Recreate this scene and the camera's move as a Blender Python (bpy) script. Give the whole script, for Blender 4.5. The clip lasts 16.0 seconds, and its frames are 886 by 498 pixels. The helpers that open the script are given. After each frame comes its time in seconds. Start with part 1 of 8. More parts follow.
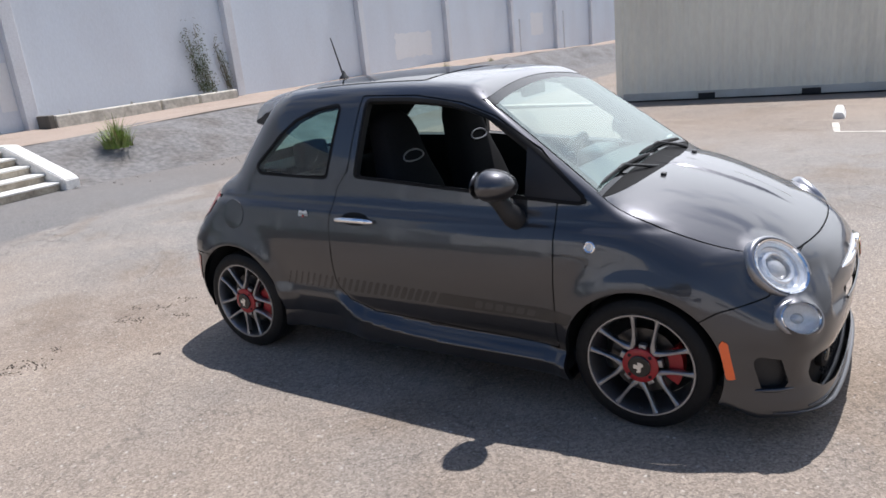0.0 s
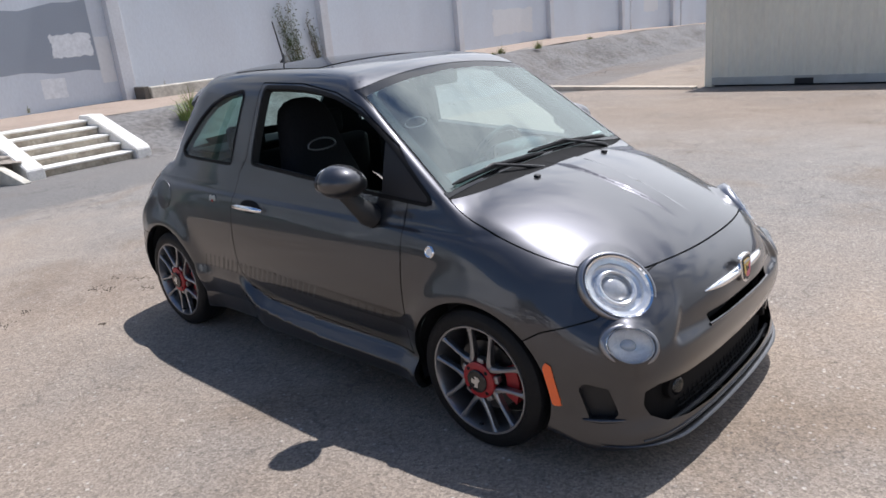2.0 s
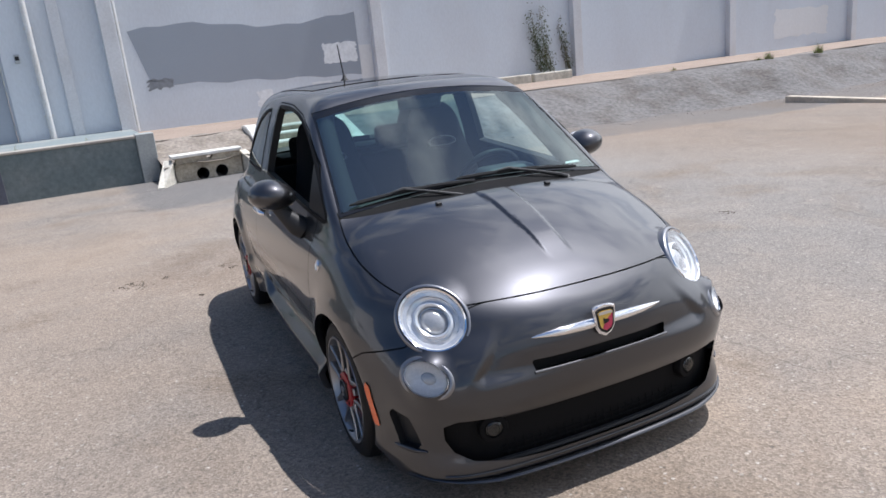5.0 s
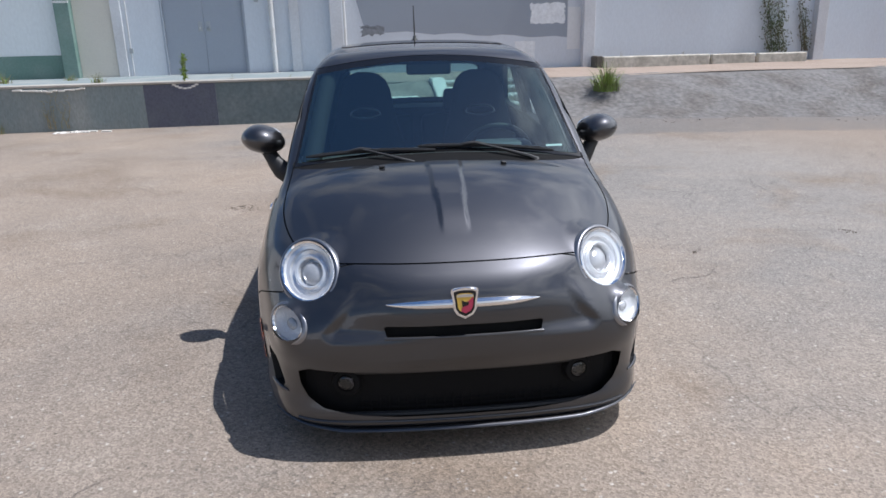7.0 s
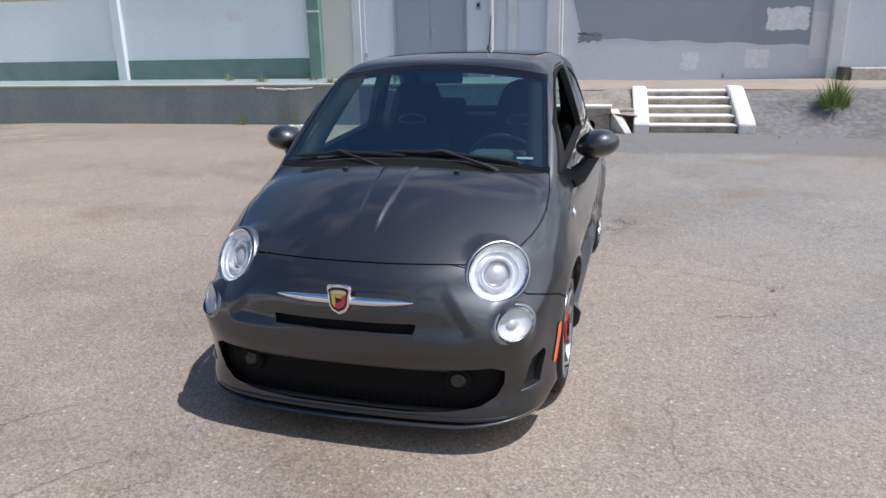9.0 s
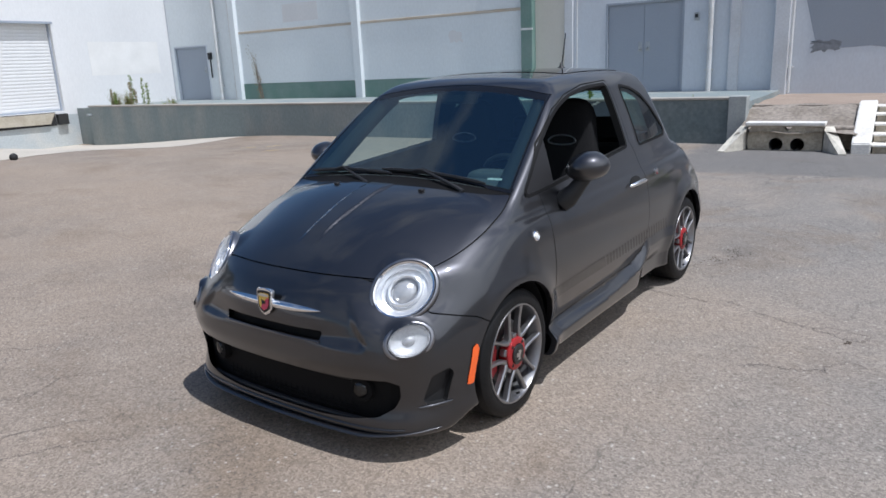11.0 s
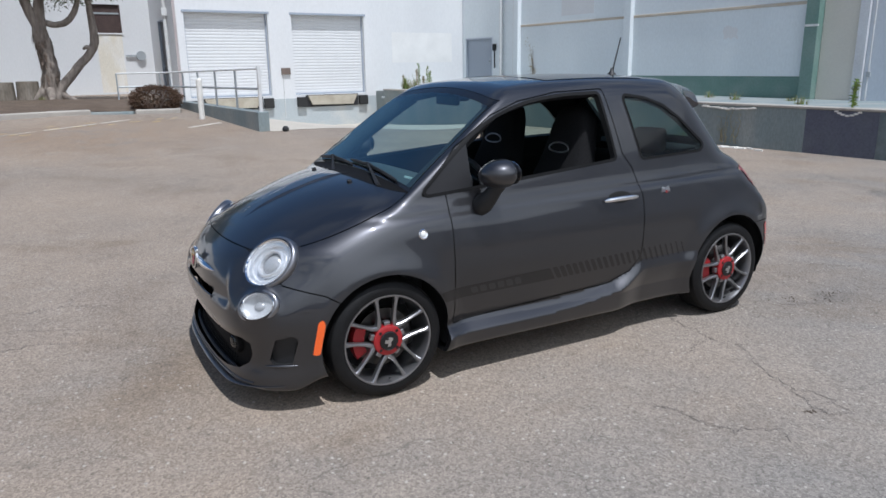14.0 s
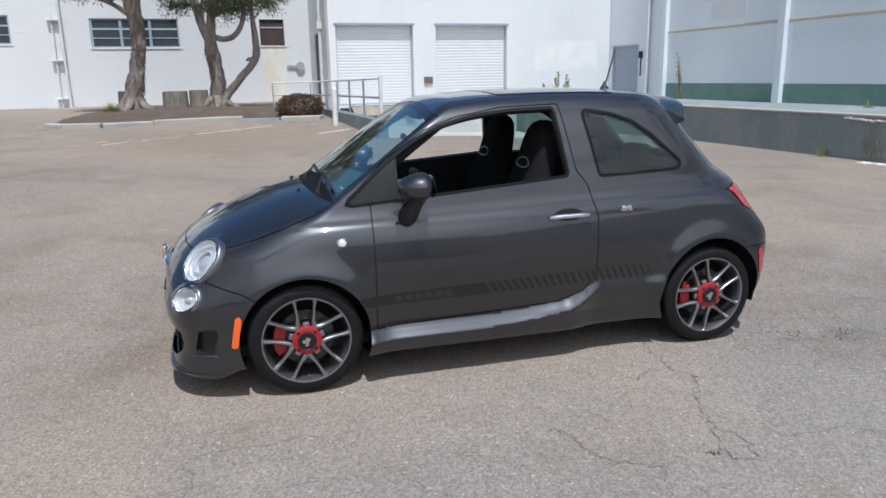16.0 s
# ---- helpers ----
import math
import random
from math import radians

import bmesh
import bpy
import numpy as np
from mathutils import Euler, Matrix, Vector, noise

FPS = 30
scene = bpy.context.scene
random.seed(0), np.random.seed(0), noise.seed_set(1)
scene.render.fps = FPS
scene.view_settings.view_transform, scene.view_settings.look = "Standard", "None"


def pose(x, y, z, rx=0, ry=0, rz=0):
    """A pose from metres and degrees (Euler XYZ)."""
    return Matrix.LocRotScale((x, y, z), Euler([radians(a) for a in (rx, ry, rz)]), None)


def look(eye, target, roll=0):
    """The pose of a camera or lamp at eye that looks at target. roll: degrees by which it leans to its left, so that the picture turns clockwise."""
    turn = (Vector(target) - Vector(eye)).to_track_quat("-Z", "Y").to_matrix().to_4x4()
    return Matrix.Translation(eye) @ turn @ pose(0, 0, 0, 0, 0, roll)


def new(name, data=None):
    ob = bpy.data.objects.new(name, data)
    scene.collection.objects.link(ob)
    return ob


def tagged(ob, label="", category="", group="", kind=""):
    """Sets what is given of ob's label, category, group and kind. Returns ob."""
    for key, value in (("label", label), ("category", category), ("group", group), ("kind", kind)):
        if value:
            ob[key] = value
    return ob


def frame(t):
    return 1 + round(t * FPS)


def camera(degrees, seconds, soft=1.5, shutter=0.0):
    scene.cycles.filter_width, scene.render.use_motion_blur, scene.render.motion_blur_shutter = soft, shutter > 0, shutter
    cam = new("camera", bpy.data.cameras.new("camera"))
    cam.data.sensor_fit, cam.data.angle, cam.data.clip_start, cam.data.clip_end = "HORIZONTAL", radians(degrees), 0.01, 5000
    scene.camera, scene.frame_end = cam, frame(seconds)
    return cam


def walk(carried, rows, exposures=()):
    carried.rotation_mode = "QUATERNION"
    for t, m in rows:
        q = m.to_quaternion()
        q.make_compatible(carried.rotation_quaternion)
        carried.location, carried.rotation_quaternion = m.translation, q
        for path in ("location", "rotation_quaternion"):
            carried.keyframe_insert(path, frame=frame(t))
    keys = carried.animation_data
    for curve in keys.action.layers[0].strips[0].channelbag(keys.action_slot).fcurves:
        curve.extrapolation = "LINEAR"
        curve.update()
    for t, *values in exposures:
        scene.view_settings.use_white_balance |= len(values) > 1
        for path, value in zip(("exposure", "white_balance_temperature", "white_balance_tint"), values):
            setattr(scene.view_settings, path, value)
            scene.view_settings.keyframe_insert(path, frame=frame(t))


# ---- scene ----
cam = camera(63.8, 16.0, 1.6)
PATH = [
    (0, (1.788, -3.459, 1.632), (0.815, -1.808, 1.062), -5.8),
    (0.5, (2.007, -3.308, 1.620), (1.017, -1.676, 1.025), -5.1),
    (1, (2.192, -3.093, 1.618), (1.131, -1.494, 1.054), -4.1),
    (1.5, (2.365, -2.936, 1.605), (1.241, -1.386, 1.029), -6.8),
    (2, (2.606, -2.753, 1.586), (1.377, -1.295, 0.984), -5.4),
    (2.5, (2.781, -2.540, 1.558), (1.442, -1.173, 0.975), -4.3),
    (3, (2.983, -2.393, 1.589), (1.570, -1.091, 1.035), -5.1),
    (3.5, (3.259, -2.203, 1.570), (1.728, -1.055, 0.988), -4.6),
    (4, (3.441, -2.016, 1.561), (1.846, -0.950, 0.995), -4.7),
    (6.5, (4.030, -0.861, 1.547), (2.157, -0.433, 0.993), -3.6),
    (7, (4.142, -0.519, 1.525), (2.251, -0.241, 0.936), -1.3),
    (7.5, (4.161, -0.189, 1.513), (2.248, -0.095, 0.938), -1.9),
    (8, (4.171, 0.111, 1.524), (2.257, 0.074, 0.946), -2.5),
    (8.5, (4.212, 0.487, 1.524), (2.321, 0.246, 0.919), -0.9),
    (9, (4.200, 0.801, 1.525), (2.324, 0.392, 0.963), -1.1),
    (11.5, (3.647, 2.286, 1.519), (2.109, 1.107, 1.023), -2.2),
    (12, (3.485, 2.539, 1.525), (2.042, 1.243, 1.037), -1.5),
    (12.5, (3.256, 2.811, 1.529), (1.933, 1.399, 1.023), -1.6),
    (13, (3.067, 3.048, 1.523), (1.838, 1.549, 1.028), -2.3),
    (13.5, (2.888, 3.293, 1.531), (1.758, 1.722, 1.025), -2.1),
    (14, (2.654, 3.473, 1.526), (1.614, 1.839, 1.026), -0.8),
    (14.5, (2.452, 3.661, 1.532), (1.531, 1.956, 1.037), -1.7),
    (15, (2.215, 3.880, 1.542), (1.469, 2.116, 0.964), -1.6),
    (15.5, (1.934, 3.968, 1.525), (1.214, 2.177, 0.998), 0.7),
    (16, (1.637, 4.072, 1.550), (1.006, 2.234, 1.076), -1.1),
]
walk(cam, [(t, look(eye, target, roll)) for t, eye, target, roll in PATH],
     [(0, 0.56, 6280, 12), (2, 0.47, 6270, 12), (4, 0.48, 6260, 12), (7, 0.36, 6120, 11), (9, 0.32, 6120, 11), (11.5, 0.01, 6020, 10), (12.5, -0.13, 6000, 9.5), (13.5, -0.04, 5980, 9), (15, 0.10, 5960, 8.5), (16, 0.11, 5960, 8.5)])

# ---- world, sun and exposure ----
SUN_WAY = Vector((0.03, 0.41, 1.0)).normalized()
world = bpy.data.worlds.new("world")
scene.world = world
world.use_nodes = True
wn, wl = world.node_tree.nodes, world.node_tree.links
sky = wn.new("ShaderNodeTexSky")
sky.sky_type, sky.sun_disc = "NISHITA", False
sky.sun_elevation = math.asin(SUN_WAY.z)
sky.sun_rotation = math.atan2(SUN_WAY.x, SUN_WAY.y)
sky.dust_density, sky.air_density, sky.ozone_density = 0.3, 1.0, 2.5
tc = wn.new("ShaderNodeTexCoord")
cmap = wn.new("ShaderNodeMapping")
cmap.inputs["Scale"].default_value = (2.6, 3.4, 6.0)
cloud = wn.new("ShaderNodeTexNoise")
cloud.inputs["Scale"].default_value, cloud.inputs["Detail"].default_value, cloud.inputs["Roughness"].default_value = 1.5, 5.0, 0.5
ramp = wn.new("ShaderNodeValToRGB")
ramp.color_ramp.elements[0].position, ramp.color_ramp.elements[1].position = 0.48, 0.74
mix = wn.new("ShaderNodeMix")
mix.data_type = "RGBA"
wl.new(tc.outputs["Generated"], cmap.inputs["Vector"])
wl.new(cmap.outputs["Vector"], cloud.inputs["Vector"])
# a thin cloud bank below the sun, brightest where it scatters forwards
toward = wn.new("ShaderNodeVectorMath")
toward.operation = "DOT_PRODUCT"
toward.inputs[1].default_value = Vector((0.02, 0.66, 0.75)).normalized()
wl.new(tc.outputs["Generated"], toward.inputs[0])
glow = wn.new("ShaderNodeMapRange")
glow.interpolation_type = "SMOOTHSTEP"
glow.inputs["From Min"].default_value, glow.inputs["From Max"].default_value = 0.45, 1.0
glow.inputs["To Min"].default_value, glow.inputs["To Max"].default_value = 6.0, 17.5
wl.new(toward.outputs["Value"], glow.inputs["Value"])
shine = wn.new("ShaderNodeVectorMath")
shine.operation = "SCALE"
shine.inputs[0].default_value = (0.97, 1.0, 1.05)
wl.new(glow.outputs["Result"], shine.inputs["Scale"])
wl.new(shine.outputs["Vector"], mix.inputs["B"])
updown = wn.new("ShaderNodeSeparateXYZ")
wl.new(tc.outputs["Generated"], updown.inputs["Vector"])
bank_fac = wn.new("ShaderNodeMath")  # the clouds thicken away from the zenith
bank_fac.operation = "MULTIPLY_ADD"
bank_fac.inputs[1].default_value, bank_fac.inputs[2].default_value = -0.60, 0.48
wl.new(updown.outputs["Z"], bank_fac.inputs[0])
cover = wn.new("ShaderNodeMath")
cover.operation = "ADD"
wl.new(bank_fac.outputs["Value"], cover.inputs[0])
wl.new(cloud.outputs["Fac"], cover.inputs[1])
near_sun = wn.new("ShaderNodeMapRange")
near_sun.interpolation_type = "SMOOTHSTEP"
near_sun.inputs["From Min"].default_value, near_sun.inputs["From Max"].default_value, near_sun.inputs["To Max"].default_value = 0.80, 0.96, 0.08
wl.new(toward.outputs["Value"], near_sun.inputs["Value"])
cover_sun = wn.new("ShaderNodeMath")
cover_sun.operation = "ADD"
wl.new(cover.outputs["Value"], cover_sun.inputs[0])
wl.new(near_sun.outputs["Result"], cover_sun.inputs[1])
wl.new(cover_sun.outputs["Value"], ramp.inputs["Fac"])
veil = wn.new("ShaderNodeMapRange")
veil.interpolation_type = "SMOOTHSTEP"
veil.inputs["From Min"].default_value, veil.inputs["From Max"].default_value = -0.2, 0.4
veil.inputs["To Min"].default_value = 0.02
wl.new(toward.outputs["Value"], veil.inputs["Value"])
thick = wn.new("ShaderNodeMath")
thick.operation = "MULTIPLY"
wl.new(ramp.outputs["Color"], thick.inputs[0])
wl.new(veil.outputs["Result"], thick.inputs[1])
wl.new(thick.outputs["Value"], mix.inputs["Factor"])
deep = wn.new("ShaderNodeHueSaturation")  # a clear deep blue between the clouds
deep.inputs["Saturation"].default_value = 1.18
wl.new(sky.outputs["Color"], deep.inputs["Color"])
wl.new(deep.outputs["Color"], mix.inputs["A"])
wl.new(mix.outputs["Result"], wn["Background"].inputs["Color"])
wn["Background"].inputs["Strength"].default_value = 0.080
sun = new("sun", bpy.data.lights.new("sun", "SUN"))
sun.data.energy, sun.data.angle, sun.data.color = 4.1, radians(0.53), (1.0, 0.97, 0.945)
sun.matrix_world = look(SUN_WAY * 40, (0, 0, 0))


# ---- mesh helpers ----
def finish(name, bm, material, smooth=None):
    """A mesh object from a bmesh. smooth: the angle in degrees below which edges are shaded round."""
    bmesh.ops.recalc_face_normals(bm, faces=bm.faces)
    data = bpy.data.meshes.new(name)
    if smooth is not None:
        for f in bm.faces:
            f.smooth = True
        for e in bm.edges:
            if len(e.link_faces) == 2 and e.calc_face_angle(0) > radians(smooth):
                e.smooth = False
    bm.to_mesh(data)
    bm.free()
    if material:
        data.materials.append(material)
    return new(name, data)


def thing(name, label, category, at=None, group=""):
    ob = new(name)
    ob.empty_display_size = 0.2
    if at is not None:
        ob.matrix_world = at
    return tagged(ob, label, category, group)


def part(name, bm, material, parent, label="", smooth=None):
    ob = finish(name, bm, material, smooth)
    ob.parent = parent
    if label:
        ob["label"] = label
    return ob


def structure(name, bm, material, label, category, smooth=None):
    return tagged(finish(name, bm, material, smooth), label, category, "", "structure")


def box(bm, lo, hi, bevel=0.0):
    """An axis-aligned box between two corners, with rounded edges."""
    got = bmesh.ops.create_cube(bm, size=1.0)["verts"]
    for v in got:
        v.co = Vector([lo[n] + (v.co[n] + 0.5) * (hi[n] - lo[n]) for n in range(3)])
    if bevel:
        edges = list({e for v in got for e in v.link_edges})
        bmesh.ops.bevel(bm, geom=edges, offset=bevel, segments=2, affect="EDGES", profile=0.5)
    return bm


def boxes(*rows, bevel=0.0):
    bm = bmesh.new()
    for lo, hi in rows:
        box(bm, lo, hi, bevel)
    return bm


def tube(bm, a, b, r, r2=None, sides=12, caps=True):
    """A round bar from a to b."""
    a, b = Vector(a), Vector(b)
    turn = (b - a).to_track_quat("Z", "Y").to_matrix().to_4x4()
    bmesh.ops.create_cone(bm, cap_ends=caps, segments=sides, radius1=r, radius2=r if r2 is None else r2,
                          depth=(b - a).length, matrix=Matrix.Translation((a + b) / 2) @ turn)
    return bm


def sweep(bm, points, radii, sides=10, flat=1.0):
    """A tapered round limb along a line of points."""
    rings = []
    points = [Vector(p) for p in points]
    for n, p in enumerate(points):
        way = (points[min(n + 1, len(points) - 1)] - points[max(n - 1, 0)]).normalized()
        q = way.to_track_quat("Z", "Y")
        r = radii[n] if hasattr(radii, "__len__") else radii
        rings.append([bm.verts.new(p + q @ Vector((math.cos(2 * math.pi * k / sides) * r, math.sin(2 * math.pi * k / sides) * r * flat, 0)))
                      for k in range(sides)])
    for a, b in zip(rings, rings[1:]):
        for k in range(sides):
            bm.faces.new((a[k], a[(k + 1) % sides], b[(k + 1) % sides], b[k]))
    bm.faces.new(rings[0][::-1])
    bm.faces.new(rings[-1])
    return bm


def lathe(bm, profile, sides=48, axis="y", centre=(0, 0, 0)):
    """A ring surface from (radius, along) pairs, turned about an axis."""
    rings = []
    for r, h in profile:
        ring = []
        for k in range(sides):
            a = 2 * math.pi * k / sides
            c, s = r * math.cos(a), r * math.sin(a)
            p = {"y": (c, h, s), "z": (c, s, h), "x": (h, c, s)}[axis]
            ring.append(bm.verts.new(Vector(p) + Vector(centre)))
        rings.append(ring)
    for a, b in zip(rings, rings[1:]):
        for k in range(sides):
            bm.faces.new((a[k], a[(k + 1) % sides], b[(k + 1) % sides], b[k]))
    return rings


def extrude_outline(bm, outline, lo, hi, axis="z"):
    """A prism from a 2D outline between two levels along an axis."""
    def at(p, h):
        return {"z": (p[0], p[1], h), "y": (p[0], h, p[1]), "x": (h, p[0], p[1])}[axis]
    low, top = [bm.verts.new(at(p, lo)) for p in outline], [bm.verts.new(at(p, hi)) for p in outline]
    n = len(outline)
    for k in range(n):
        bm.faces.new((low[k], low[(k + 1) % n], top[(k + 1) % n], top[k]))
    bm.faces.new(low[::-1])
    bm.faces.new(top)
    return bm


def wall_with_holes(bm, u0, u1, z0, z1, d0, d1, holes, axis):
    """A wall from u0 to u1 and z0 to z1, between depths d0 and d1, with rectangular openings (ua, ub, za, zb). axis: the one across the wall."""
    us = sorted({u0, u1, *(h[0] for h in holes), *(h[1] for h in holes)})
    zs = sorted({z0, z1, *(h[2] for h in holes), *(h[3] for h in holes)})
    for a, b in zip(us, us[1:]):
        for c, d in zip(zs, zs[1:]):
            if any(h[0] <= a and b <= h[1] and h[2] <= c and d <= h[3] for h in holes):
                continue
            if axis == "x":
                box(bm, (d0, a, c), (d1, b, d))
            else:
                box(bm, (a, d0, c), (b, d1, d))
    bmesh.ops.remove_doubles(bm, verts=bm.verts, dist=1e-4)
    inner = [f for f in bm.faces if any(g is not f and (f.calc_center_median() - g.calc_center_median()).length < 1e-4 for e in f.edges for g in e.link_faces)]
    bmesh.ops.delete(bm, geom=inner, context="FACES")
    return bm


def smooth_step(a, b, v):
    t = np.clip((v - a) / (b - a), 0, 1)
    return t * t * (3 - 2 * t)


# ---- materials ----
def material(name, colour, rough=0.7, metal=0.0, grain=0.0, grain_scale=40.0, patch=0.0, patch_scale=1.2, bump=0.0, bump_scale=60.0,
             coat=0.0, tint=None, stretch=(1, 1, 1), spec=0.5):
    """A surface with fine grain and broad stains, both in metres of the world or the thing, and relief."""
    m = bpy.data.materials.new(name)
    m.use_nodes = True
    n, l = m.node_tree.nodes, m.node_tree.links
    b = n["Principled BSDF"]
    b.inputs["Roughness"].default_value, b.inputs["Metallic"].default_value = rough, metal
    b.inputs["Coat Weight"].default_value, b.inputs["Coat Roughness"].default_value = coat, 0.05
    b.inputs["Specular IOR Level"].default_value = spec
    b.inputs["Base Color"].default_value = (*colour, 1)
    if not (grain or patch or bump):
        return m
    geo = n.new("ShaderNodeNewGeometry")
    mp = n.new("ShaderNodeMapping")
    mp.inputs["Scale"].default_value = stretch
    l.new(geo.outputs["Position"], mp.inputs["Vector"])

    def noise_node(scale, detail=5.0):
        x = n.new("ShaderNodeTexNoise")
        x.inputs["Scale"].default_value, x.inputs["Detail"].default_value = scale, detail
        l.new(mp.outputs["Vector"], x.inputs["Vector"])
        return x
    fine, broad = noise_node(grain_scale, 6), noise_node(patch_scale, 7)
    vary = n.new("ShaderNodeMix")
    vary.data_type = "RGBA"
    second = tint or tuple(c * 0.55 for c in colour)
    vary.inputs["A"].default_value, vary.inputs["B"].default_value = (*colour, 1), (*second, 1)
    stain = n.new("ShaderNodeMapRange")
    stain.inputs["From Min"].default_value, stain.inputs["From Max"].default_value, stain.inputs["To Max"].default_value = 0.42, 0.75, patch
    l.new(broad.outputs["Fac"], stain.inputs["Value"])
    l.new(stain.outputs["Result"], vary.inputs["Factor"])
    speck = n.new("ShaderNodeMapRange")
    speck.inputs["From Min"].default_value, speck.inputs["From Max"].default_value = 0.25, 0.75
    speck.inputs["To Min"].default_value, speck.inputs["To Max"].default_value = 1 - grain, 1 + grain
    l.new(fine.outputs["Fac"], speck.inputs["Value"])
    scale = n.new("ShaderNodeVectorMath")
    scale.operation = "SCALE"
    l.new(vary.outputs["Result"], scale.inputs[0])
    l.new(speck.outputs["Result"], scale.inputs["Scale"])
    l.new(scale.outputs["Vector"], b.inputs["Base Color"])
    if bump:
        bn, bt = n.new("ShaderNodeBump"), noise_node(bump_scale, 4)
        bn.inputs["Strength"].default_value, bn.inputs["Distance"].default_value = 0.6, bump
        l.new(bt.outputs["Fac"], bn.inputs["Height"])
        l.new(bn.outputs["Normal"], b.inputs["Normal"])
    return m


def asphalt_material():
    """Old sun-bleached asphalt: coarse aggregate, brown dust, repaired darker strips and fine cracks."""
    m = bpy.data.materials.new("asphalt")
    m.use_nodes = True
    n, l = m.node_tree.nodes, m.node_tree.links
    b = n["Principled BSDF"]
    b.inputs["Roughness"].default_value = 0.9
    b.inputs["Specular IOR Level"].default_value = 0.25
    geo = n.new("ShaderNodeNewGeometry")

    def tex(kind, **values):
        x = n.new(kind)
        for key, v in values.items():
            x.inputs[key.replace("_", " ")].default_value = v
        l.new(geo.outputs["Position"], x.inputs["Vector"])
        return x

    def mixed(a, bb, fac):
        x = n.new("ShaderNodeMix")
        x.data_type = "RGBA"
        for key, v in (("A", a), ("B", bb)):
            if isinstance(v, tuple):
                x.inputs[key].default_value = (*v, 1)
            else:
                l.new(v, x.inputs[key])
        l.new(fac, x.inputs["Factor"])
        return x.outputs["Result"]

    def span(v, a, c, lo=0.0, hi=1.0):
        x = n.new("ShaderNodeMapRange")
        for key, val in (("From Min", a), ("From Max", c), ("To Min", lo), ("To Max", hi)):
            x.inputs[key].default_value = val
        l.new(v, x.inputs["Value"])
        return x.outputs["Result"]

    def maths(op, a, c):
        x = n.new("ShaderNodeMath")
        x.operation = op
        for k, v in enumerate((a, c)):
            if isinstance(v, (int, float)):
                x.inputs[k].default_value = v
            else:
                l.new(v, x.inputs[k])
        return x.outputs["Value"]

    broad = tex("ShaderNodeTexNoise", Scale=0.33, Detail=6.0, Roughness=0.62)
    mid = tex("ShaderNodeTexNoise", Scale=2.3, Detail=7.0, Roughness=0.65)
    stone = tex("ShaderNodeTexVoronoi", Scale=105.0)
    grit = tex("ShaderNodeTexNoise", Scale=210.0, Detail=3.0)
    sep = n.new("ShaderNodeSeparateXYZ")
    l.new(geo.outputs["Position"], sep.inputs["Vector"])
    lie = maths("ADD", maths("SUBTRACT", sep.outputs["Y"], maths("MULTIPLY", sep.outputs["X"], 0.35)), maths("MULTIPLY", broad.outputs["Fac"], 9.0))
    sandy = mixed((0.270, 0.219, 0.174), (0.228, 0.192, 0.160), span(broad.outputs["Fac"], 0.38, 0.62))
    pale = mixed((0.237, 0.216, 0.194), (0.200, 0.186, 0.171), span(broad.outputs["Fac"], 0.40, 0.65))
    base = mixed(sandy, pale, maths("MULTIPLY", span(lie, 3.6, 7.5), span(lie, 13.0, 9.0)))
    base = mixed(base, (0.315, 0.270, 0.225), span(mid.outputs["Fac"], 0.52, 0.78, 0, 0.55))
    grime = tex("ShaderNodeTexNoise", Scale=0.75, Detail=5.0, Roughness=0.6, Distortion=0.6)
    base = mixed(base, (0.185, 0.142, 0.105), span(grime.outputs["Fac"], 0.52, 0.70, 0, 0.7))
    base = mixed(base, (0.15, 0.13, 0.115), span(mid.outputs["Fac"], 0.42, 0.22, 0, 0.45))
    wob = maths("MULTIPLY", maths("SUBTRACT", mid.outputs["Fac"], 0.5), 0.9)
    strip = maths("MULTIPLY", span(maths("ADD", sep.outputs["X"], wob), -6.0, -6.25), span(maths("ADD", sep.outputs["Y"], wob), -1.0, -0.75))
    base = mixed(base, (0.135, 0.132, 0.13), maths("MULTIPLY", strip, 0.72))
    for centre, size, colour, strength in (((-2.5, -0.7, 0), 1.0, (0.14, 0.105, 0.08), 0.65), ((1.0, -12.0, 0.2), 4.2, (0.25, 0.175, 0.118), 0.8),
                                           ((-6.0, 7.5, 0), 3.6, (0.21, 0.168, 0.135), 0.6), ((-1.0, 9.0, 0), 3.2, (0.19, 0.148, 0.115), 0.6), ((-1.95, 1.05, 0), 0.25, (0.09, 0.085, 0.08), 0.5), ((-7.7, 13.5, -0.3), 2.2, (0.15, 0.118, 0.092), 0.7), ((-7.8, 19.0, -0.4), 2.6, (0.16, 0.125, 0.10), 0.7)):
        off = n.new("ShaderNodeVectorMath")
        off.operation = "DISTANCE"
        off.inputs[1].default_value = centre
        l.new(geo.outputs["Position"], off.inputs[0])
        near = span(maths("ADD", off.outputs["Value"], maths("MULTIPLY", maths("SUBTRACT", mid.outputs["Fac"], 0.5), size * 2.2)), size, size * 0.35)
        base = mixed(base, colour, maths("MULTIPLY", maths("MULTIPLY", near, strength), span(mid.outputs["Fac"], 0.35, 0.6)))
    warp = n.new("ShaderNodeVectorMath")
    warp.operation = "ADD"
    shift = n.new("ShaderNodeTexNoise")
    shift.inputs["Scale"].default_value, shift.inputs["Detail"].default_value = 1.1, 6.0
    l.new(geo.outputs["Position"], shift.inputs["Vector"])
    l.new(geo.outputs["Position"], warp.inputs[0])
    l.new(shift.outputs["Color"], warp.inputs[1])
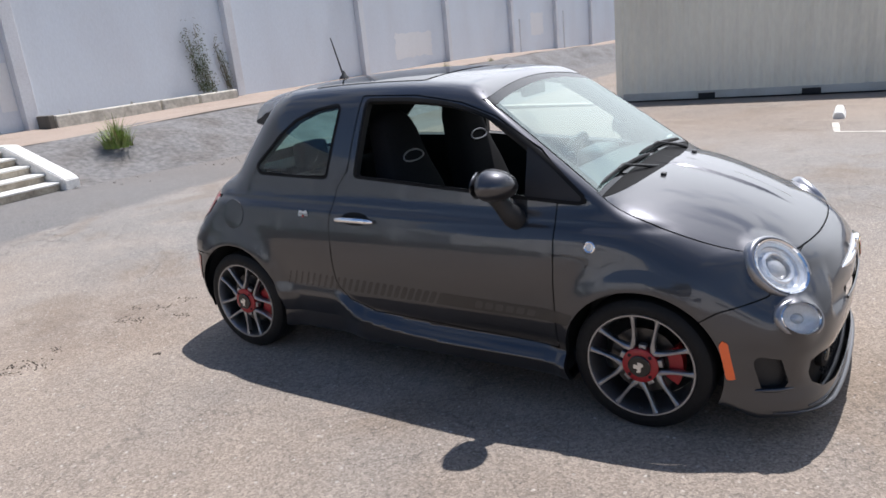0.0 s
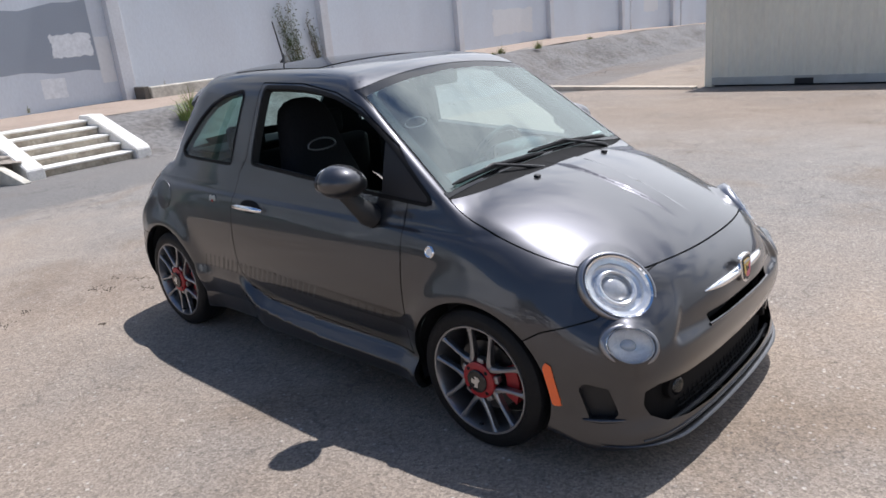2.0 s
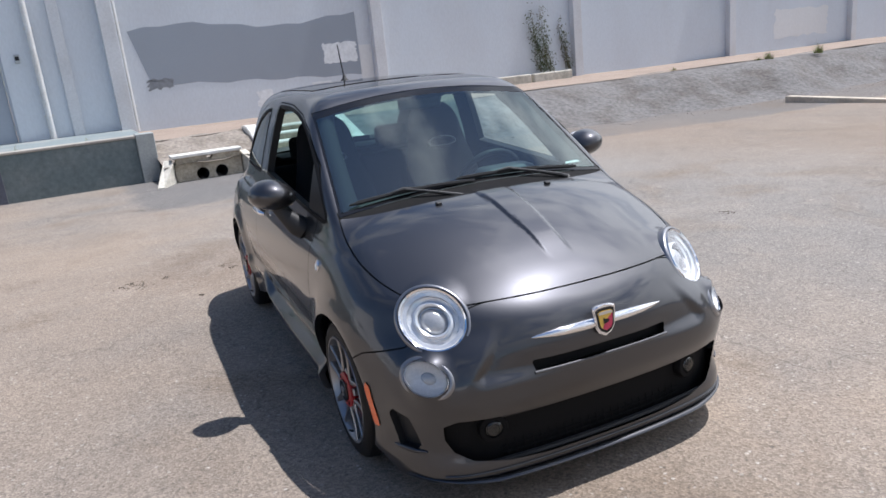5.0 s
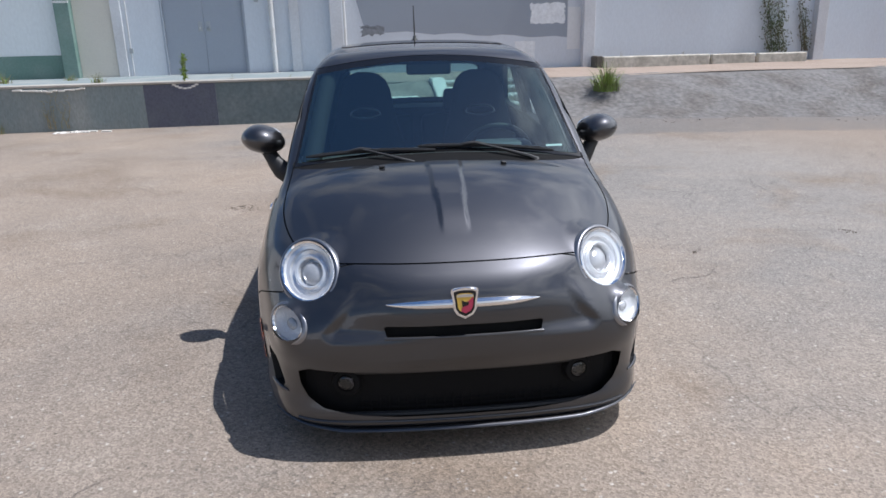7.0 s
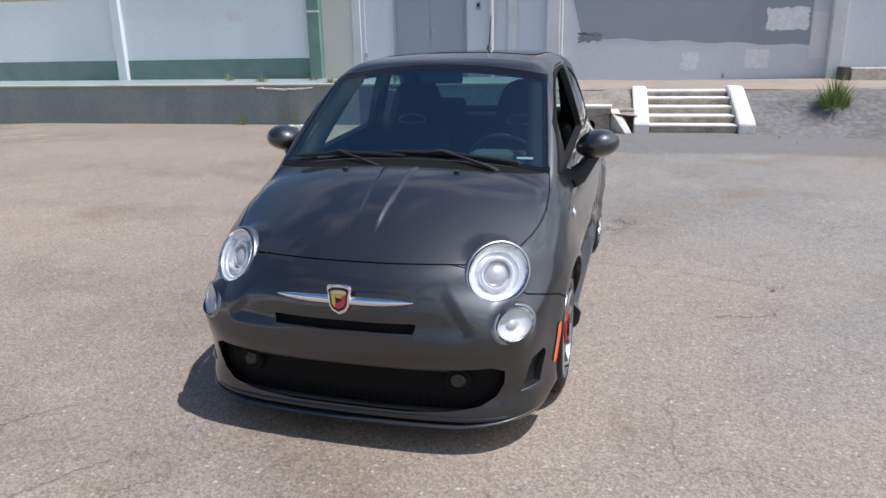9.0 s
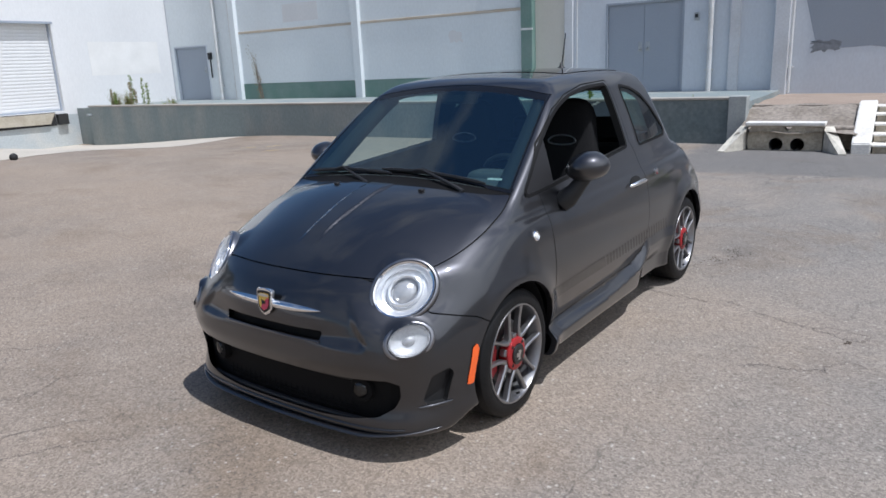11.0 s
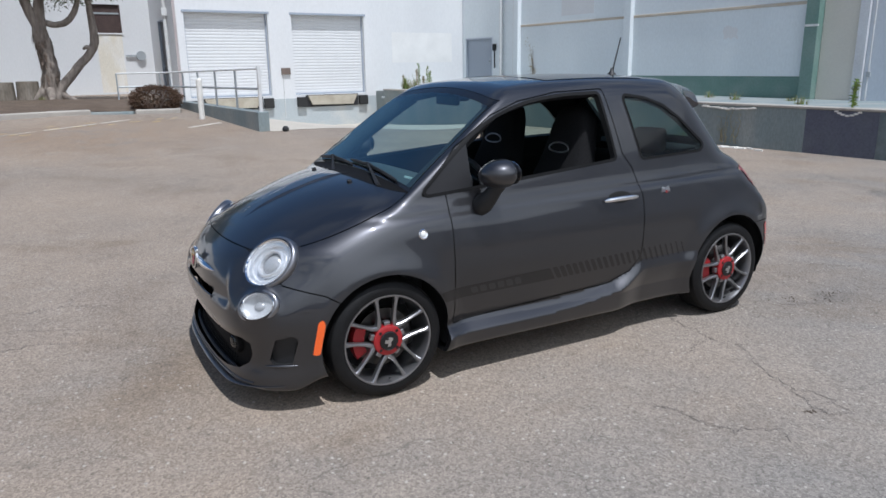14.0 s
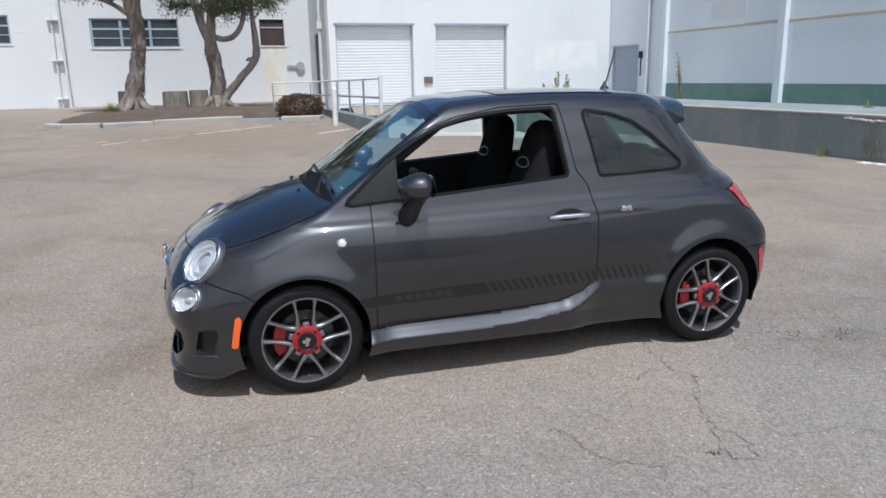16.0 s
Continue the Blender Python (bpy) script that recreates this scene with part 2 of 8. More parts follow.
    for size, wide, keep in ((0.42, 0.0035, 0.46), (1.3, 0.0055, 0.48), (3.1, 0.010, 0.52)):
        net = n.new("ShaderNodeTexVoronoi")
        net.feature = "DISTANCE_TO_EDGE"
        net.inputs["Scale"].default_value = size
        l.new(warp.outputs["Vector"], net.inputs["Vector"])
        line = maths("MULTIPLY", span(net.outputs["Distance"], wide, wide * 0.25), span(broad.outputs["Fac"], keep - 0.06, keep + 0.05))
        base = mixed(base, (0.06, 0.054, 0.05), maths("MULTIPLY", maths("MULTIPLY", line, span(lie, 3.0, 6.0, 0.5, 1.0)), 0.46))
    chip = tex("ShaderNodeTexVoronoi", Scale=48.0)
    light_chip = maths("MULTIPLY", span(chip.outputs["Color"], 0.80, 0.86), span(chip.outputs["Distance"], 0.42, 0.30))
    base = mixed(base, (0.42, 0.39, 0.35), maths("MULTIPLY", light_chip, 0.6))
    dark_chip = maths("MULTIPLY", span(chip.outputs["Color"], 0.20, 0.14), span(chip.outputs["Distance"], 0.40, 0.28))
    base = mixed(base, (0.10, 0.088, 0.078), maths("MULTIPLY", dark_chip, 0.55))
    pick = span(stone.outputs["Color"], 0.1, 0.9, 0.73, 1.30)
    scaled = n.new("ShaderNodeVectorMath")
    scaled.operation = "SCALE"
    l.new(base, scaled.inputs[0])
    l.new(maths("MULTIPLY", pick, span(grit.outputs["Fac"], 0.3, 0.7, 0.74, 1.26)), scaled.inputs["Scale"])
    l.new(scaled.outputs["Vector"], b.inputs["Base Color"])
    bn = n.new("ShaderNodeBump")
    bn.inputs["Strength"].default_value, bn.inputs["Distance"].default_value = 0.5, 0.004
    l.new(stone.outputs["Distance"], bn.inputs["Height"])
    l.new(bn.outputs["Normal"], b.inputs["Normal"])
    return m


def glass_material(name, colour, rough=0.0, ior=1.6, film=(1.0, 1.0, 1.0)):
    """A thin tinted pane: clear with a mirror-like film of reflection."""
    m = bpy.data.materials.new(name)
    m.use_nodes = True
    n, l = m.node_tree.nodes, m.node_tree.links
    n.remove(n["Principled BSDF"])
    clear, gloss, both, fres = n.new("ShaderNodeBsdfTransparent"), n.new("ShaderNodeBsdfGlossy"), n.new("ShaderNodeMixShader"), n.new("ShaderNodeLayerWeight")
    clear.inputs["Color"].default_value = (*colour, 1)
    gloss.inputs["Roughness"].default_value = rough
    gloss.inputs["Color"].default_value = (*film, 1)
    fres.inputs["Blend"].default_value = 0.5
    power, lift = n.new("ShaderNodeMath"), n.new("ShaderNodeMapRange")
    power.operation = "POWER"
    power.inputs[1].default_value = 5.0
    lift.inputs["To Min"].default_value = ((ior - 1) / (ior + 1)) ** 2
    l.new(fres.outputs["Facing"], power.inputs[0])
    l.new(power.outputs["Value"], lift.inputs["Value"])
    l.new(lift.outputs["Result"], both.inputs["Fac"])
    l.new(clear.outputs["BSDF"], both.inputs[1])
    l.new(gloss.outputs["BSDF"], both.inputs[2])
    l.new(both.outputs["Shader"], n["Material Output"].inputs["Surface"])
    return m


ASPHALT = asphalt_material()
CONCRETE = material("concrete", (0.40, 0.37, 0.33), 0.9, grain=0.16, grain_scale=55, patch=0.6, patch_scale=1.6, tint=(0.24, 0.22, 0.20), bump=0.004)
APRON = material("apron_concrete", (0.47, 0.43, 0.37), 0.9, grain=0.12, grain_scale=40, patch=0.5, patch_scale=0.8, tint=(0.34, 0.31, 0.27), bump=0.003)
DOCK = material("dock_concrete", (0.205, 0.245, 0.25), 0.88, grain=0.16, grain_scale=35, patch=0.75, patch_scale=1.3, tint=(0.33, 0.33, 0.31), bump=0.006, bump_scale=12, stretch=(1, 1, 0.4))
NAVY = material("navy_paint", (0.095, 0.10, 0.135), 0.8, grain=0.18, grain_scale=30, patch=0.6, patch_scale=2.0, tint=(0.13, 0.14, 0.16), bump=0.002)
BANK = material("bank_slurry", (0.160, 0.153, 0.148), 0.95, grain=0.35, grain_scale=16, patch=0.7, patch_scale=2.2, tint=(0.085, 0.07, 0.058), bump=0.06, bump_scale=9, stretch=(0.6, 0.6, 1.4))
DIRT = material("red_dirt", (0.315, 0.248, 0.20), 0.95, grain=0.2, grain_scale=30, patch=0.7, patch_scale=1.1, tint=(0.23, 0.178, 0.142), bump=0.01, bump_scale=25)
MULCH = material("mulch", (0.085, 0.06, 0.042), 0.95, grain=0.4, grain_scale=40, patch=0.6, patch_scale=2.5, tint=(0.15, 0.11, 0.08), bump=0.02, bump_scale=30)
WALL = material("wall_paint", (0.60, 0.645, 0.70), 0.75, grain=0.05, grain_scale=25, patch=0.6, patch_scale=0.55, tint=(0.52, 0.535, 0.57), bump=0.003, bump_scale=18, stretch=(1, 1, 0.45))
WHITE = material("white_wall", (0.69, 0.695, 0.70), 0.7, grain=0.04, grain_scale=25, patch=0.45, patch_scale=0.7, tint=(0.60, 0.605, 0.61), bump=0.003, bump_scale=20, stretch=(1, 1, 0.4))
PILASTER = material("pilaster_paint", (0.62, 0.635, 0.66), 0.75, grain=0.08, grain_scale=25, patch=0.6, patch_scale=1.2, tint=(0.50, 0.49, 0.49), bump=0.003)
BLUEWHITE = material("pale_blue_panel", (0.72, 0.765, 0.785), 0.7, grain=0.05, grain_scale=20, patch=0.55, patch_scale=0.6, tint=(0.63, 0.67, 0.69), bump=0.002, stretch=(1, 1, 0.5))
CREAM = material("cream_wall", (0.66, 0.63, 0.56), 0.75, grain=0.05, patch=0.4, patch_scale=0.8, tint=(0.58, 0.54, 0.47), bump=0.002)
GREEN = material("green_paint", (0.135, 0.23, 0.20), 0.75, grain=0.12, grain_scale=25, patch=0.65, patch_scale=1.5, tint=(0.22, 0.29, 0.265), bump=0.003)
GREY_PATCH = material("grey_touch_up", (0.30, 0.335, 0.385), 0.8, grain=0.05, patch=0.4, patch_scale=0.9, tint=(0.27, 0.30, 0.345))
PATCH_WHITE = material("white_touch_up", (0.75, 0.77, 0.79), 0.8, grain=0.12, grain_scale=14, patch=0.5, patch_scale=3.0, tint=(0.62, 0.65, 0.68))
BLACK_SMUDGE = material("dark_smudge", (0.235, 0.25, 0.275), 0.85, grain=0.2, grain_scale=12, patch=0.5, patch_scale=4)
DOOR_GREY = material("grey_door", (0.32, 0.36, 0.42), 0.6, grain=0.05, patch=0.4, patch_scale=1.0, tint=(0.28, 0.315, 0.37), bump=0.001)
BASE_BLUE = material("blue_grey_base", (0.42, 0.46, 0.475), 0.8, grain=0.12, grain_scale=22, patch=0.8, patch_scale=1.6, tint=(0.57, 0.56, 0.52), bump=0.003)
STEP_WHITE = material("chipped_white_paint", (0.72, 0.70, 0.66), 0.8, grain=0.12, grain_scale=28, patch=0.55, patch_scale=4.0, tint=(0.48, 0.44, 0.38), bump=0.004)
STEP_RAW = material("dirty_riser", (0.44, 0.39, 0.31), 0.92, grain=0.25, grain_scale=25, patch=0.9, patch_scale=3.5, tint=(0.18, 0.15, 0.115), bump=0.006)
SHUTTER = material("shutter_paint", (0.665, 0.67, 0.675), 0.55, grain=0.06, grain_scale=20, patch=0.5, patch_scale=2.2, tint=(0.60, 0.61, 0.62))
RUBBER = material("black_rubber", (0.022, 0.022, 0.022), 0.75, grain=0.2, grain_scale=60)
LEVEL = material("leveller_steel", (0.46, 0.42, 0.34), 0.7, grain=0.12, grain_scale=20, patch=0.7, patch_scale=3, tint=(0.30, 0.25, 0.19))
DARK = material("dark_opening", (0.02, 0.02, 0.022), 0.8)
STEEL_WHITE = material("white_painted_steel", (0.66, 0.67, 0.67), 0.5, grain=0.08, grain_scale=30, patch=0.5, patch_scale=4, tint=(0.45, 0.42, 0.38))
RAIL_GREY = material("galvanised_rail", (0.42, 0.45, 0.47), 0.5, 0.35, grain=0.08, patch=0.4, patch_scale=4)
CONTAINER = material("container_paint", (0.74, 0.71, 0.59), 0.6, grain=0.05, grain_scale=15, patch=0.55, patch_scale=1.1, tint=(0.58, 0.545, 0.45), bump=0.001, stretch=(1, 1, 0.35))
CONTAINER_RAIL = material("container_rail", (0.48, 0.48, 0.44), 0.6, grain=0.08, patch=0.5, patch_scale=2, tint=(0.26, 0.24, 0.2))
LINE = material("worn_line_paint", (0.62, 0.58, 0.50), 0.9, grain=0.25, grain_scale=18, patch=1.0, patch_scale=3.0, tint=(0.30, 0.26, 0.22))
YELLOW = material("worn_yellow_paint", (0.50, 0.36, 0.15), 0.9, grain=0.25, grain_scale=18, patch=1.0, patch_scale=3.0, tint=(0.30, 0.25, 0.2))
WINDOW = material("dark_window", (0.03, 0.04, 0.055), 0.15)
RUSTY = material("rust_stain", (0.70, 0.65, 0.55), 0.85, grain=0.1, patch=1.0, patch_scale=3, tint=(0.79, 0.78, 0.76), stretch=(1, 1, 0.3))
BARK = material("paper_bark", (0.24, 0.205, 0.175), 0.95, grain=0.35, grain_scale=16, patch=0.9, patch_scale=4.5, tint=(0.09, 0.07, 0.058), bump=0.03, bump_scale=18, stretch=(1, 1, 0.25))
LEAF = material("grey_green_leaf", (0.055, 0.082, 0.028), 0.6, grain=0.4, grain_scale=9, patch=0.7, patch_scale=2.2, tint=(0.145, 0.10, 0.05))
BUSH_LEAF = material("red_brown_leaf", (0.085, 0.045, 0.026), 0.75, grain=0.4, grain_scale=20, patch=0.8, patch_scale=6, tint=(0.085, 0.05, 0.022))
GRASS = material("weed_green", (0.16, 0.24, 0.045), 0.65, grain=0.3, grain_scale=20, patch=0.8, patch_scale=6, tint=(0.19, 0.185, 0.07))
DRY = material("dry_weed", (0.27, 0.22, 0.12), 0.8, grain=0.3, grain_scale=20, patch=0.6, patch_scale=6, tint=(0.14, 0.16, 0.06))
STUMP = material("weathered_tub", (0.17, 0.145, 0.115), 0.95, grain=0.3, grain_scale=20, patch=0.8, patch_scale=4, tint=(0.28, 0.25, 0.21), bump=0.01, stretch=(1, 1, 0.3))
LEDGE = material("beige_ledge", (0.50, 0.42, 0.33), 0.85, grain=0.1, patch=0.6, patch_scale=2.0, tint=(0.62, 0.58, 0.52))

# ---- ground ----
def ground_z(x, y):
    """The lie of the yard: nearly level, rising to the south-east, falling into the loading well and a little to the north and west."""
    x, y = np.asarray(x, float), np.asarray(y, float)
    yy = np.maximum(y, -30.0)
    rise = 0.031 * np.logaddexp(0, (-yy - 2.5) * 1.2) / 1.2 * smooth_step(-7.5, -2.2, x)
    north = -0.27 * smooth_step(3, 14, y)
    west = -0.10 * smooth_step(-4, -9, x)
    well = -0.45 * smooth_step(-11, -21, y) * smooth_step(-2.3, -5, x)
    return rise + north + west + well


def sheet(name, xs, ys, height, mat, label, category, lift=0.0):
    """A sheet of ground over a grid of lines."""
    gx, gy = np.meshgrid(xs, ys, indexing="ij")
    z = height(gx, gy) + lift
    verts = np.stack([gx, gy, z], -1).reshape(-1, 3)
    ny = len(ys)
    i = (np.arange(len(xs) - 1)[:, None] * ny + np.arange(ny - 1)[None]).ravel()
    faces = np.stack([i, i + ny, i + ny + 1, i + 1], -1)
    data = bpy.data.meshes.new(name)
    data.from_pydata(verts.tolist(), [], faces.tolist())
    data.materials.append(mat)
    for p in data.polygons:
        p.use_smooth = True
    return tagged(new(name, data), label, category, "", "structure")


near = np.arange(-14, 16.01, 0.4)
sheet("ground", np.r_[-1200, -300, -80, -40, -24, -18, near, 20, 28, 40, 80, 300, 1200], np.r_[-1200, -300, -80, -45, np.arange(-30, 26.01, 0.4), 32, 45, 80, 300, 1200],
      ground_z, ASPHALT, "sun-bleached brownish asphalt yard with cracks and dust", "ground")


def ribbon(points, width, lift=0.005):
    """A flat band along a line on the ground, cut into short pieces so that it follows the slope."""
    bm = bmesh.new()
    fine = []
    for a, b in zip(points, points[1:]):
        steps = max(1, int(math.dist(a, b) / 0.3))
        fine += [(a[0] + (b[0] - a[0]) * k / steps, a[1] + (b[1] - a[1]) * k / steps) for k in range(steps)]
    fine.append(points[-1])
    rows = []
    for n, p in enumerate(fine):
        q, r = fine[max(n - 1, 0)], fine[min(n + 1, len(fine) - 1)]
        d = Vector((r[0] - q[0], r[1] - q[1])).normalized()
        w = (width(n / (len(fine) - 1)) if callable(width) else width) / 2
        rows.append([bm.verts.new((p[0] - s * d.y * w, p[1] + s * d.x * w, float(ground_z(p[0] - s * d.y * w, p[1] + s * d.x * w)) + lift)) for s in (-1, 1)])
    for a, b in zip(rows, rows[1:]):
        bm.faces.new((a[0], a[1], b[1], b[0]))
    return bm


# concrete apron in the loading well
def apron_edge(x):
    return -10.75 - (np.asarray(x) * -1 - 2.15) * 0.30


bm = bmesh.new()
cols = []
for x in np.linspace(-9.78, -2.34, 26):
    edge = float(apron_edge(x))
    cols.append([bm.verts.new((x, y, float(ground_z(x, y)) + 0.006)) for y in np.linspace(edge, -21.04, 26)])
for a, b in zip(cols, cols[1:]):
    for k in range(25):
        bm.faces.new((a[k], a[k + 1], b[k + 1], b[k]))
structure("apron", bm, APRON, "pale concrete apron sloping down to the loading doors", "apron", 40)

# sloping bank and walkway below the long wall
def bank_z(x, y):
    t = smooth_step(-8.35, -10.52, x + 0.18 * np.sin(y * 0.7) + 0.1 * np.sin(y * 1.9))
    foot = ground_z(-8.3, y) - 0.02
    top = 0.52 - 0.42 * smooth_step(26, 48, y)
    lump = 0.035 * np.sin(x * 5.1 + y * 1.3) * np.sin(y * 2.7) + 0.02 * np.sin(x * 9 + y * 5)
    lump = lump + 0.022 * np.sin(x * 13 + 2 * np.sin(y * 3.1)) * np.sin(y * 7.3 + 1.7 * np.sin(x * 6)) + 0.012 * np.sin(x * 23 + y * 11) * np.sin(y * 17 - x * 5)
    return foot + (top - foot) * t + lump * t * (1 - t) * 4


bank_ys = np.r_[np.arange(3.32, 26, 0.09), np.arange(26, 60, 0.25)]
sheet("embankment", np.arange(-11.2, -8.19, 0.09), bank_ys, bank_z, BANK, "grey slurry-coated earth bank below the walkway", "embankment")
sheet("walkway", np.arange(-14.2, -10.59, 0.3), np.arange(-0.3, 60, 0.4), lambda x, y: 0.53 - 0.42 * smooth_step(26, 48, y) + 0.012 * np.sin(x * 3 + y), DIRT,
      "reddish dirt walkway along the long wall", "walkway")
bm = boxes(((-10.65, -0.28, -0.4), (-10.5, 1.52, 0.535)), ((-10.75, 3.3, -0.4), (-10.45, 3.6, 0.5)))
box(bm, (-10.45, 1.0, -0.4), (-9.29, 1.455, 0.27), 0.03)
EARTH = material("tan_earth", (0.27, 0.235, 0.20), 0.95, grain=0.35, grain_scale=16, patch=0.9, patch_scale=2.4, tint=(0.15, 0.125, 0.10), bump=0.04, bump_scale=10)
structure("bank_edge", bm, EARTH, "rough edge of the bank beside the steps", "embankment")
sheet("bank_shoulder", np.arange(-10.8, -9.0, 0.15), np.linspace(-0.28, 1.5, 10), lambda x, y: 0.2 + 0.33 * smooth_step(-9.15, -10.6, x) + 0.02 * np.sin(x * 9 + y * 7), EARTH, "lumpy earth slope above the drain headwall", "embankment")

# loading dock platform
bm = boxes(((-14.05, -21.05, -0.8), (-10.06, -0.28, 0.63)))
structure("dock_platform", bm, DOCK, "raised concrete loading platform along the building", "platform")
dock = structure("dock_wall", boxes(((-10.06, -20.0, -0.8), (-9.82, -0.55, 0.68))), DOCK, "weathered blue-grey concrete face of the loading platform", "wall")
part("coping", boxes(((-10.10, -20.0, 0.684), (-9.79, -0.55, 0.725)), bevel=0.008), CONCRETE, dock, "pale worn coping")
part("post", boxes(((-10.08, -0.56, -0.5), (-9.76, -0.26, 0.745)), bevel=0.012), material("post_paint", (0.34, 0.36, 0.355), 0.85, grain=0.12, patch=0.6, patch_scale=3), dock, "lighter painted end post")
part("painted_end", boxes(((-9.825, -2.655, -0.2), (-9.815, -0.565, 0.675))), material("teal_grey_paint", (0.125, 0.158, 0.165), 0.85, grain=0.2, grain_scale=14, patch=0.8, patch_scale=1.6, tint=(0.19, 0.215, 0.215), bump=0.004, bump_scale=10), dock, "darker teal-grey painted end of the face")
part("paint_patch", boxes(((-9.825, -3.93, -0.2), (-9.815, -2.66, 0.675))), NAVY, dock, "dark navy painted square")
chips = random.Random(4)
y = -6.15
while y < -4.95:
    ln = chips.uniform(0.05, 0.16)
    z = 0.655 - 0.03 * math.sin((y + 6.15) * 2.6) + chips.uniform(-0.008, 0.008)
    part("coping_chip", boxes(((-9.83, y, z - chips.uniform(0.012, 0.025)), (-9.785 + chips.uniform(0, 0.03), y + ln, z + 0.012)), bevel=0.006), STEP_WHITE, dock, "broken chipped coping edge")
    y += ln + chips.uniform(-0.01, 0.02)
for y, z in ((-3.42, 0.67), (-3.37, 0.64), (-3.31, 0.615), (-3.23, 0.60), (-3.15, 0.61), (-3.08, 0.635), (-3.02, 0.665)):
    part("coping_chip", boxes(((-9.83, y, z - 0.02), (-9.80, y + 0.07, z + 0.012)), bevel=0.006), STEP_WHITE, dock, "broken chipped coping edge")
bm = bmesh.new()
twig = random.Random(14)
for k in range(9):
    y, z = -5.45 + twig.uniform(-0.22, 0.22), -0.05
    stem = []
    while z < 0.25 + 0.05 * k:
        stem.append((-9.805 + twig.uniform(0, 0.03), y, z))
        y += twig.uniform(-0.035, 0.035)
        z += twig.uniform(0.04, 0.08)
    sweep(bm, stem, [0.006 - 0.004 * j / len(stem) for j in range(len(stem))], 5)
    for q in stem[1:]:
        sweep(bm, [q, (q[0] + 0.015, q[1] + twig.uniform(-0.07, 0.07), q[2] + twig.uniform(-0.02, 0.05))], [0.003, 0.0015], 4)
tagged(finish("dead_creeper", bm, DRY), "dead brown creeper stem hanging down the dock wall", "plant")

# ---- west building: the long wall ----
WX = -14.03
west = structure("wall_west", wall_with_holes(bmesh.new(), -21.05, 60, -0.6, 6.4, WX - 0.35, WX, [(-4.35, -2.45, 0.63, 2.77), (-20.80, -19.10, 0.60, 2.51)], "x"), WALL,
                 "long pale grey rendered building wall with paint patches", "wall")
for y in (-0.47, 5.83, 12.23, 18.80, 25.36, 32.45, 39.1, 45.9):
    part("pilaster", boxes(((WX, y, -0.4), (WX + 0.20, y + 0.30, 6.4)), bevel=0.01), PILASTER, west)
for y in (-5.42, -1.42):
    part("pilaster", boxes(((WX, y, 0.4), (WX + 0.08, y + 0.22, 6.4)), bevel=0.01), PILASTER, west)
for y in (-12.28, -17.58):
    part("pilaster", boxes(((WX, y, 0.4), (WX + 0.18, y + 0.26, 6.4)), bevel=0.01), BLUEWHITE, west, "pale blue pilaster")
part("pilaster", boxes(((WX, -6.58, 0.4), (WX + 0.22, -6.26, 6.4)), bevel=0.01), GREEN, west, "dark green corner pilaster")
part("band", boxes(((WX + 0.18, -6.585, 2.28), (WX + 0.226, -6.255, 2.33))), STEEL_WHITE, west, "white strap")
part("cream_panel", boxes(((WX, -6.25, 0.5), (WX + 0.02, -5.43, 6.4))), CREAM, west, "cream painted bay")
for lo, hi in ((-12.02, -6.585), (-17.32, -12.285)):
    part("panel", boxes(((WX, lo, 1.15), (WX + 0.03, hi, 2.80)), bevel=0.008), BLUEWHITE, west, "pale blue-white panel")
    part("upper_panel", boxes(((WX, lo, 2.87), (WX + 0.03, hi, 6.4)), bevel=0.008), BLUEWHITE, west, "pale blue-white panel")
    part("ledge", boxes(((WX, lo, 2.80), (WX + 0.05, hi, 2.868)), bevel=0.008), LEDGE, west, "stained beige ledge")
    part("green_band", boxes(((WX, lo, 0.55), (WX + 0.035, hi, 1.145))), GREEN, west, "faded green painted dado")
part("upper_patch", boxes(((WX + 0.03, -15.2, 3.05), (WX + 0.034, -13.7, 3.6))), WHITE, west, "lighter repainted patch")
for lo, hi in ((-19.0, -17.62), (-21.0, -20.85)):
    part("panel", boxes(((WX, lo, 0.6), (WX + 0.012, hi, 6.4))), BLUEWHITE, west, "pale blue-white panel")
part("panel", boxes(((WX, -20.85, 2.55), (WX + 0.012, -19.0, 6.4))), BLUEWHITE, west, "pale blue-white panel")


def blob_outline(y0, y1, z0, z1, seed, wobble=0.06, count=44):
    """A hand-rolled paint patch: a box outline with uneven edges."""
    random.seed(seed)
    out = []
    for k in range(count):
        t = k / count * 4
        side, f = int(t), t - int(t)
        p = ((y0 + (y1 - y0) * f, z0), (y1, z0 + (z1 - z0) * f), (y1 - (y1 - y0) * f, z1), (y0, z1 - (z1 - z0) * f))[side]
        out.append((p[0] + random.uniform(-wobble, wobble), p[1] + random.uniform(-wobble, wobble) * 0.7))
    return out


def wall_patch(name, outline, mat, lift, label):
    part(name, extrude_outline(bmesh.new(), outline, WX + 0.001, WX + lift, "x"), mat, west, label)


top_edge = [(0.05 + k * 0.36, 2.72 + 0.10 * math.sin(k * 0.5) + 0.03 * math.sin(k * 2.1)) for k in range(16)]
low_edge = [(5.46 - k * 0.34, 1.27 + 0.017 * k + 0.03 * math.sin(k * 1.7)) for k in range(16)]
wall_patch("paint_patch", top_edge + low_edge, GREY_PATCH, 0.004, "large mid-grey touch-up paint patch")
wall_patch("paint_patch", blob_outline(4.50, 5.38, 1.62, 2.10, 3, 0.035), PATCH_WHITE, 0.007, "ragged white touch-up patch")
wall_patch("smudge", blob_outline(0.28, 0.80, 1.43, 1.66, 4, 0.05), BLACK_SMUDGE, 0.006, "dark smudge")
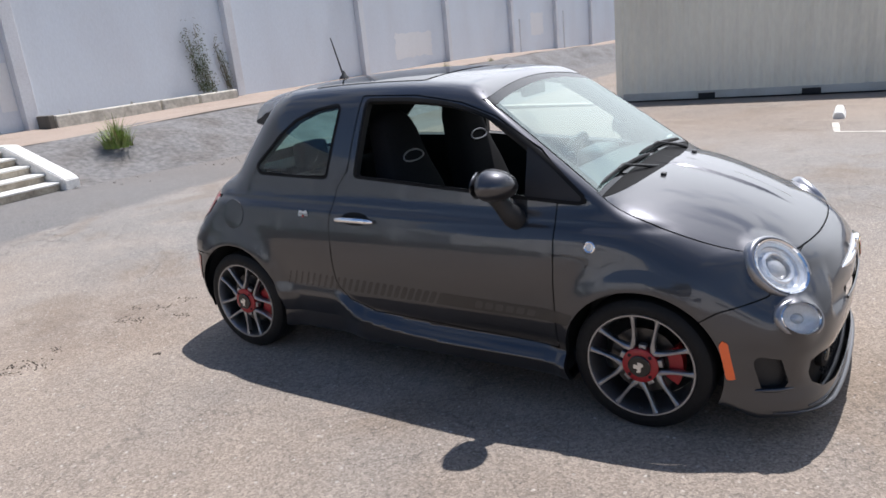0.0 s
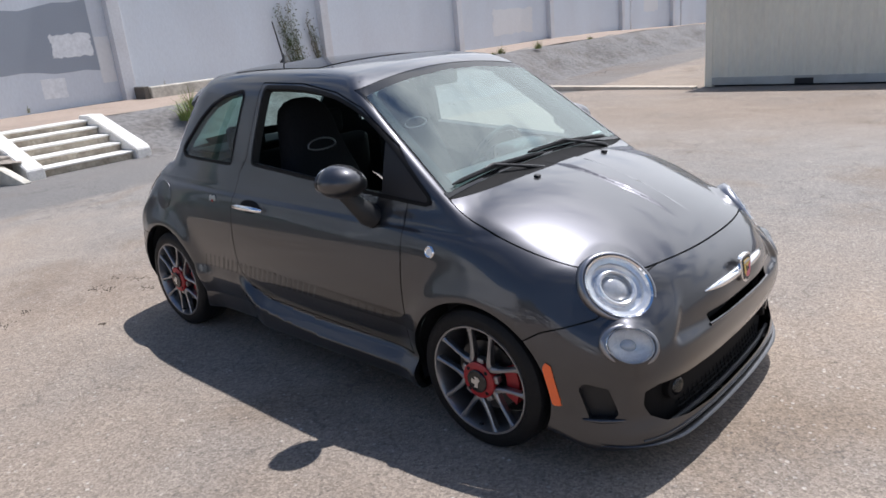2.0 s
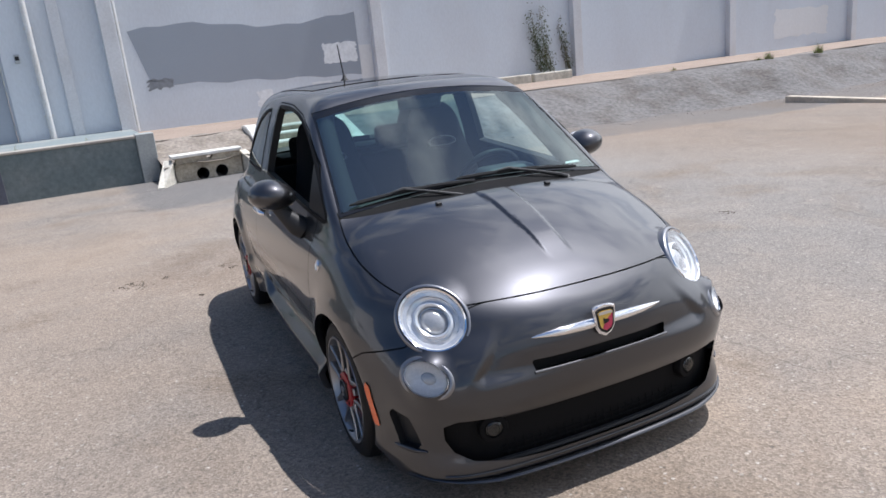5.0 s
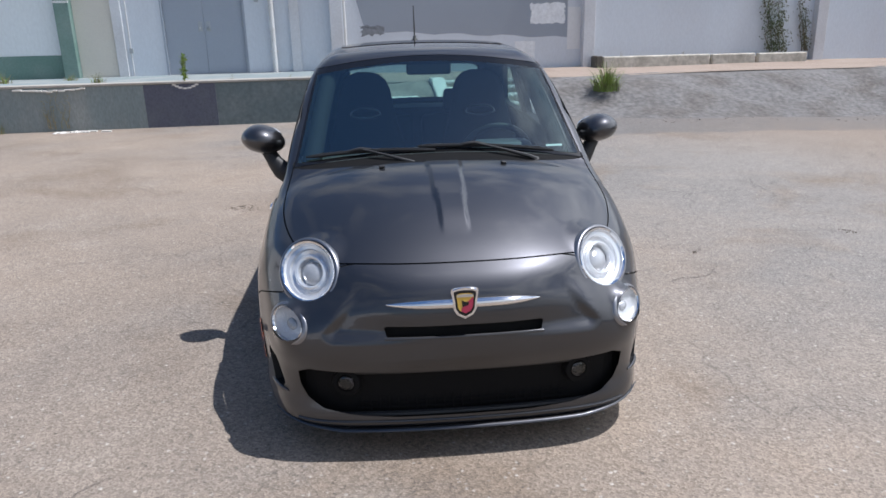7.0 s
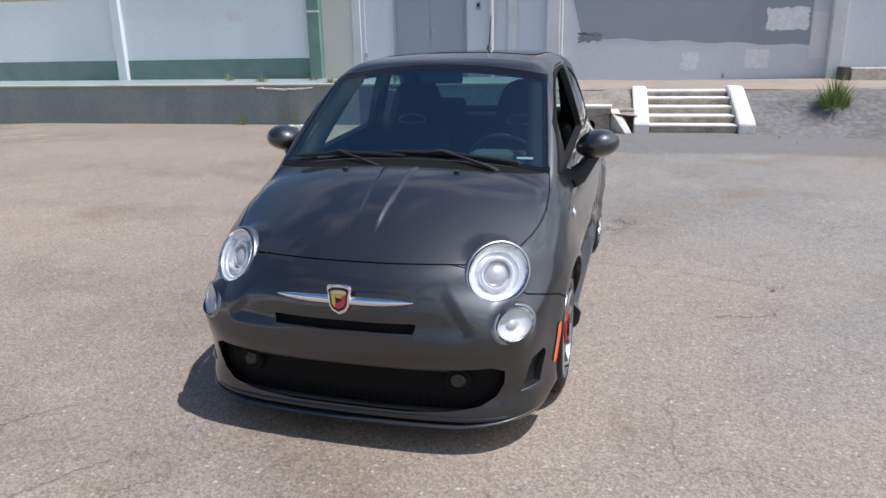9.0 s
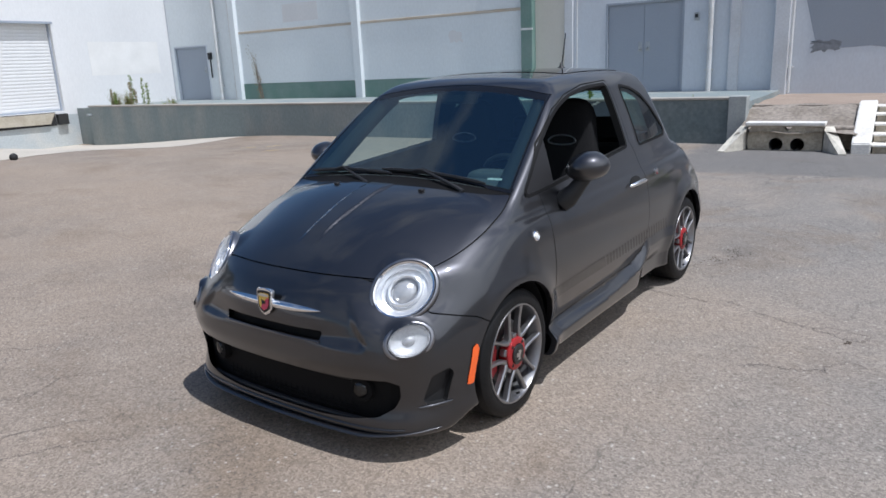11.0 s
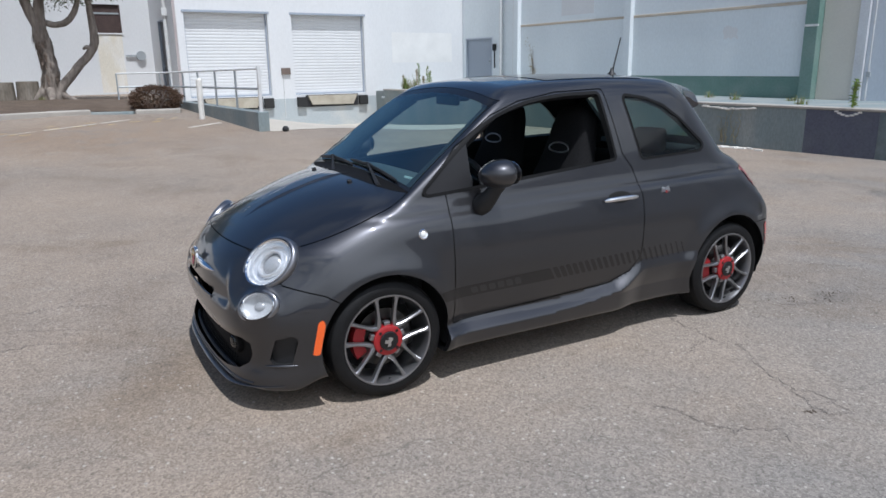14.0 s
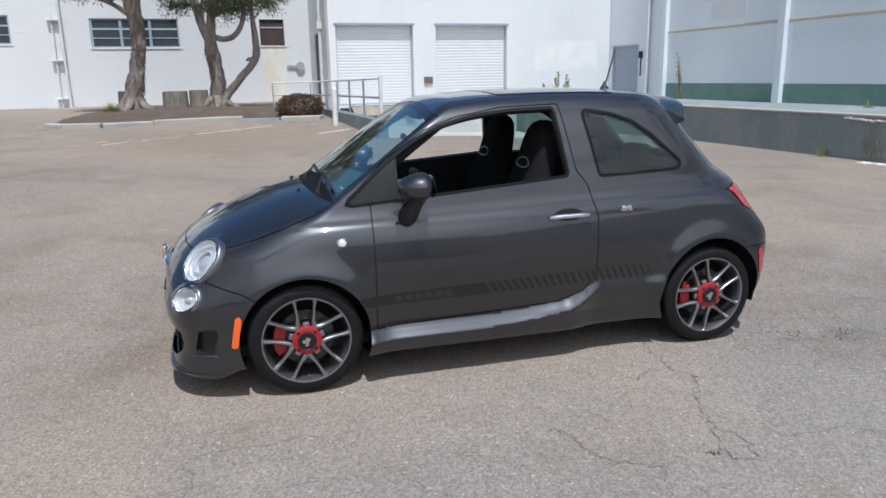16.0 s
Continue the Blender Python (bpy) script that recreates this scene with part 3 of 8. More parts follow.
wall_patch("paint_patch", blob_outline(4.10, 4.62, 0.78, 1.20, 5, 0.01, 24), PATCH_WHITE, 0.004, "pale square patch")
wall_patch("paint_patch", blob_outline(5.46, 5.80, 0.98, 2.0, 6, 0.01, 24), WHITE, 0.003, "pale patch beside the pilaster")
wall_patch("paint_patch", blob_outline(2.7, 3.1, 0.75, 1.15, 8, 0.05, 24), PATCH_WHITE, 0.003, "faint pale patch")
wall_patch("paint_patch", blob_outline(21.3, 24.2, 0.95, 1.9, 7, 0.08), WHITE, 0.004, "pale patch")
wall_patch("paint_patch", blob_outline(35.5, 37.4, 1.2, 2.4, 9, 0.08), WHITE, 0.004, "pale patch")
wall_patch("paint_patch", blob_outline(-8.9 + 0.0, -8.5, 2.1, 2.4, 10, 0.05, 24), WHITE, 0.034, "pale patch")
for y, r in ((-0.12, 0.03), (-1.83, 0.06), (-18.40, 0.06), (-17.66, 0.025)):
    pipe = thing("downpipe", "white painted metal downpipe fixed to the wall", "pipe", pose(WX + 0.1, y, 0.6), "downpipes")
    part("tube", tube(bmesh.new(), (0, 0, -0.03), (0, 0, 5.7), r, sides=14), STEEL_WHITE, pipe, "", 40)
    for z in (0.5, 2.3, 4.2):
        part("bracket", boxes(((-0.1, -r - 0.03, z), (r * 0.3, r + 0.03, z + 0.04))), STEEL_WHITE, pipe)
conduit = thing("conduit", "thin white conduit on the wall beside the grey doors", "pipe", pose(WX + 0.02, -5.1, 0.6))
part("tube", tube(bmesh.new(), (0, 0, 0.0), (0, 0, 5.5), 0.014, sides=8), STEEL_WHITE, conduit)
part("box", boxes(((-0.02, -0.03, 0.55), (0.03, 0.05, 0.66))), RAIL_GREY, conduit)
for n, y in enumerate((33.1, 39.9)):
    pole = finish("pole", tube(bmesh.new(), (WX + 0.35, y, 0.0), (WX + 0.35, y, 2.1 + 0.3 * n), 0.05), PILASTER, 40)
    tagged(pole, "short rusty pole standing in front of the wall", "pole", "poles")


def double_door(name, y0, y1, z0, z1, leaves, label):
    """A pair or single of flush steel doors in a frame, set back in the wall."""
    d = new(name)
    d.matrix_world = pose(WX - 0.10, y0, z0)
    tagged(d, label, "door", "", "structure")
    w, h = y1 - y0, z1 - z0
    part("door_frame", boxes(((-0.02, 0, 0), (0.11, 0.05, h)), ((-0.02, w - 0.05, 0), (0.11, w, h)), ((-0.02, 0.05, h - 0.05), (0.11, w - 0.05, h)), bevel=0.004), DOOR_GREY, d)
    for k in range(leaves):
        a = 0.055 + k * (w - 0.11) / leaves
        b = 0.055 + (k + 1) * (w - 0.11) / leaves - 0.006
        leaf = part("leaf", boxes(((0, a, 0.012), (0.05, b, h - 0.055)), bevel=0.003), DOOR_GREY, d)
        side = b - 0.09 if k == 0 else a + 0.09
        part("handle", lathe_knob(side, h), RAIL_GREY, leaf, "steel lock plate and knob", 40)
        for z in (0.25, h / 2, h - 0.35):
            hy = a if k == 0 else b
            part("hinge", boxes(((0.05, hy - 0.012, z), (0.062, hy + 0.012, z + 0.1))), RAIL_GREY, leaf)
    part("threshold", boxes(((-0.02, 0.05, 0), (0.13, w - 0.05, 0.011))), RAIL_GREY, d)
    return d


def lathe_knob(y, h):
    bm = bmesh.new()
    box(bm, (0.05, y - 0.05, 0.98), (0.056, y + 0.05, 1.20), 0.002)
    tube(bm, (0.055, y, 1.05), (0.10, y, 1.05), 0.012)
    bmesh.ops.create_uvsphere(bm, u_segments=12, v_segments=8, radius=0.03, matrix=Matrix.Translation((0.11, y, 1.05)))
    return bm


door = double_door("door_1", -4.35, -2.45, 0.63, 2.77, 2, "closed grey steel double doors on the loading platform")
double_door("door_2", -20.80, -19.10, 0.60, 2.51, 1, "closed grey steel door at the end of the platform")
alarm = thing("bell_box", "small grey box on the wall beside the doors", "electrical box", pose(WX + 0.012, -2.16, 2.33))
part("case", boxes(((-0.013, -0.05, -0.09), (0.05, 0.05, 0.09)), bevel=0.01), RAIL_GREY, alarm)
part("cover", boxes(((0.05, -0.035, -0.03), (0.058, 0.035, 0.05)), bevel=0.003), DARK, alarm)
lampb = thing("wall_box", "dark electrical box on the wall beside the far door", "electrical box", pose(WX + 0.02, -18.88, 2.15))
part("case", boxes(((-0.021, -0.06, -0.12), (0.08, 0.08, 0.12)), bevel=0.01), DARK, lampb)
part("pipe", tube(bmesh.new(), (0.02, 0, -0.12), (0.02, 0, -0.75), 0.02, sides=8), DARK, lampb)

# the low kerbed bed below the wall
bed = thing("planter_edge", "low cracked concrete planter edging against the wall", "planter", pose(0, 0, 0.52))
PLANTER = material("pale_planter", (0.56, 0.53, 0.46), 0.9, grain=0.2, grain_scale=14, patch=0.9, patch_scale=3.0, tint=(0.30, 0.27, 0.22), bump=0.01, bump_scale=14)
for a, b, tilt in ((6.22, 9.05, 0.0), (9.12, 10.3, 0.01), (10.4, 11.75, 0.02)):
    part("kerb_block", boxes(((-13.55, a, -0.05), (-13.38, b, 0.27 - tilt)), bevel=0.03), PLANTER, bed)
part("end_block", boxes(((-14.02, 6.05, -0.05), (-13.40, 6.20, 0.29)), bevel=0.02), material("mossy_block", (0.12, 0.11, 0.095), 0.95, grain=0.3, patch=0.6, patch_scale=5), bed, "dark mossy end block")
part("soil", boxes(((-14.02, 6.21, -0.05), (-13.56, 11.74, 0.16))), DIRT, bed)

# ---- concrete steps ----
steps = thing("concrete_steps", "five chipped white-edged concrete steps with sloping white side walls", "steps", pose(0, 0, 0))
TREADS = ((-8.95, 0.035), (-9.29, 0.165), (-9.63, 0.295), (-9.97, 0.425), (-10.31, 0.535))
for x, z in TREADS:
    part("step", boxes(((x - 0.34 if z < 0.5 else x - 0.5, 1.72, -0.4), (x, 3.16, z - 0.035)), bevel=0.008), STEP_RAW, steps, "dirty raw concrete riser")
    part("nosing", boxes(((x - 0.32 if z < 0.5 else x - 0.48, 1.70, z - 0.034), (x + 0.03, 3.18, z)), bevel=0.01), STEP_WHITE, steps, "chipped white painted nosing")
for y in (1.44, 3.18):
    bm = bmesh.new()
    extrude_outline(bm, [(-8.82, -0.3), (-8.82, 0.06), (-8.92, 0.12), (-10.25, 0.60), (-10.62, 0.60), (-10.62, -0.3)], y, y + 0.26, "y")
    bmesh.ops.bevel(bm, geom=list(bm.edges), offset=0.015, segments=2, affect="EDGES")
    part("side_wall", bm, STEP_WHITE, steps, "sloping white painted side wall")

# ---- drain headwall ----
drain = thing("drain_headwall", "small stained concrete drain headwall with two round pipes", "drain", pose(-9.1, 0.0, -0.12))


def headwall():
    """A slab with two round holes through it."""
    bm = bmesh.new()
    y0, y1, z0, z1, r = -0.10, 1.02, 0.0, 0.40, 0.105
    centres = (0.34, 0.66)
    n = 20
    for c, lo, hi in ((centres[0], y0, 0.5), (centres[1], 0.5, y1)):
        ring = [(c + r * math.cos(2 * math.pi * k / n), 0.115 + r * math.sin(2 * math.pi * k / n)) for k in range(n)]
        outer = []
        for k in range(n):
            a = 2 * math.pi * k / n
            dx, dz = math.cos(a), math.sin(a)
            f = min(((hi if dx > 0 else lo) - c) / dx if abs(dx) > 1e-6 else 9, ((z1 if dz > 0 else z0 - 0.02) - 0.115) / dz if abs(dz) > 1e-6 else 9)
            outer.append((c + dx * f, 0.115 + dz * f))
        for x in (0.0, -0.18):
            a = [bm.verts.new((x, p[0], p[1])) for p in ring]
            b = [bm.verts.new((x, p[0], p[1])) for p in outer]
            for k in range(n):
                bm.faces.new((a[k], a[(k + 1) % n], b[(k + 1) % n], b[k]))
    box(bm, (-0.18, y0, 0.40), (0.0, y1, 0.42))
    return bm


part("face_slab", headwall(), STEP_RAW, drain, "stained concrete slab with two round holes")
part("cap", boxes(((-0.24, -0.14, 0.421), (0.05, 1.05, 0.475)), bevel=0.012), STEP_WHITE, drain, "white painted cap")
for c in (0.34, 0.66):
    part("drain_pipe", tube(bmesh.new(), (-0.9, c, 0.115), (0.01, c, 0.115), 0.104, sides=24, caps=False), DARK, drain, "dark round drain pipe", 40)
for y, s in ((-0.12, -1), (1.04, 1)):
    bm = bmesh.new()
    bx = [(-0.15, y), (0.05, y), (0.48, y + s * 0.25), (0.48, y + s * 0.36), (-0.15, y + s * 0.12)]
    low, top = [bm.verts.new((p[0], p[1], -0.05)) for p in bx], [bm.verts.new((p[0], p[1], 0.40 - max(0, p[0]) * 0.75)) for p in bx]
    for k in range(5):
        bm.faces.new((low[k], low[(k + 1) % 5], top[(k + 1) % 5], top[k]))
    bm.faces.new(low), bm.faces.new(top)
    part("wing", bm, PLANTER, drain, "sloping stained pale concrete wing")

# ---- south building with roller doors ----
SY = -21.06
south = structure("wall_south", wall_with_holes(bmesh.new(), -14.05, -2.93, -0.8, 6.4, SY - 0.30, SY, [(-6.02, -3.26, 0.58, 3.31), (-9.65, -6.87, 0.58, 3.31)], "y"), WHITE,
                  "bright white rendered wall of the loading building", "wall")
part("base_band", boxes(((-10.05, SY, -0.8), (-2.93, SY + 0.012, 0.46))), BASE_BLUE, south, "blue-grey painted base")
part("touch_up", boxes(((-13.5, SY, 1.65), (-10.8, SY + 0.004, 2.75))), material("off_white_patch", (0.76, 0.755, 0.74), 0.75, grain=0.04, patch=0.3), south, "faint off-white patch")
part("corner_trim", boxes(((-3.02, SY, 0.5), (-2.93, SY + 0.008, 6.4))), material("brown_trim", (0.42, 0.37, 0.36), 0.8, grain=0.1, patch=0.4), south, "brownish corner strip")
for n, (x0, x1) in enumerate(((-6.02, -3.26), (-9.65, -6.87))):
    rd = thing(f"roller_door", "closed white ribbed steel roller door", "roller door", pose(x0, SY - 0.19, 0.58), "roller doors")
    w, h = x1 - x0, 2.73
    for k in range(26):
        z = 0.05 + k * (h - 0.05) / 26
        bm = bmesh.new()
        s = (h - 0.05) / 26
        extrude_outline(bm, [(0.0, z), (0.005, z + 0.012), (0.007, z + s * 0.5), (0.005, z + s - 0.012), (0.0, z + s - 0.001), (-0.02, z + s - 0.001), (-0.02, z)], 0.03, w - 0.03, "x")
        part("slat", bm, SHUTTER, rd, "", 30)
    part("bottom_bar", boxes(((0.03, -0.03, 0.0), (w - 0.03, 0.035, 0.05)), bevel=0.005), DOOR_GREY, rd)
    for a in (0.0, w - 0.045):
        part("guide", boxes(((a, -0.03, 0.0), (a + 0.045, 0.06, h))), DOOR_GREY, rd, "grey side guide")
    part("lintel_trim", boxes(((-0.06, 0.192, h - 0.02), (w + 0.06, 0.215, h + 0.05))), DOOR_GREY, rd, "dark grey lintel edge")
    lv = thing("dock_leveller", "beige steel dock leveller lip with black rubber bumpers", "dock leveller", pose(x0, SY + 0.012, 0.0), "dock levellers")
    bm = bmesh.new()
    extrude_outline(bm, [(0.42, 0.54), (0.60, 0.20), (2.20, 0.22), (2.36, 0.54)], 0.0, 0.10, "y")
    part("lip", bm, LEVEL, lv)
    part("pit", boxes(((0.36, 0.0, 0.14), (2.42, 0.03, 0.56))), DARK, lv, "dark leveller pit")
    for a in (0.0, w - 0.36):
        part("bumper", boxes(((a, 0.0, 0.16), (a + 0.34, 0.14, 0.50)), bevel=0.015), RUBBER, lv, "black rubber bumper")
sign = thing("meter_box", "small brown metal box on the white wall between the roller doors", "electrical box", pose(-6.55, SY, 1.40))
part("case", boxes(((-0.16, 0, -0.11), (0.16, 0.07, 0.11)), bevel=0.01), material("brown_box", (0.16, 0.12, 0.10), 0.7, grain=0.1, patch=0.5, patch_scale=6), sign)
part("pipe", tube(bmesh.new(), (0.1, 0.02, -0.11), (0.1, 0.02, -1.6), 0.012, sides=8), STEEL_WHITE, sign)
fr = thing("corner_fitting", "small rusted fitting on the dock corner", "fitting", pose(-9.95, -19.99, 0.42))
part("arm", boxes(((-0.05, 0.0, -0.02), (0.25, 0.12, 0.05)), bevel=0.01), RAIL_GREY, fr)
side = structure("wall_side", wall_with_holes(bmesh.new(), -24.6, SY - 0.30, -0.2, 6.4, -3.23, -2.93, [(-23.30, -22.30, 0.62, 3.12)], "x"), WHITE, "white side wall of the loading building", "wall")
d3 = new("door_3")
d3.matrix_world = pose(-3.05, -23.30, 0.62)
tagged(d3, "dark grey side door at the top of the ramp", "door", "", "structure")
part("leaf", boxes(((0, 0.04, 0), (0.05, 0.96, 2.46)), bevel=0.004), material("dark_door", (0.10, 0.105, 0.115), 0.6, grain=0.08, patch=0.4), d3)
part("door_frame", boxes(((-0.02, 0, 0), (0.13, 0.04, 2.5)), ((-0.02, 0.96, 0), (0.13, 1.0, 2.5)), ((-0.02, 0.04, 2.46), (0.13, 0.96, 2.5))), DOOR_GREY, d3)
part("door_handle", tube(bmesh.new(), (0.05, 0.2, 1.0), (0.11, 0.2, 1.0), 0.015, sides=10), RAIL_GREY, d3)
dp = thing("downpipe", "white downpipe at the side wall", "pipe", pose(-2.86, -21.9, 0.3), "downpipes")
part("tube", tube(bmesh.new(), (0, 0, 0), (0, 0, 6.0), 0.06, sides=14), STEEL_WHITE, dp, "", 40)
part("hopper", boxes(((-0.09, -0.1, 2.9), (0.1, 0.1, 3.15)), bevel=0.01), STEEL_WHITE, dp)
fan = thing("wall_fan", "round grey wall vent beside the side door", "vent", pose(-1.55 - 0.95, -24.59, 2.0))
bm = bmesh.new()
tube(bm, (0, 0, 0), (0, 0.1, 0), 0.16, sides=20)
part("hood", bm, RAIL_GREY, fan, "", 40)
part("mount", boxes(((0.02, 0.02, -0.03), (0.5, 0.06, 0.03))), RAIL_GREY, fan)

# ---- far building ----
FY = -24.6
HOLES = [(1.79, 4.73, 2.72, 3.72), (-1.98, -1.08, 2.77, 3.72), (7.2, 10.1, 2.85, 3.80), (13.4, 16.3, 2.85, 3.80)]
far = structure("wall_far", wall_with_holes(bmesh.new(), -2.93, 60, 0.0, 6.4, FY - 0.3, FY, HOLES, "y"), WHITE, "white lap-sided building with a row of dark windows", "wall")
for n, (x0, x1, z0, z1) in enumerate(HOLES):
    w = new(f"window_{n + 1}")
    w.matrix_world = pose(x0, FY - 0.06, z0)
    tagged(w, "dark steel window with horizontal glazing bars" if n != 1 else "boarded brown square window", "window", "", "structure")
    ww, hh = x1 - x0, z1 - z0
    frame_mat = DOOR_GREY if n != 1 else material("brown_board", (0.07, 0.045, 0.04), 0.8, grain=0.2, patch=0.5, patch_scale=4)
    part("window_frame", boxes(((0, -0.03, 0), (0.05, 0.03, hh)), ((ww - 0.05, -0.03, 0), (ww, 0.03, hh)), ((0.05, -0.03, 0), (ww - 0.05, 0.03, 0.05)), ((0.05, -0.03, hh - 0.05), (ww - 0.05, 0.03, hh))), frame_mat, w)
    if n != 1:
        for a in (0.33, 0.66):
            part("mullion", boxes(((ww * a - 0.04, -0.02, 0.05), (ww * a + 0.04, 0.02, hh - 0.05))), DOOR_GREY, w)
        for a in (0.0, 0.33, 0.66):
            for z in (0.33, 0.66):
                part("glazing_bar", boxes(((ww * a + 0.05, -0.015, hh * z - 0.015), (ww * (a + 0.33) - 0.05, 0.015, hh * z + 0.015))), RAIL_GREY, w)
            for z in (0.05, 0.35, 0.68):
                part("pane", boxes(((ww * a + 0.05, -0.012, hh * z), (ww * (a + 0.33) - 0.042, -0.006, hh * z + hh * 0.27))), WINDOW, w)
    else:
        part("pane", boxes(((0.05, -0.02, 0.05), (ww - 0.05, 0.0, hh - 0.05))), frame_mat, w)
        part("bar", boxes(((0.05, 0.0, hh * 0.66), (ww - 0.05, 0.02, hh * 0.72))), RAIL_GREY, w)
    part("window_sill", boxes(((-0.04, -0.02, -0.05), (ww + 0.04, 0.09, -0.002)), bevel=0.005), WHITE, w)
for x0, x1, z0, z1 in ((4.9, 7.1, 0.6, 6.4), (7.1, 30.0, 0.6, 2.7), (0.0, 1.0, 0.75, 2.3)):
    z = z0
    while z < z1:
        bm = bmesh.new()
        extrude_outline(bm, [(FY, z), (FY + 0.006, z), (FY + 0.002, z + 0.118), (FY, z + 0.118)], x0, x1, "x")
        part("siding_board", bm, WHITE, far)
        z += 0.12
part("rust_stain", boxes(((-1.95, FY, 0.75), (-1.12, FY + 0.003, 2.72))), RUSTY, far, "pale rust streaks below the window")
standpipe = thing("standpipe", "white standpipe with brackets on the far building", "pipe", pose(5.62, FY + 0.14, 0.62))
part("tube", tube(bmesh.new(), (0, 0, -0.05), (0, 0, 5.6), 0.05, sides=12), STEEL_WHITE, standpipe, "", 40)
part("side_tube", tube(bmesh.new(), (0.27, -0.05, 0.0), (0.27, -0.05, 3.2), 0.03, sides=10), STEEL_WHITE, standpipe, "", 40)
for z in (0.35, 1.65, 3.0):
    part("bracket", boxes(((-0.05, -0.13, z), (0.42, 0.03, z + 0.05)), bevel=0.005), STEEL_WHITE, standpipe)
part("foot", boxes(((-0.1, -0.12, -0.06), (0.75, 0.16, 0.06)), bevel=0.01), STEEL_WHITE, standpipe)

# unseen closing walls, added behind the camera, far off across the yard
structure("wall_east", boxes(((62, -60, -1.0), (62.4, 60, 3.6))), WALL, "added low pale wall across the yard, out of view", "wall")
structure("wall_north", boxes(((-14.4, 60, -1.0), (62, 60.4, 3.6))), WALL, "added low pale wall at the end of the yard, out of view", "wall")

# ---- ramp wall and railing ----
structure("ramp_wall", boxes(((-2.33, -21.04, -0.6), (-2.10, -10.92, 0.655)), bevel=0.012), DOCK, "low grey concrete wall beside the loading well", "wall")
rail = thing("handrail", "pale galvanised two-bar pipe handrail on the low wall", "railing", pose(-2.2, 0, 0.65))


def rail_top(y):
    return 0.86 - 0.017 * (-y - 11.0) * 0.6


for name, drop in (("top_rail", 0.0), ("middle_rail", 0.40)):
    bm = bmesh.new()
    sweep(bm, [(0, -11.0, rail_top(-11) - drop), (0, -14, rail_top(-14) - drop), (0, -17, rail_top(-17) - drop), (0, -20.25, rail_top(-20.3) - drop), (0.05, -20.3, rail_top(-20.3) - drop), (1.25, -20.3, rail_top(-20.3) - drop)], 0.025, 10)
    part(name, bm, STEEL_WHITE if drop == 0 else RAIL_GREY, rail, "", 50)
for x, y in ((0, -11.0), (0, -12.6), (0, -14.2), (0, -15.8), (0, -17.4), (0, -19.0), (0.02, -20.28), (1.25, -20.3)):
    part("baluster", tube(bmesh.new(), (x, y, -0.02), (x, y, rail_top(y) + (0.06 if y == -11.0 else 0)), 0.024 if y != -11.0 else 0.04, sides=10), STEEL_WHITE if y == -11.0 else RAIL_GREY, rail, "", 40)
bollard = thing("bollard", "slim white painted steel bollard in the asphalt", "bollard", pose(-1.80, -14.15, float(ground_z(-1.8, -14.15))))
part("post", tube(bmesh.new(), (0, 0, -0.05), (0, 0, 0.90), 0.068, sides=18), STEP_WHITE, bollard, "", 40)
bm = bmesh.new()
lathe(bm, [(0.068, 0.90), (0.060, 0.925), (0.035, 0.945), (0.001, 0.95)], 18, "z")
part("cap", bm, STEP_WHITE, bollard, "", 60)
stone = bmesh.new()
bmesh.ops.create_icosphere(stone, subdivisions=2, radius=0.07, matrix=Matrix.Translation((-2.6, -10.75, float(ground_z(-2.6, -10.75)) + 0.045)))
tagged(finish("stone", stone, DARK, 60), "small dark lump beside the end of the low wall", "stone")

# ---- shipping container ----
cont = thing("shipping_container", "beige-grey corrugated steel shipping container", "container", pose(-2.98, 13.30, -0.27))
L, D, H = 6.06, 2.44, 2.59
def corrugation(length):
    """The trapezoid wave of a container's side."""
    out, x = [(0.0, 0.0)], 0.06
    while x + 0.278 < length - 0.05:
        out += [(x, 0.0), (x + 0.068, 0.036), (x + 0.139, 0.036), (x + 0.207, 0.0)]
        x += 0.278
    return out + [(length, 0.0)]
def wavy(length, z0, z1, place):
    bm = bmesh.new()
    wave = corrugation(length)
    low, top = [bm.verts.new(place(u, d, z0)) for u, d in wave], [bm.verts.new(place(u, d, z1)) for u, d in wave]
    for k in range(len(wave) - 1):
        bm.faces.new((low[k], low[k + 1], top[k + 1], top[k]))
    return bm
part("side_panel", wavy(L - 0.3, 0.20, H - 0.10, lambda u, d, z: (0.15 + u, 0.02 + d, z)), CONTAINER, cont)
part("side_panel", wavy(L - 0.3, 0.20, H - 0.10, lambda u, d, z: (0.15 + u, D - 0.02 - d, z)), CONTAINER, cont)
part("end_panel", wavy(D - 0.3, 0.20, H - 0.10, lambda u, d, z: (0.02 + d, 0.15 + u, z)), CONTAINER, cont)
part("end_panel", wavy(D - 0.3, 0.20, H - 0.10, lambda u, d, z: (L - 0.02 - d, 0.15 + u, z)), CONTAINER, cont)
part("roof_panel", boxes(((0.02, 0.02, H - 0.05), (L - 0.02, D - 0.02, H - 0.02))), CONTAINER, cont)
part("floor_panel", boxes(((0.1, 0.1, 0.16), (L - 0.1, D - 0.1, 0.19))), DARK, cont)
for x in (0.0, L - 0.16):
    for y in (0.0, D - 0.16):
        part("corner_post", boxes(((x, y, 0.0), (x + 0.16, y + 0.16, H)), bevel=0.012), CONTAINER, cont)
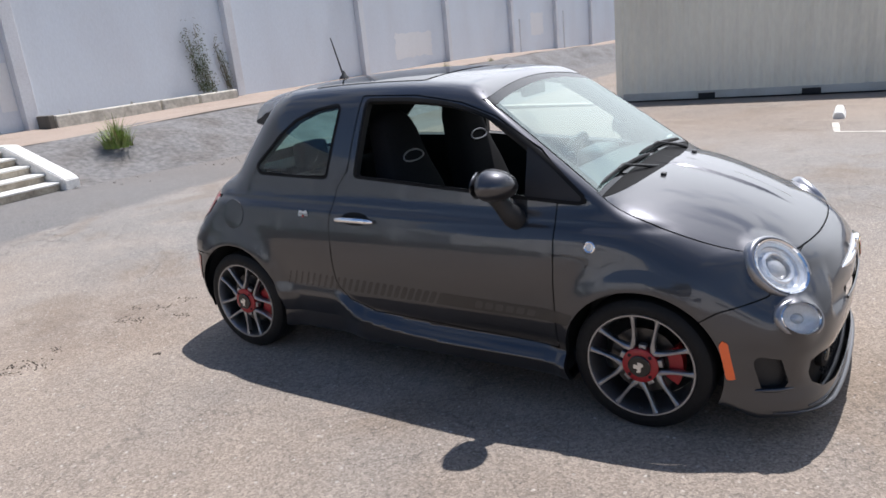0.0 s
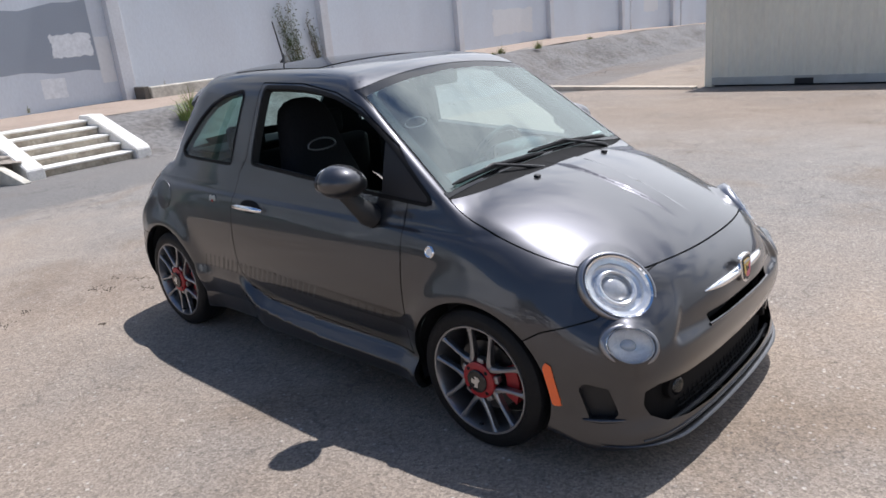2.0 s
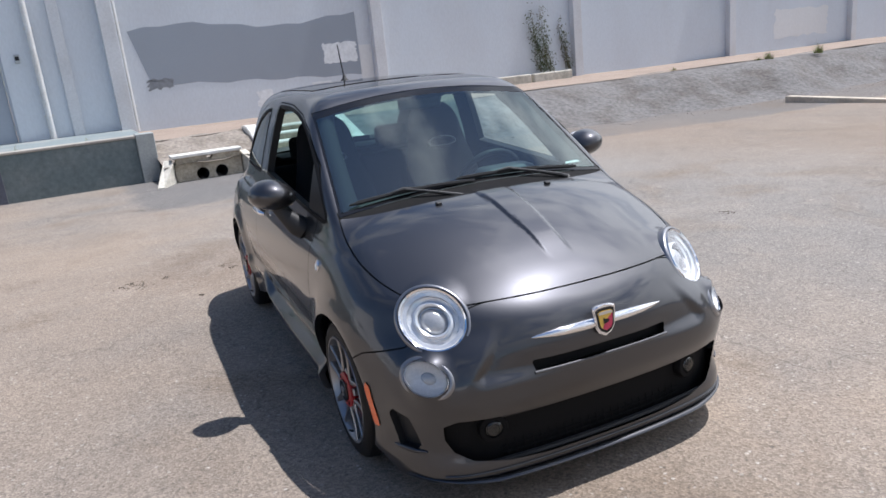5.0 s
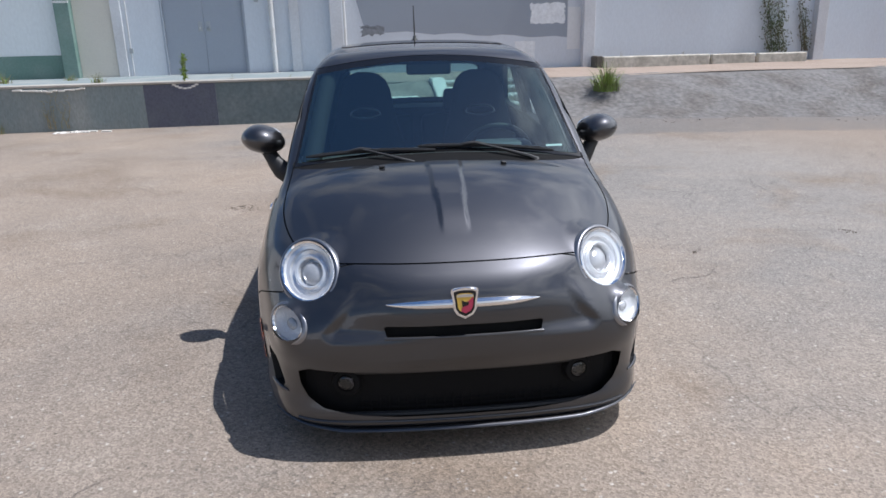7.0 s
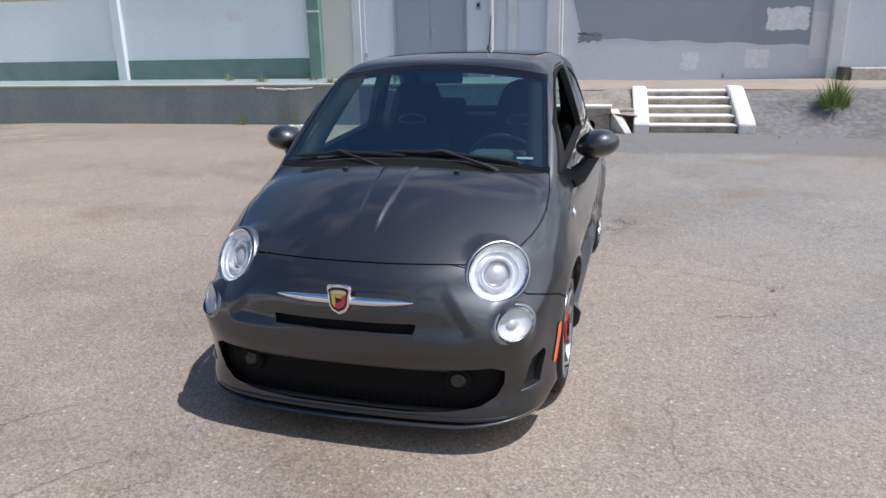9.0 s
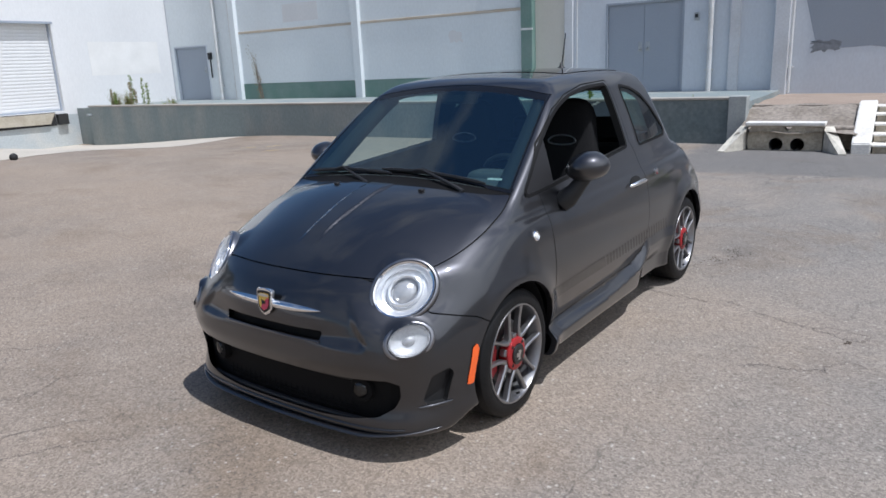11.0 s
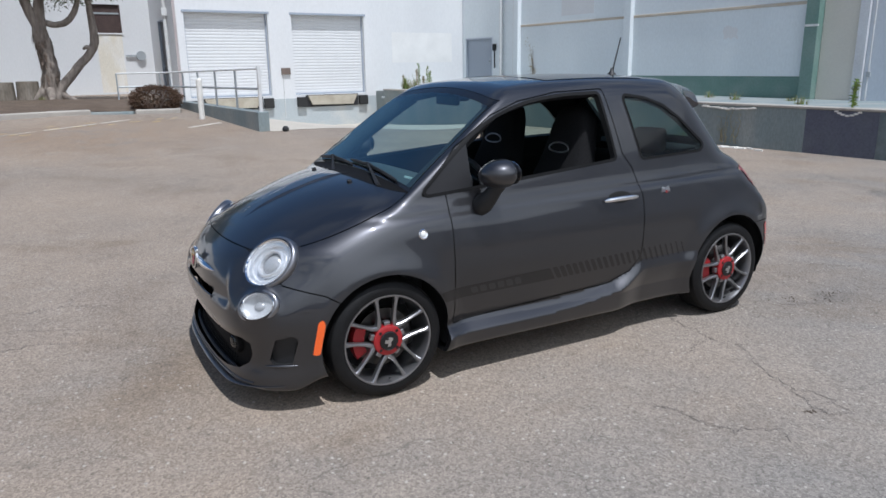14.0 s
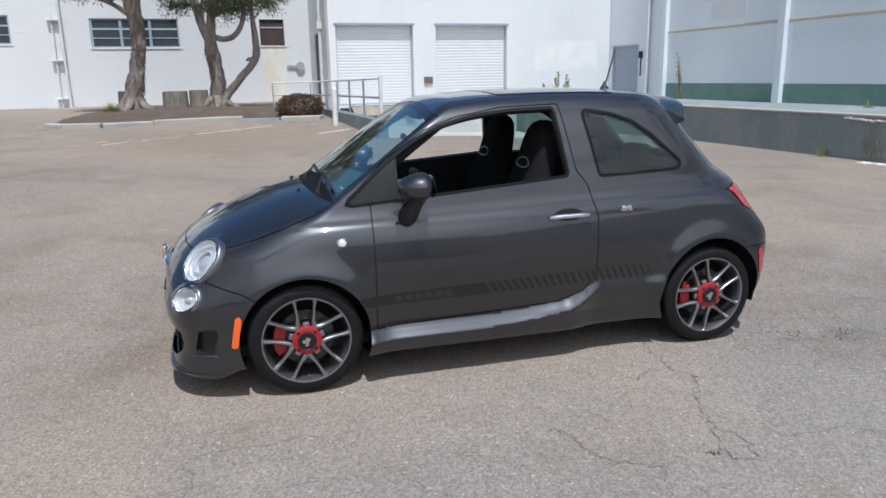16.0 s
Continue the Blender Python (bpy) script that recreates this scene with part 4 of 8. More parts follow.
for y in (0.0, D - 0.06):
    part("top_rail", boxes(((0.16, y, H - 0.10), (L - 0.16, y + 0.06, H)), bevel=0.006), CONTAINER, cont)
    for a, b in ((0.16, 1.82), (2.18, 3.88), (4.24, L - 0.16)):
        part("bottom_rail", boxes(((a, y, 0.04), (b, y + 0.06, 0.20)), bevel=0.006), CONTAINER_RAIL, cont)
    for a in (1.82, 3.88):
        part("pocket_bar", boxes(((a, y, 0.155), (a + 0.36, y + 0.06, 0.20))), CONTAINER_RAIL, cont)
# near-black boxes stand in for the shade in the pockets and under the base
for a in (1.82, 3.88):
    part("fork_pocket", boxes(((a + 0.003, 0.03, 0.045), (a + 0.357, D - 0.03, 0.15))), DARK, cont, "dark forklift pocket")
part("base_shadow_strip", boxes(((0.2, 0.09, 0.0), (L - 0.2, D - 0.09, 0.12))), DARK, cont)

# ---- kerbs, stops and painted lines ----
stop = bmesh.new()
extrude_outline(stop, [(1.56, -0.0), (1.60, 0.12), (1.70, 0.12), (1.75, 0.0)], 9.0, 9.9, "y")
bmesh.ops.translate(stop, verts=stop.verts, vec=(0, 0, float(ground_z(1.65, 9.45)) - 0.01))
bmesh.ops.bevel(stop, geom=list(stop.edges), offset=0.012, segments=2, affect="EDGES")
tagged(finish("wheel_stop", stop, STEP_WHITE), "white painted concrete wheel stop on the asphalt", "wheel stop")
kerb = structure("kerb_north", boxes(((0.0, -0.10, -0.1), (4.78, 0.10, 0.11)), bevel=0.02), material("pale_kerb", (0.60, 0.52, 0.42), 0.85, grain=0.2, grain_scale=18, patch=0.8, patch_scale=2.5, tint=(0.42, 0.36, 0.29)), "pale worn concrete kerb strip", "kerb")
kerb.matrix_world = pose(-7.76, 13.72, -0.31, 0, 0, -9.6)


def painted(name, points, width, mat, label):
    structure(name, ribbon(points, width), mat, label, "road marking")


for n, (a, b) in enumerate((((3.45, -12.0), (2.95, -12.36)), ((2.7, -12.55), (1.75, -13.24)), ((1.6, -13.35), (0.5, -14.2)), ((0.42, -14.26), (-0.29, -14.8)))):
    painted(f"line_1_{n + 1}", [a, b], (0.07, 0.05, 0.09, 0.10)[n], LINE, "worn pale painted parking line")
painted("line_2", [(-1.07, -12.40), (-1.92, -13.08)], 0.12, LINE, "worn pale painted parking line")
painted("line_3", [(1.62, 8.46), (1.66, 7.36), (3.2, 7.20)], 0.09, LINE, "faint worn parking line")
random.seed(12)
for n in range(18):
    x, y = 4.1 - n * 0.30 + random.uniform(-0.25, 0.25), -12.2 - n * 0.14 + random.uniform(-0.6, 0.5)
    painted(f"yellow_mark_{n + 1}", [(x, y), (x - random.uniform(0.12, 0.3), y - random.uniform(0.02, 0.2))], 0.07, YELLOW, "flaked yellow paint remnant")
for n, (x, y) in enumerate(((-7.8, -9.6), (-7.3, -9.9), (-6.8, -8.7))):
    painted(f"yellow_mark_{n + 20}", [(x, y), (x + 0.35, y - 0.1)], 0.07, YELLOW, "flaked yellow paint remnant")

# planted island with a kerb
edge = [(5.15, -16.75), (4.7, -16.15), (3.8, -15.95), (2.6, -16.2), (1.3, -16.65), (0.3, -16.7), (-0.7, -16.35), (-1.75, -16.05)]
island = structure("island_kerb", bmesh.new(), CONCRETE, "pale concrete kerb round the planted island", "kerb")
for n, (a, b) in enumerate(zip(edge, edge[1:])):
    dx, dy = b[0] - a[0], b[1] - a[1]
    ln = math.hypot(dx, dy)
    z = float(ground_z((a[0] + b[0]) / 2, (a[1] + b[1]) / 2))
    ob = part("kerb_stone", boxes(((0.004, -0.13, -0.12), (ln - 0.004, 0.11, 0.13)), bevel=0.03), CONCRETE if n != 5 else DOCK, island)
    ob.matrix_local = pose(a[0], a[1] + (0, 0.03, -0.02, 0.02, -0.03, -0.05, 0.03)[n], z - (0.02, 0, 0.015, 0, 0.01, 0.07, 0.02)[n], (2, -1, 1.5, -2, 1, -4, 2)[n], 0, math.degrees(math.atan2(dy, dx)) + (1.5, -1, 0.8, -1.2, 0.6, -3, 1)[n])
bm = bmesh.new()
outline = [(5.1, -16.85), (4.7, -16.28), (3.8, -16.08), (2.6, -16.33), (1.3, -16.78), (0.3, -16.82), (-0.7, -16.47), (-1.75, -16.18), (-2.0, -18), (-1.6, -20.8), (0, -22.2), (3.6, -22.3), (4.7, -20.2), (5.0, -18.4)]
cen = bm.verts.new((1.5, -19.0, float(ground_z(1.5, -19.0)) + 0.22))
ring = [bm.verts.new((x, y, float(ground_z(x, y)) + 0.07)) for x, y in outline]
for a, b in zip(ring, ring[1:] + ring[:1]):
    bm.faces.new((a, b, cen))
bmesh.ops.subdivide_edges(bm, edges=list(bm.edges), cuts=5, use_grid_fill=True)
for v in bm.verts:
    v.co.z += 0.03 * noise.noise(v.co * 1.7)
structure("island_soil", bm, MULCH, "dark mulch and leaf litter under the trees", "soil", 60)


# ---- plants ----


def leaf_quad(verts, faces, at, way, side, length, wide, bend=0.0):
    """A pointed leaf of two bent halves."""
    k = len(verts)
    mid = at + way * (length * 0.5)
    tip = at + way * length + Vector((0, 0, -bend * length))
    verts += [at, mid + side * wide / 2, tip, mid - side * wide / 2]
    faces.append((k, k + 1, k + 2, k + 3))


def any_way(r, flat=1.0):
    v = Vector((r.gauss(0, 1), r.gauss(0, 1), r.gauss(0, flat)))
    return v.normalized() if v.length > 1e-6 else Vector((0, 0, 1))


def leaf_mesh(name, verts, faces, mat, parent, label=""):
    data = bpy.data.meshes.new(name)
    data.from_pydata([tuple(v) for v in verts], [], faces)
    data.materials.append(mat)
    ob = new(name, data)
    ob.parent = parent
    ob["kind"] = "stuff"
    if label:
        ob["label"] = label
    return ob


def rough_limb(points, radii, sides=16, shaggy=0.0, seed=0):
    """A limb with knots and flaking bark ridges."""
    fine, rr = [], []
    pts = [Vector(p) for p in points]
    for k in range(len(pts) - 1):
        p0, p1, p2, p3 = pts[max(k - 1, 0)], pts[k], pts[k + 1], pts[min(k + 2, len(pts) - 1)]
        for j in range(8):
            t = j / 8
            fine.append(0.5 * (2 * p1 + (p2 - p0) * t + (2 * p0 - 5 * p1 + 4 * p2 - p3) * t * t + (3 * p1 - p0 - 3 * p2 + p3) * t ** 3))
            rr.append(radii[k] + (radii[k + 1] - radii[k]) * t)
    fine.append(pts[-1]), rr.append(radii[-1])
    bm = bmesh.new()
    across_way, rings = Vector((1, 0.13, 0)), []
    for n, p in enumerate(fine):
        way = (fine[min(n + 1, len(fine) - 1)] - fine[max(n - 1, 0)]).normalized()
        across_way = (across_way - way * across_way.dot(way)).normalized()
        other = way.cross(across_way)
        rings.append([bm.verts.new(p + (across_way * math.cos(2 * math.pi * k / sides) + other * math.sin(2 * math.pi * k / sides)) * rr[n]) for k in range(sides)])
    for a, b in zip(rings, rings[1:]):
        for k in range(sides):
            bm.faces.new((a[k], a[(k + 1) % sides], b[(k + 1) % sides], b[k]))
    bm.faces.new(rings[0][::-1]), bm.faces.new(rings[-1])
    if shaggy:
        for v in bm.verts:
            near_p = min(range(len(fine)), key=lambda i: (fine[i] - v.co).length_squared)
            out = v.co - fine[near_p]
            if out.length > 1e-5:
                q = Vector((v.co.x * 5, v.co.y * 5, v.co.z * 1.4)) + Vector((seed, 0, 0))
                v.co += out * (shaggy * (noise.noise(q) + 0.6 * noise.noise(q * 2.7)))
    return bm


def crown_leaves(ends, count, spread, seed):
    r = random.Random(seed)
    verts, faces = [], []
    for end, size in ends:
        for _ in range(count):
            d = any_way(r, 0.8) * (r.random() ** 0.5) * spread * size
            at = Vector(end) + d
            way = (any_way(r, 0.7) + Vector((0, 0, -0.35)) + d * 0.6).normalized()
            side = way.cross(any_way(r)).normalized()
            leaf_quad(verts, faces, at, way, side, 0.06 + 0.07 * r.random(), 0.022 + 0.018 * r.random(), 0.2)
    return verts, faces


FLAKE = material("peeling_bark", (0.12, 0.088, 0.068), 0.95, grain=0.35, grain_scale=16, patch=0.9, patch_scale=5, tint=(0.26, 0.22, 0.185))


def paper_bark_tree(at, trunk, limbs, clumps, label, seed):
    """A shaggy tree: trunk and limbs as (points, radii), and leaf clumps as (middle, size)."""
    tree = thing("tree", label, "tree", pose(*at), "trees in the kerbed island")
    part("trunk", rough_limb(trunk[0], trunk[1], 24, 0.46, seed), BARK, tree, "pale flaking paper-like bark trunk", 60)
    # loose strips of bark
    r = random.Random(seed)
    verts, faces = [], []
    for _ in range(300):
        k = r.randrange(len(trunk[0]) - 1)
        t = r.random()
        c = Vector(trunk[0][k]).lerp(Vector(trunk[0][k + 1]), t)
        rad = trunk[1][k] * (1 - t) + trunk[1][k + 1] * t
        a = r.random() * 6.28
        out = Vector((math.cos(a), math.sin(a), 0))
        leaf_quad(verts, faces, c + out * rad * 0.98, (Vector((0, 0, -1)) + out * 0.22 * r.random()).normalized(), out.cross(Vector((0, 0, 1))), 0.12 + 0.32 * r.random(), 0.03 + 0.06 * r.random())
    leaf_mesh("loose_bark", verts, faces, FLAKE, tree, "dark peeling bark strips")
    for k in range(5):
        a = k * 1.26 + seed
        d = Vector((math.cos(a), math.sin(a), 0))
        r0 = trunk[1][0]
        part("root", rough_limb([d * r0 * 0.5 + Vector((0, 0, 0.28)), d * r0 * 1.15 + Vector((0, 0, 0.06)), d * r0 * 2.1 + Vector((0, 0, -0.05))], [r0 * 0.42, r0 * 0.30, r0 * 0.12], 10, 0.2, k), BARK, tree, "", 60)
    for pts, radii in limbs:
        part("limb", rough_limb(pts, radii, 12, 0.22, seed + 3), BARK, tree, "", 60)
    verts, faces = crown_leaves(clumps, 170, 0.42, seed)
    leaf_mesh("crown", verts, faces, LEAF, tree, "small grey-green leaves in uneven clumps")
    # twigs out to the clumps
    tips = [Vector(p) for pts, _ in limbs for p in pts[1:]]
    bm = bmesh.new()
    for c, size in clumps:
        c = Vector(c)
        start = min(tips, key=lambda p: (p - c).length)
        mid = start.lerp(c, 0.5) + Vector((r.uniform(-0.1, 0.1), r.uniform(-0.1, 0.1), 0.08))
        sweep(bm, [start, mid, c], [0.028, 0.016, 0.006], 6)
    part("twigs", bm, BARK, tree)
    return tree


def clump_cloud(centre, radii, count, seed, low=None):
    r = random.Random(seed)
    out = []
    while len(out) < count:
        d = any_way(r) * (0.35 + 0.65 * r.random() ** 0.4)
        p = Vector((centre[0] + d.x * radii[0], centre[1] + d.y * radii[1], centre[2] + d.z * radii[2]))
        if low is None or p.z > low(p):
            out.append((p, 0.6 + 0.8 * r.random()))
    return out


TREE_Z = float(ground_z(2, -21.2)) + 0.10
paper_bark_tree((3.35, -21.2, TREE_Z),
                ([(0.0, 0.0, -0.1), (-0.03, 0, 0.35), (-0.16, 0, 1.0), (-0.30, 0.02, 1.8), (-0.36, 0.0, 2.5), (-0.30, -0.02, 3.3), (-0.36, 0.0, 4.0)], [0.38, 0.28, 0.225, 0.20, 0.22, 0.21, 0.17]),
                [([(-0.33, 0, 2.75), (0.35, 0.1, 3.25), (0.95, 0.15, 3.45), (1.55, 0.2, 3.75)], [0.09, 0.07, 0.055, 0.035]),
                 ([(-0.36, 0, 3.9), (-0.9, 0.2, 4.8), (-1.1, 0.3, 5.6), (-0.9, 0.2, 6.8)], [0.16, 0.11, 0.08, 0.03]),
                 ([(-0.36, 0, 3.9), (0.2, -0.3, 5.0), (0.7, -0.2, 5.8), (0.9, 0.0, 7.0)], [0.16, 0.11, 0.08, 0.03])],
                clump_cloud((-0.1, 0.2, 4.6), (2.0, 1.3, 1.3), 95, 11, lambda p: 3.75 - 0.1 * p.x) + [((1.5, 0.2, 3.55), 0.9), ((1.25, 0.3, 3.75), 0.8), ((1.85, 0.1, 3.7), 0.9), ((0.8, 0.2, 3.8), 0.7), ((1.6, 0.4, 4.0), 1.0), *[((-0.9 + 0.3 * k, 0.3 * math.cos(k * 1.3), 3.62 + 0.15 * math.sin(k * 2.3)), 0.6 + 0.3 * (k % 2)) for k in range(10)]],
                "tall paper-bark tree with shaggy pale trunk in the kerbed island", 5)
paper_bark_tree((0.75, -21.2, TREE_Z),
                ([(0.0, 0.0, -0.1), (0.0, 0, 0.3), (-0.04, 0, 0.8), (0.0, 0, 1.4), (0.10, 0, 1.9), (0.06, 0, 2.3)], [0.36, 0.26, 0.21, 0.20, 0.19, 0.15]),
                [([(0.07, 0, 1.7), (0.12, 0, 2.1), (0.30, 0.0, 2.6), (0.42, 0.05, 3.1), (0.70, 0.1, 3.9), (0.9, 0.1, 4.8), (0.8, 0.1, 6.2)], [0.18, 0.17, 0.14, 0.13, 0.10, 0.07, 0.03]),
                 ([(0.07, 0, 1.7), (0.06, 0, 2.15), (0.0, 0.0, 2.8), (-0.15, 0.05, 3.6), (-0.1, 0.1, 4.6), (-0.5, 0.1, 6.3)], [0.18, 0.17, 0.14, 0.12, 0.08, 0.03]),
                 ([(-0.05, 0.05, 0.05), (-0.40, 0.1, 0.5), (-0.85, 0.1, 1.0), (-1.22, 0.1, 1.42), (-1.34, 0.1, 1.8), (-1.30, 0.1, 2.7), (-1.2, 0.1, 3.6)], [0.18, 0.14, 0.12, 0.12, 0.12, 0.09, 0.05]),
                 ([(0.0, 0, 2.25), (-0.35, 0.05, 2.15), (-0.72, 0.1, 2.30), (-0.98, 0.1, 2.75), (-1.05, 0.1, 3.3)], [0.10, 0.09, 0.09, 0.08, 0.05]),
                 ([(-1.22, 0.1, 1.42), (-1.10, 0.16, 1.52), (-0.98, 0.2, 1.46)], [0.08, 0.06, 0.03])],
                clump_cloud((-0.4, 0.2, 4.0), (2.0, 1.2, 1.2), 110, 23, lambda p: 2.95 + 0.25 * abs(p.x + 0.3)) + [((1.3, 0.2, 3.5), 1.0), ((1.0, 0.1, 3.25), 0.8), ((1.55, 0.2, 3.9), 1.0), ((-2.1, 0.2, 3.8), 0.9), ((-1.7, 0.1, 3.5), 0.8), *[((-1.9 + 0.29 * k, 0.25 * math.sin(k * 2.1), 3.22 + 0.16 * math.sin(k * 1.7)), 0.65 + 0.25 * (k % 3) / 2) for k in range(12)], ((-2.3, 0.1, 3.45), 0.6), ((-0.5, 0.1, 3.15), 0.7), ((-2.5, 0.2, 4.1), 0.8)],
                "forked paper-bark tree with a slanting second stem", 9)


def stump_tub(x, y, r, h, label):
    """A weathered round tub of upright staves with a hollow top."""
    tub = thing("stump", label, "stump", pose(x, y, float(ground_z(x, y)) + 0.08), "tree stumps under the trees")
    bm = bmesh.new()
    rings = lathe(bm, [(r * 1.02, -0.05), (r, h * 0.3), (r * 0.97, h * 0.8), (r * 0.96, h), (r * 0.86, h + 0.01), (r * 0.80, h - 0.05), (0.02, h - 0.06)], 40, "z")
    for k, v in enumerate(rings[0] + rings[1] + rings[2] + rings[3]):
        a = math.atan2(v.co.y, v.co.x)
        f = 1 + 0.03 * math.sin(a * 11) + 0.02 * math.sin(a * 5 + 1)
        v.co.x, v.co.y = v.co.x * f, v.co.y * f
    part("stump_wood", bm, STUMP, tub, "", 50)
    return tub


stump_tub(2.08, -21.3, 0.39, 0.54, "wide weathered grey-brown tree stump between the trees")
stump_tub(1.35, -21.3, 0.30, 0.56, "weathered tree stump beside the forked tree")
stump_tub(3.5, -22.1, 0.36, 0.54, "weathered tree stump behind the shaggy tree")

# low rounded bush by the ramp
bush = thing("bush", "low rounded red-brown bush beside the ramp", "bush", pose(-1.3, -16.7, float(ground_z(-1.3, -16.7)) + 0.02))
verts, faces = [], []
r = random.Random(3)
for _ in range(9000):
    d = any_way(r)
    lump = 1 + 0.14 * noise.noise(d * 3.1) + 0.10 * noise.noise(d * 7)
    rad = lump * (0.72 + 0.28 * r.random())
    p = Vector((d.x * 0.66 * rad, d.y * 0.55 * rad, 0.30 + d.z * 0.36 * rad))
    if p.z < 0.0:
        continue
    way = (d + any_way(r) * 0.9).normalized()
    leaf_quad(verts, faces, p, way, way.cross(any_way(r)).normalized(), 0.035 + 0.03 * r.random(), 0.018 + 0.012 * r.random(), 0.1)
leaf_mesh("foliage", verts, faces, BUSH_LEAF, bush)
bm = bmesh.new()
for k in range(14):
    a = k * 0.9
    sweep(bm, [(0, 0, -0.05), (0.2 * math.cos(a), 0.17 * math.sin(a), 0.2), (0.42 * math.cos(a), 0.36 * math.sin(a), 0.30 + 0.2 * (k % 3) / 2)], [0.018, 0.012, 0.005], 6)
part("stems", bm, BARK, bush)


def blade_clump(name, at, count, radius, height, mats, label, category, seed, lean=0.5, wide=0.012):
    """A tuft of narrow bent blades, some of them dry."""
    r = random.Random(seed)
    tuft = thing(name, label, category, pose(*at))
    for which, (mat, share) in enumerate(mats):
        verts, faces = [], []
        for _ in range(int(count * share)):
            a, rad = r.random() * 6.28, radius * r.random() ** 0.7
            base = Vector((math.cos(a) * rad * 0.55, math.sin(a) * rad * 0.55, -0.02))
            out = Vector((math.cos(a + r.gauss(0, 0.5)), math.sin(a + r.gauss(0, 0.5)), 0))
            h = height * (0.35 + 0.65 * r.random()) * (1 - 0.45 * rad / radius)
            side = out.cross(Vector((0, 0, 1))).normalized()
            bend = lean * (0.3 + rad / radius) * h
            w = wide * (0.6 + 0.8 * r.random())
            rows = []
            for t in (0, 0.35, 0.7, 1.0):
                c = base + Vector((0, 0, h * (t - 0.18 * t * t))) + out * bend * t * t
                rows.append((c - side * w * (1 - t) / 2, c + side * w * (1 - t) / 2))
            k = len(verts)
            for p, q in rows:
                verts += [p, q]
            faces += [(k, k + 1, k + 3, k + 2), (k + 2, k + 3, k + 5, k + 4), (k + 4, k + 5, k + 7, k + 6)]
        leaf_mesh("foliage" if which == 0 else "dry_foliage", verts, faces, mat, tuft)
    return tuft


blade_clump("grass_tuft", (-9.62, 4.85, float(bank_z(-9.62, 4.85))), 270, 0.46, 0.82, ((GRASS, 0.85), (DRY, 0.15)), "bright green weed clump growing on the bank", "weed", 31, 0.6, 0.026)
blade_clump("spiky_plant", (3.95, -20.35, float(ground_z(3.95, -20.35)) + 0.08), 320, 0.45, 0.55, ((GRASS, 0.45), (DRY, 0.55)), "dry spiky olive-green plant under the tree", "plant", 33, 0.4, 0.016)
blade_clump("spiky_plant", (1.05, -20.75, float(ground_z(1.05, -20.75)) + 0.08), 120, 0.25, 0.35, ((GRASS, 0.5), (DRY, 0.5)), "small dry green weed at the foot of the tree", "plant", 35, 0.5)
for k, (x, y, h, n) in enumerate(((-10.36, 16.33, 0.46, 130), (-10.2, 18.27, 0.50, 150), (-10.45, 15.98, 0.22, 60), (-10.5, 22.5, 0.26, 90), (-10.9, 13.2, 0.18, 60), (-13.5, 9.6, 0.22, 50))):
    blade_clump("weed", (x, y, 0.53), n, 0.22, h, ((GRASS, 0.5), (DRY, 0.5)), "small half-dry weed on the dirt walkway", "weed", 40 + k, 0.6)
for k, (x, y, h, n) in enumerate(((-10.5, -19.5, 0.85, 200), (-10.4, -18.7, 0.95, 240), (-10.6, -17.2, 0.42, 60), (-11.2, -17.6, 0.5, 70), (-10.9, -18.4, 0.35, 50), (-12.6, -7.4, 0.40, 70), (-13.2, -8.6, 0.34, 50), (-11.9, -5.3, 0.38, 70), (-13.0, -6.2, 0.3, 50))):
    blade_clump("weed", (x, y, 0.63), n, 0.28, h, ((DRY, 0.6), (GRASS, 0.4)), "thin dry weed on the loading platform", "weed", 60 + k, 0.5, 0.014)
for k, (y, z) in enumerate(((6.8, 0.62), (8.5, 0.75), (3.6, 0.6))):
    blade_clump("weed", (-13.75, y, z), 26, 0.07, 0.45 if k == 0 else 0.24, ((DRY, 0.6), (GRASS, 0.4)), "thin dry weed against the wall", "weed", 80 + k, 0.2, 0.010)


def stalk_plant(at, height, label, seed, mat=GRASS, thick=0.02):
    """One tall leafy stalk."""
    r = random.Random(seed)
    st = thing("stalk_weed", label, "weed", pose(*at))
    top = Vector((0.04, 0.03, height))
    part("stem", sweep(bmesh.new(), [(0, 0, -0.03), (0.02, 0.0, height * 0.5), top], [thick, thick * 0.9, thick * 0.5], 8), mat, st)
    verts, faces = [], []
    for k in range(150):
        t = 0.12 + 0.88 * r.random()
        way = (any_way(r) + Vector((0, 0, 0.5))).normalized()
        leaf_quad(verts, faces, Vector((0.02 * t, 0.02 * t, height * t)), way, way.cross(any_way(r)).normalized(), 0.05 + 0.05 * r.random(), 0.025, 0.1)
    leaf_mesh("leaves", verts, faces, mat, st)
    return st


stalk_plant((-10.0, -3.22, 0.68), 0.50, "tall green leafy stalk growing on the platform edge", 91)
for k, (x, y, h) in enumerate(((-10.5, -19.7, 0.55), (-10.35, -19.3, 0.45), (-10.5, -18.6, 1.0), (-10.3, -18.4, 0.75), (-10.6, -18.2, 0.85), (-10.4, -17.7, 0.7), (-11.3, -19.6, 0.5))):
    stalk_plant((x, y, 0.63), h, "tall feathery weed on the loading platform", 120 + k, DRY if k % 3 == 0 else GRASS, 0.006)
for k, (x, y, h) in enumerate(((-10.25, -2.4, 0.34), (-10.3, -1.3, 0.28), (-12.8, -19.9, 0.5))):
    blade_clump("weed", (x, y, 0.63), 22, 0.09, h, ((DRY, 0.5), (GRASS, 0.5)), "small thin pale weed on the platform edge", "weed", 140 + k, 0.4, 0.010)
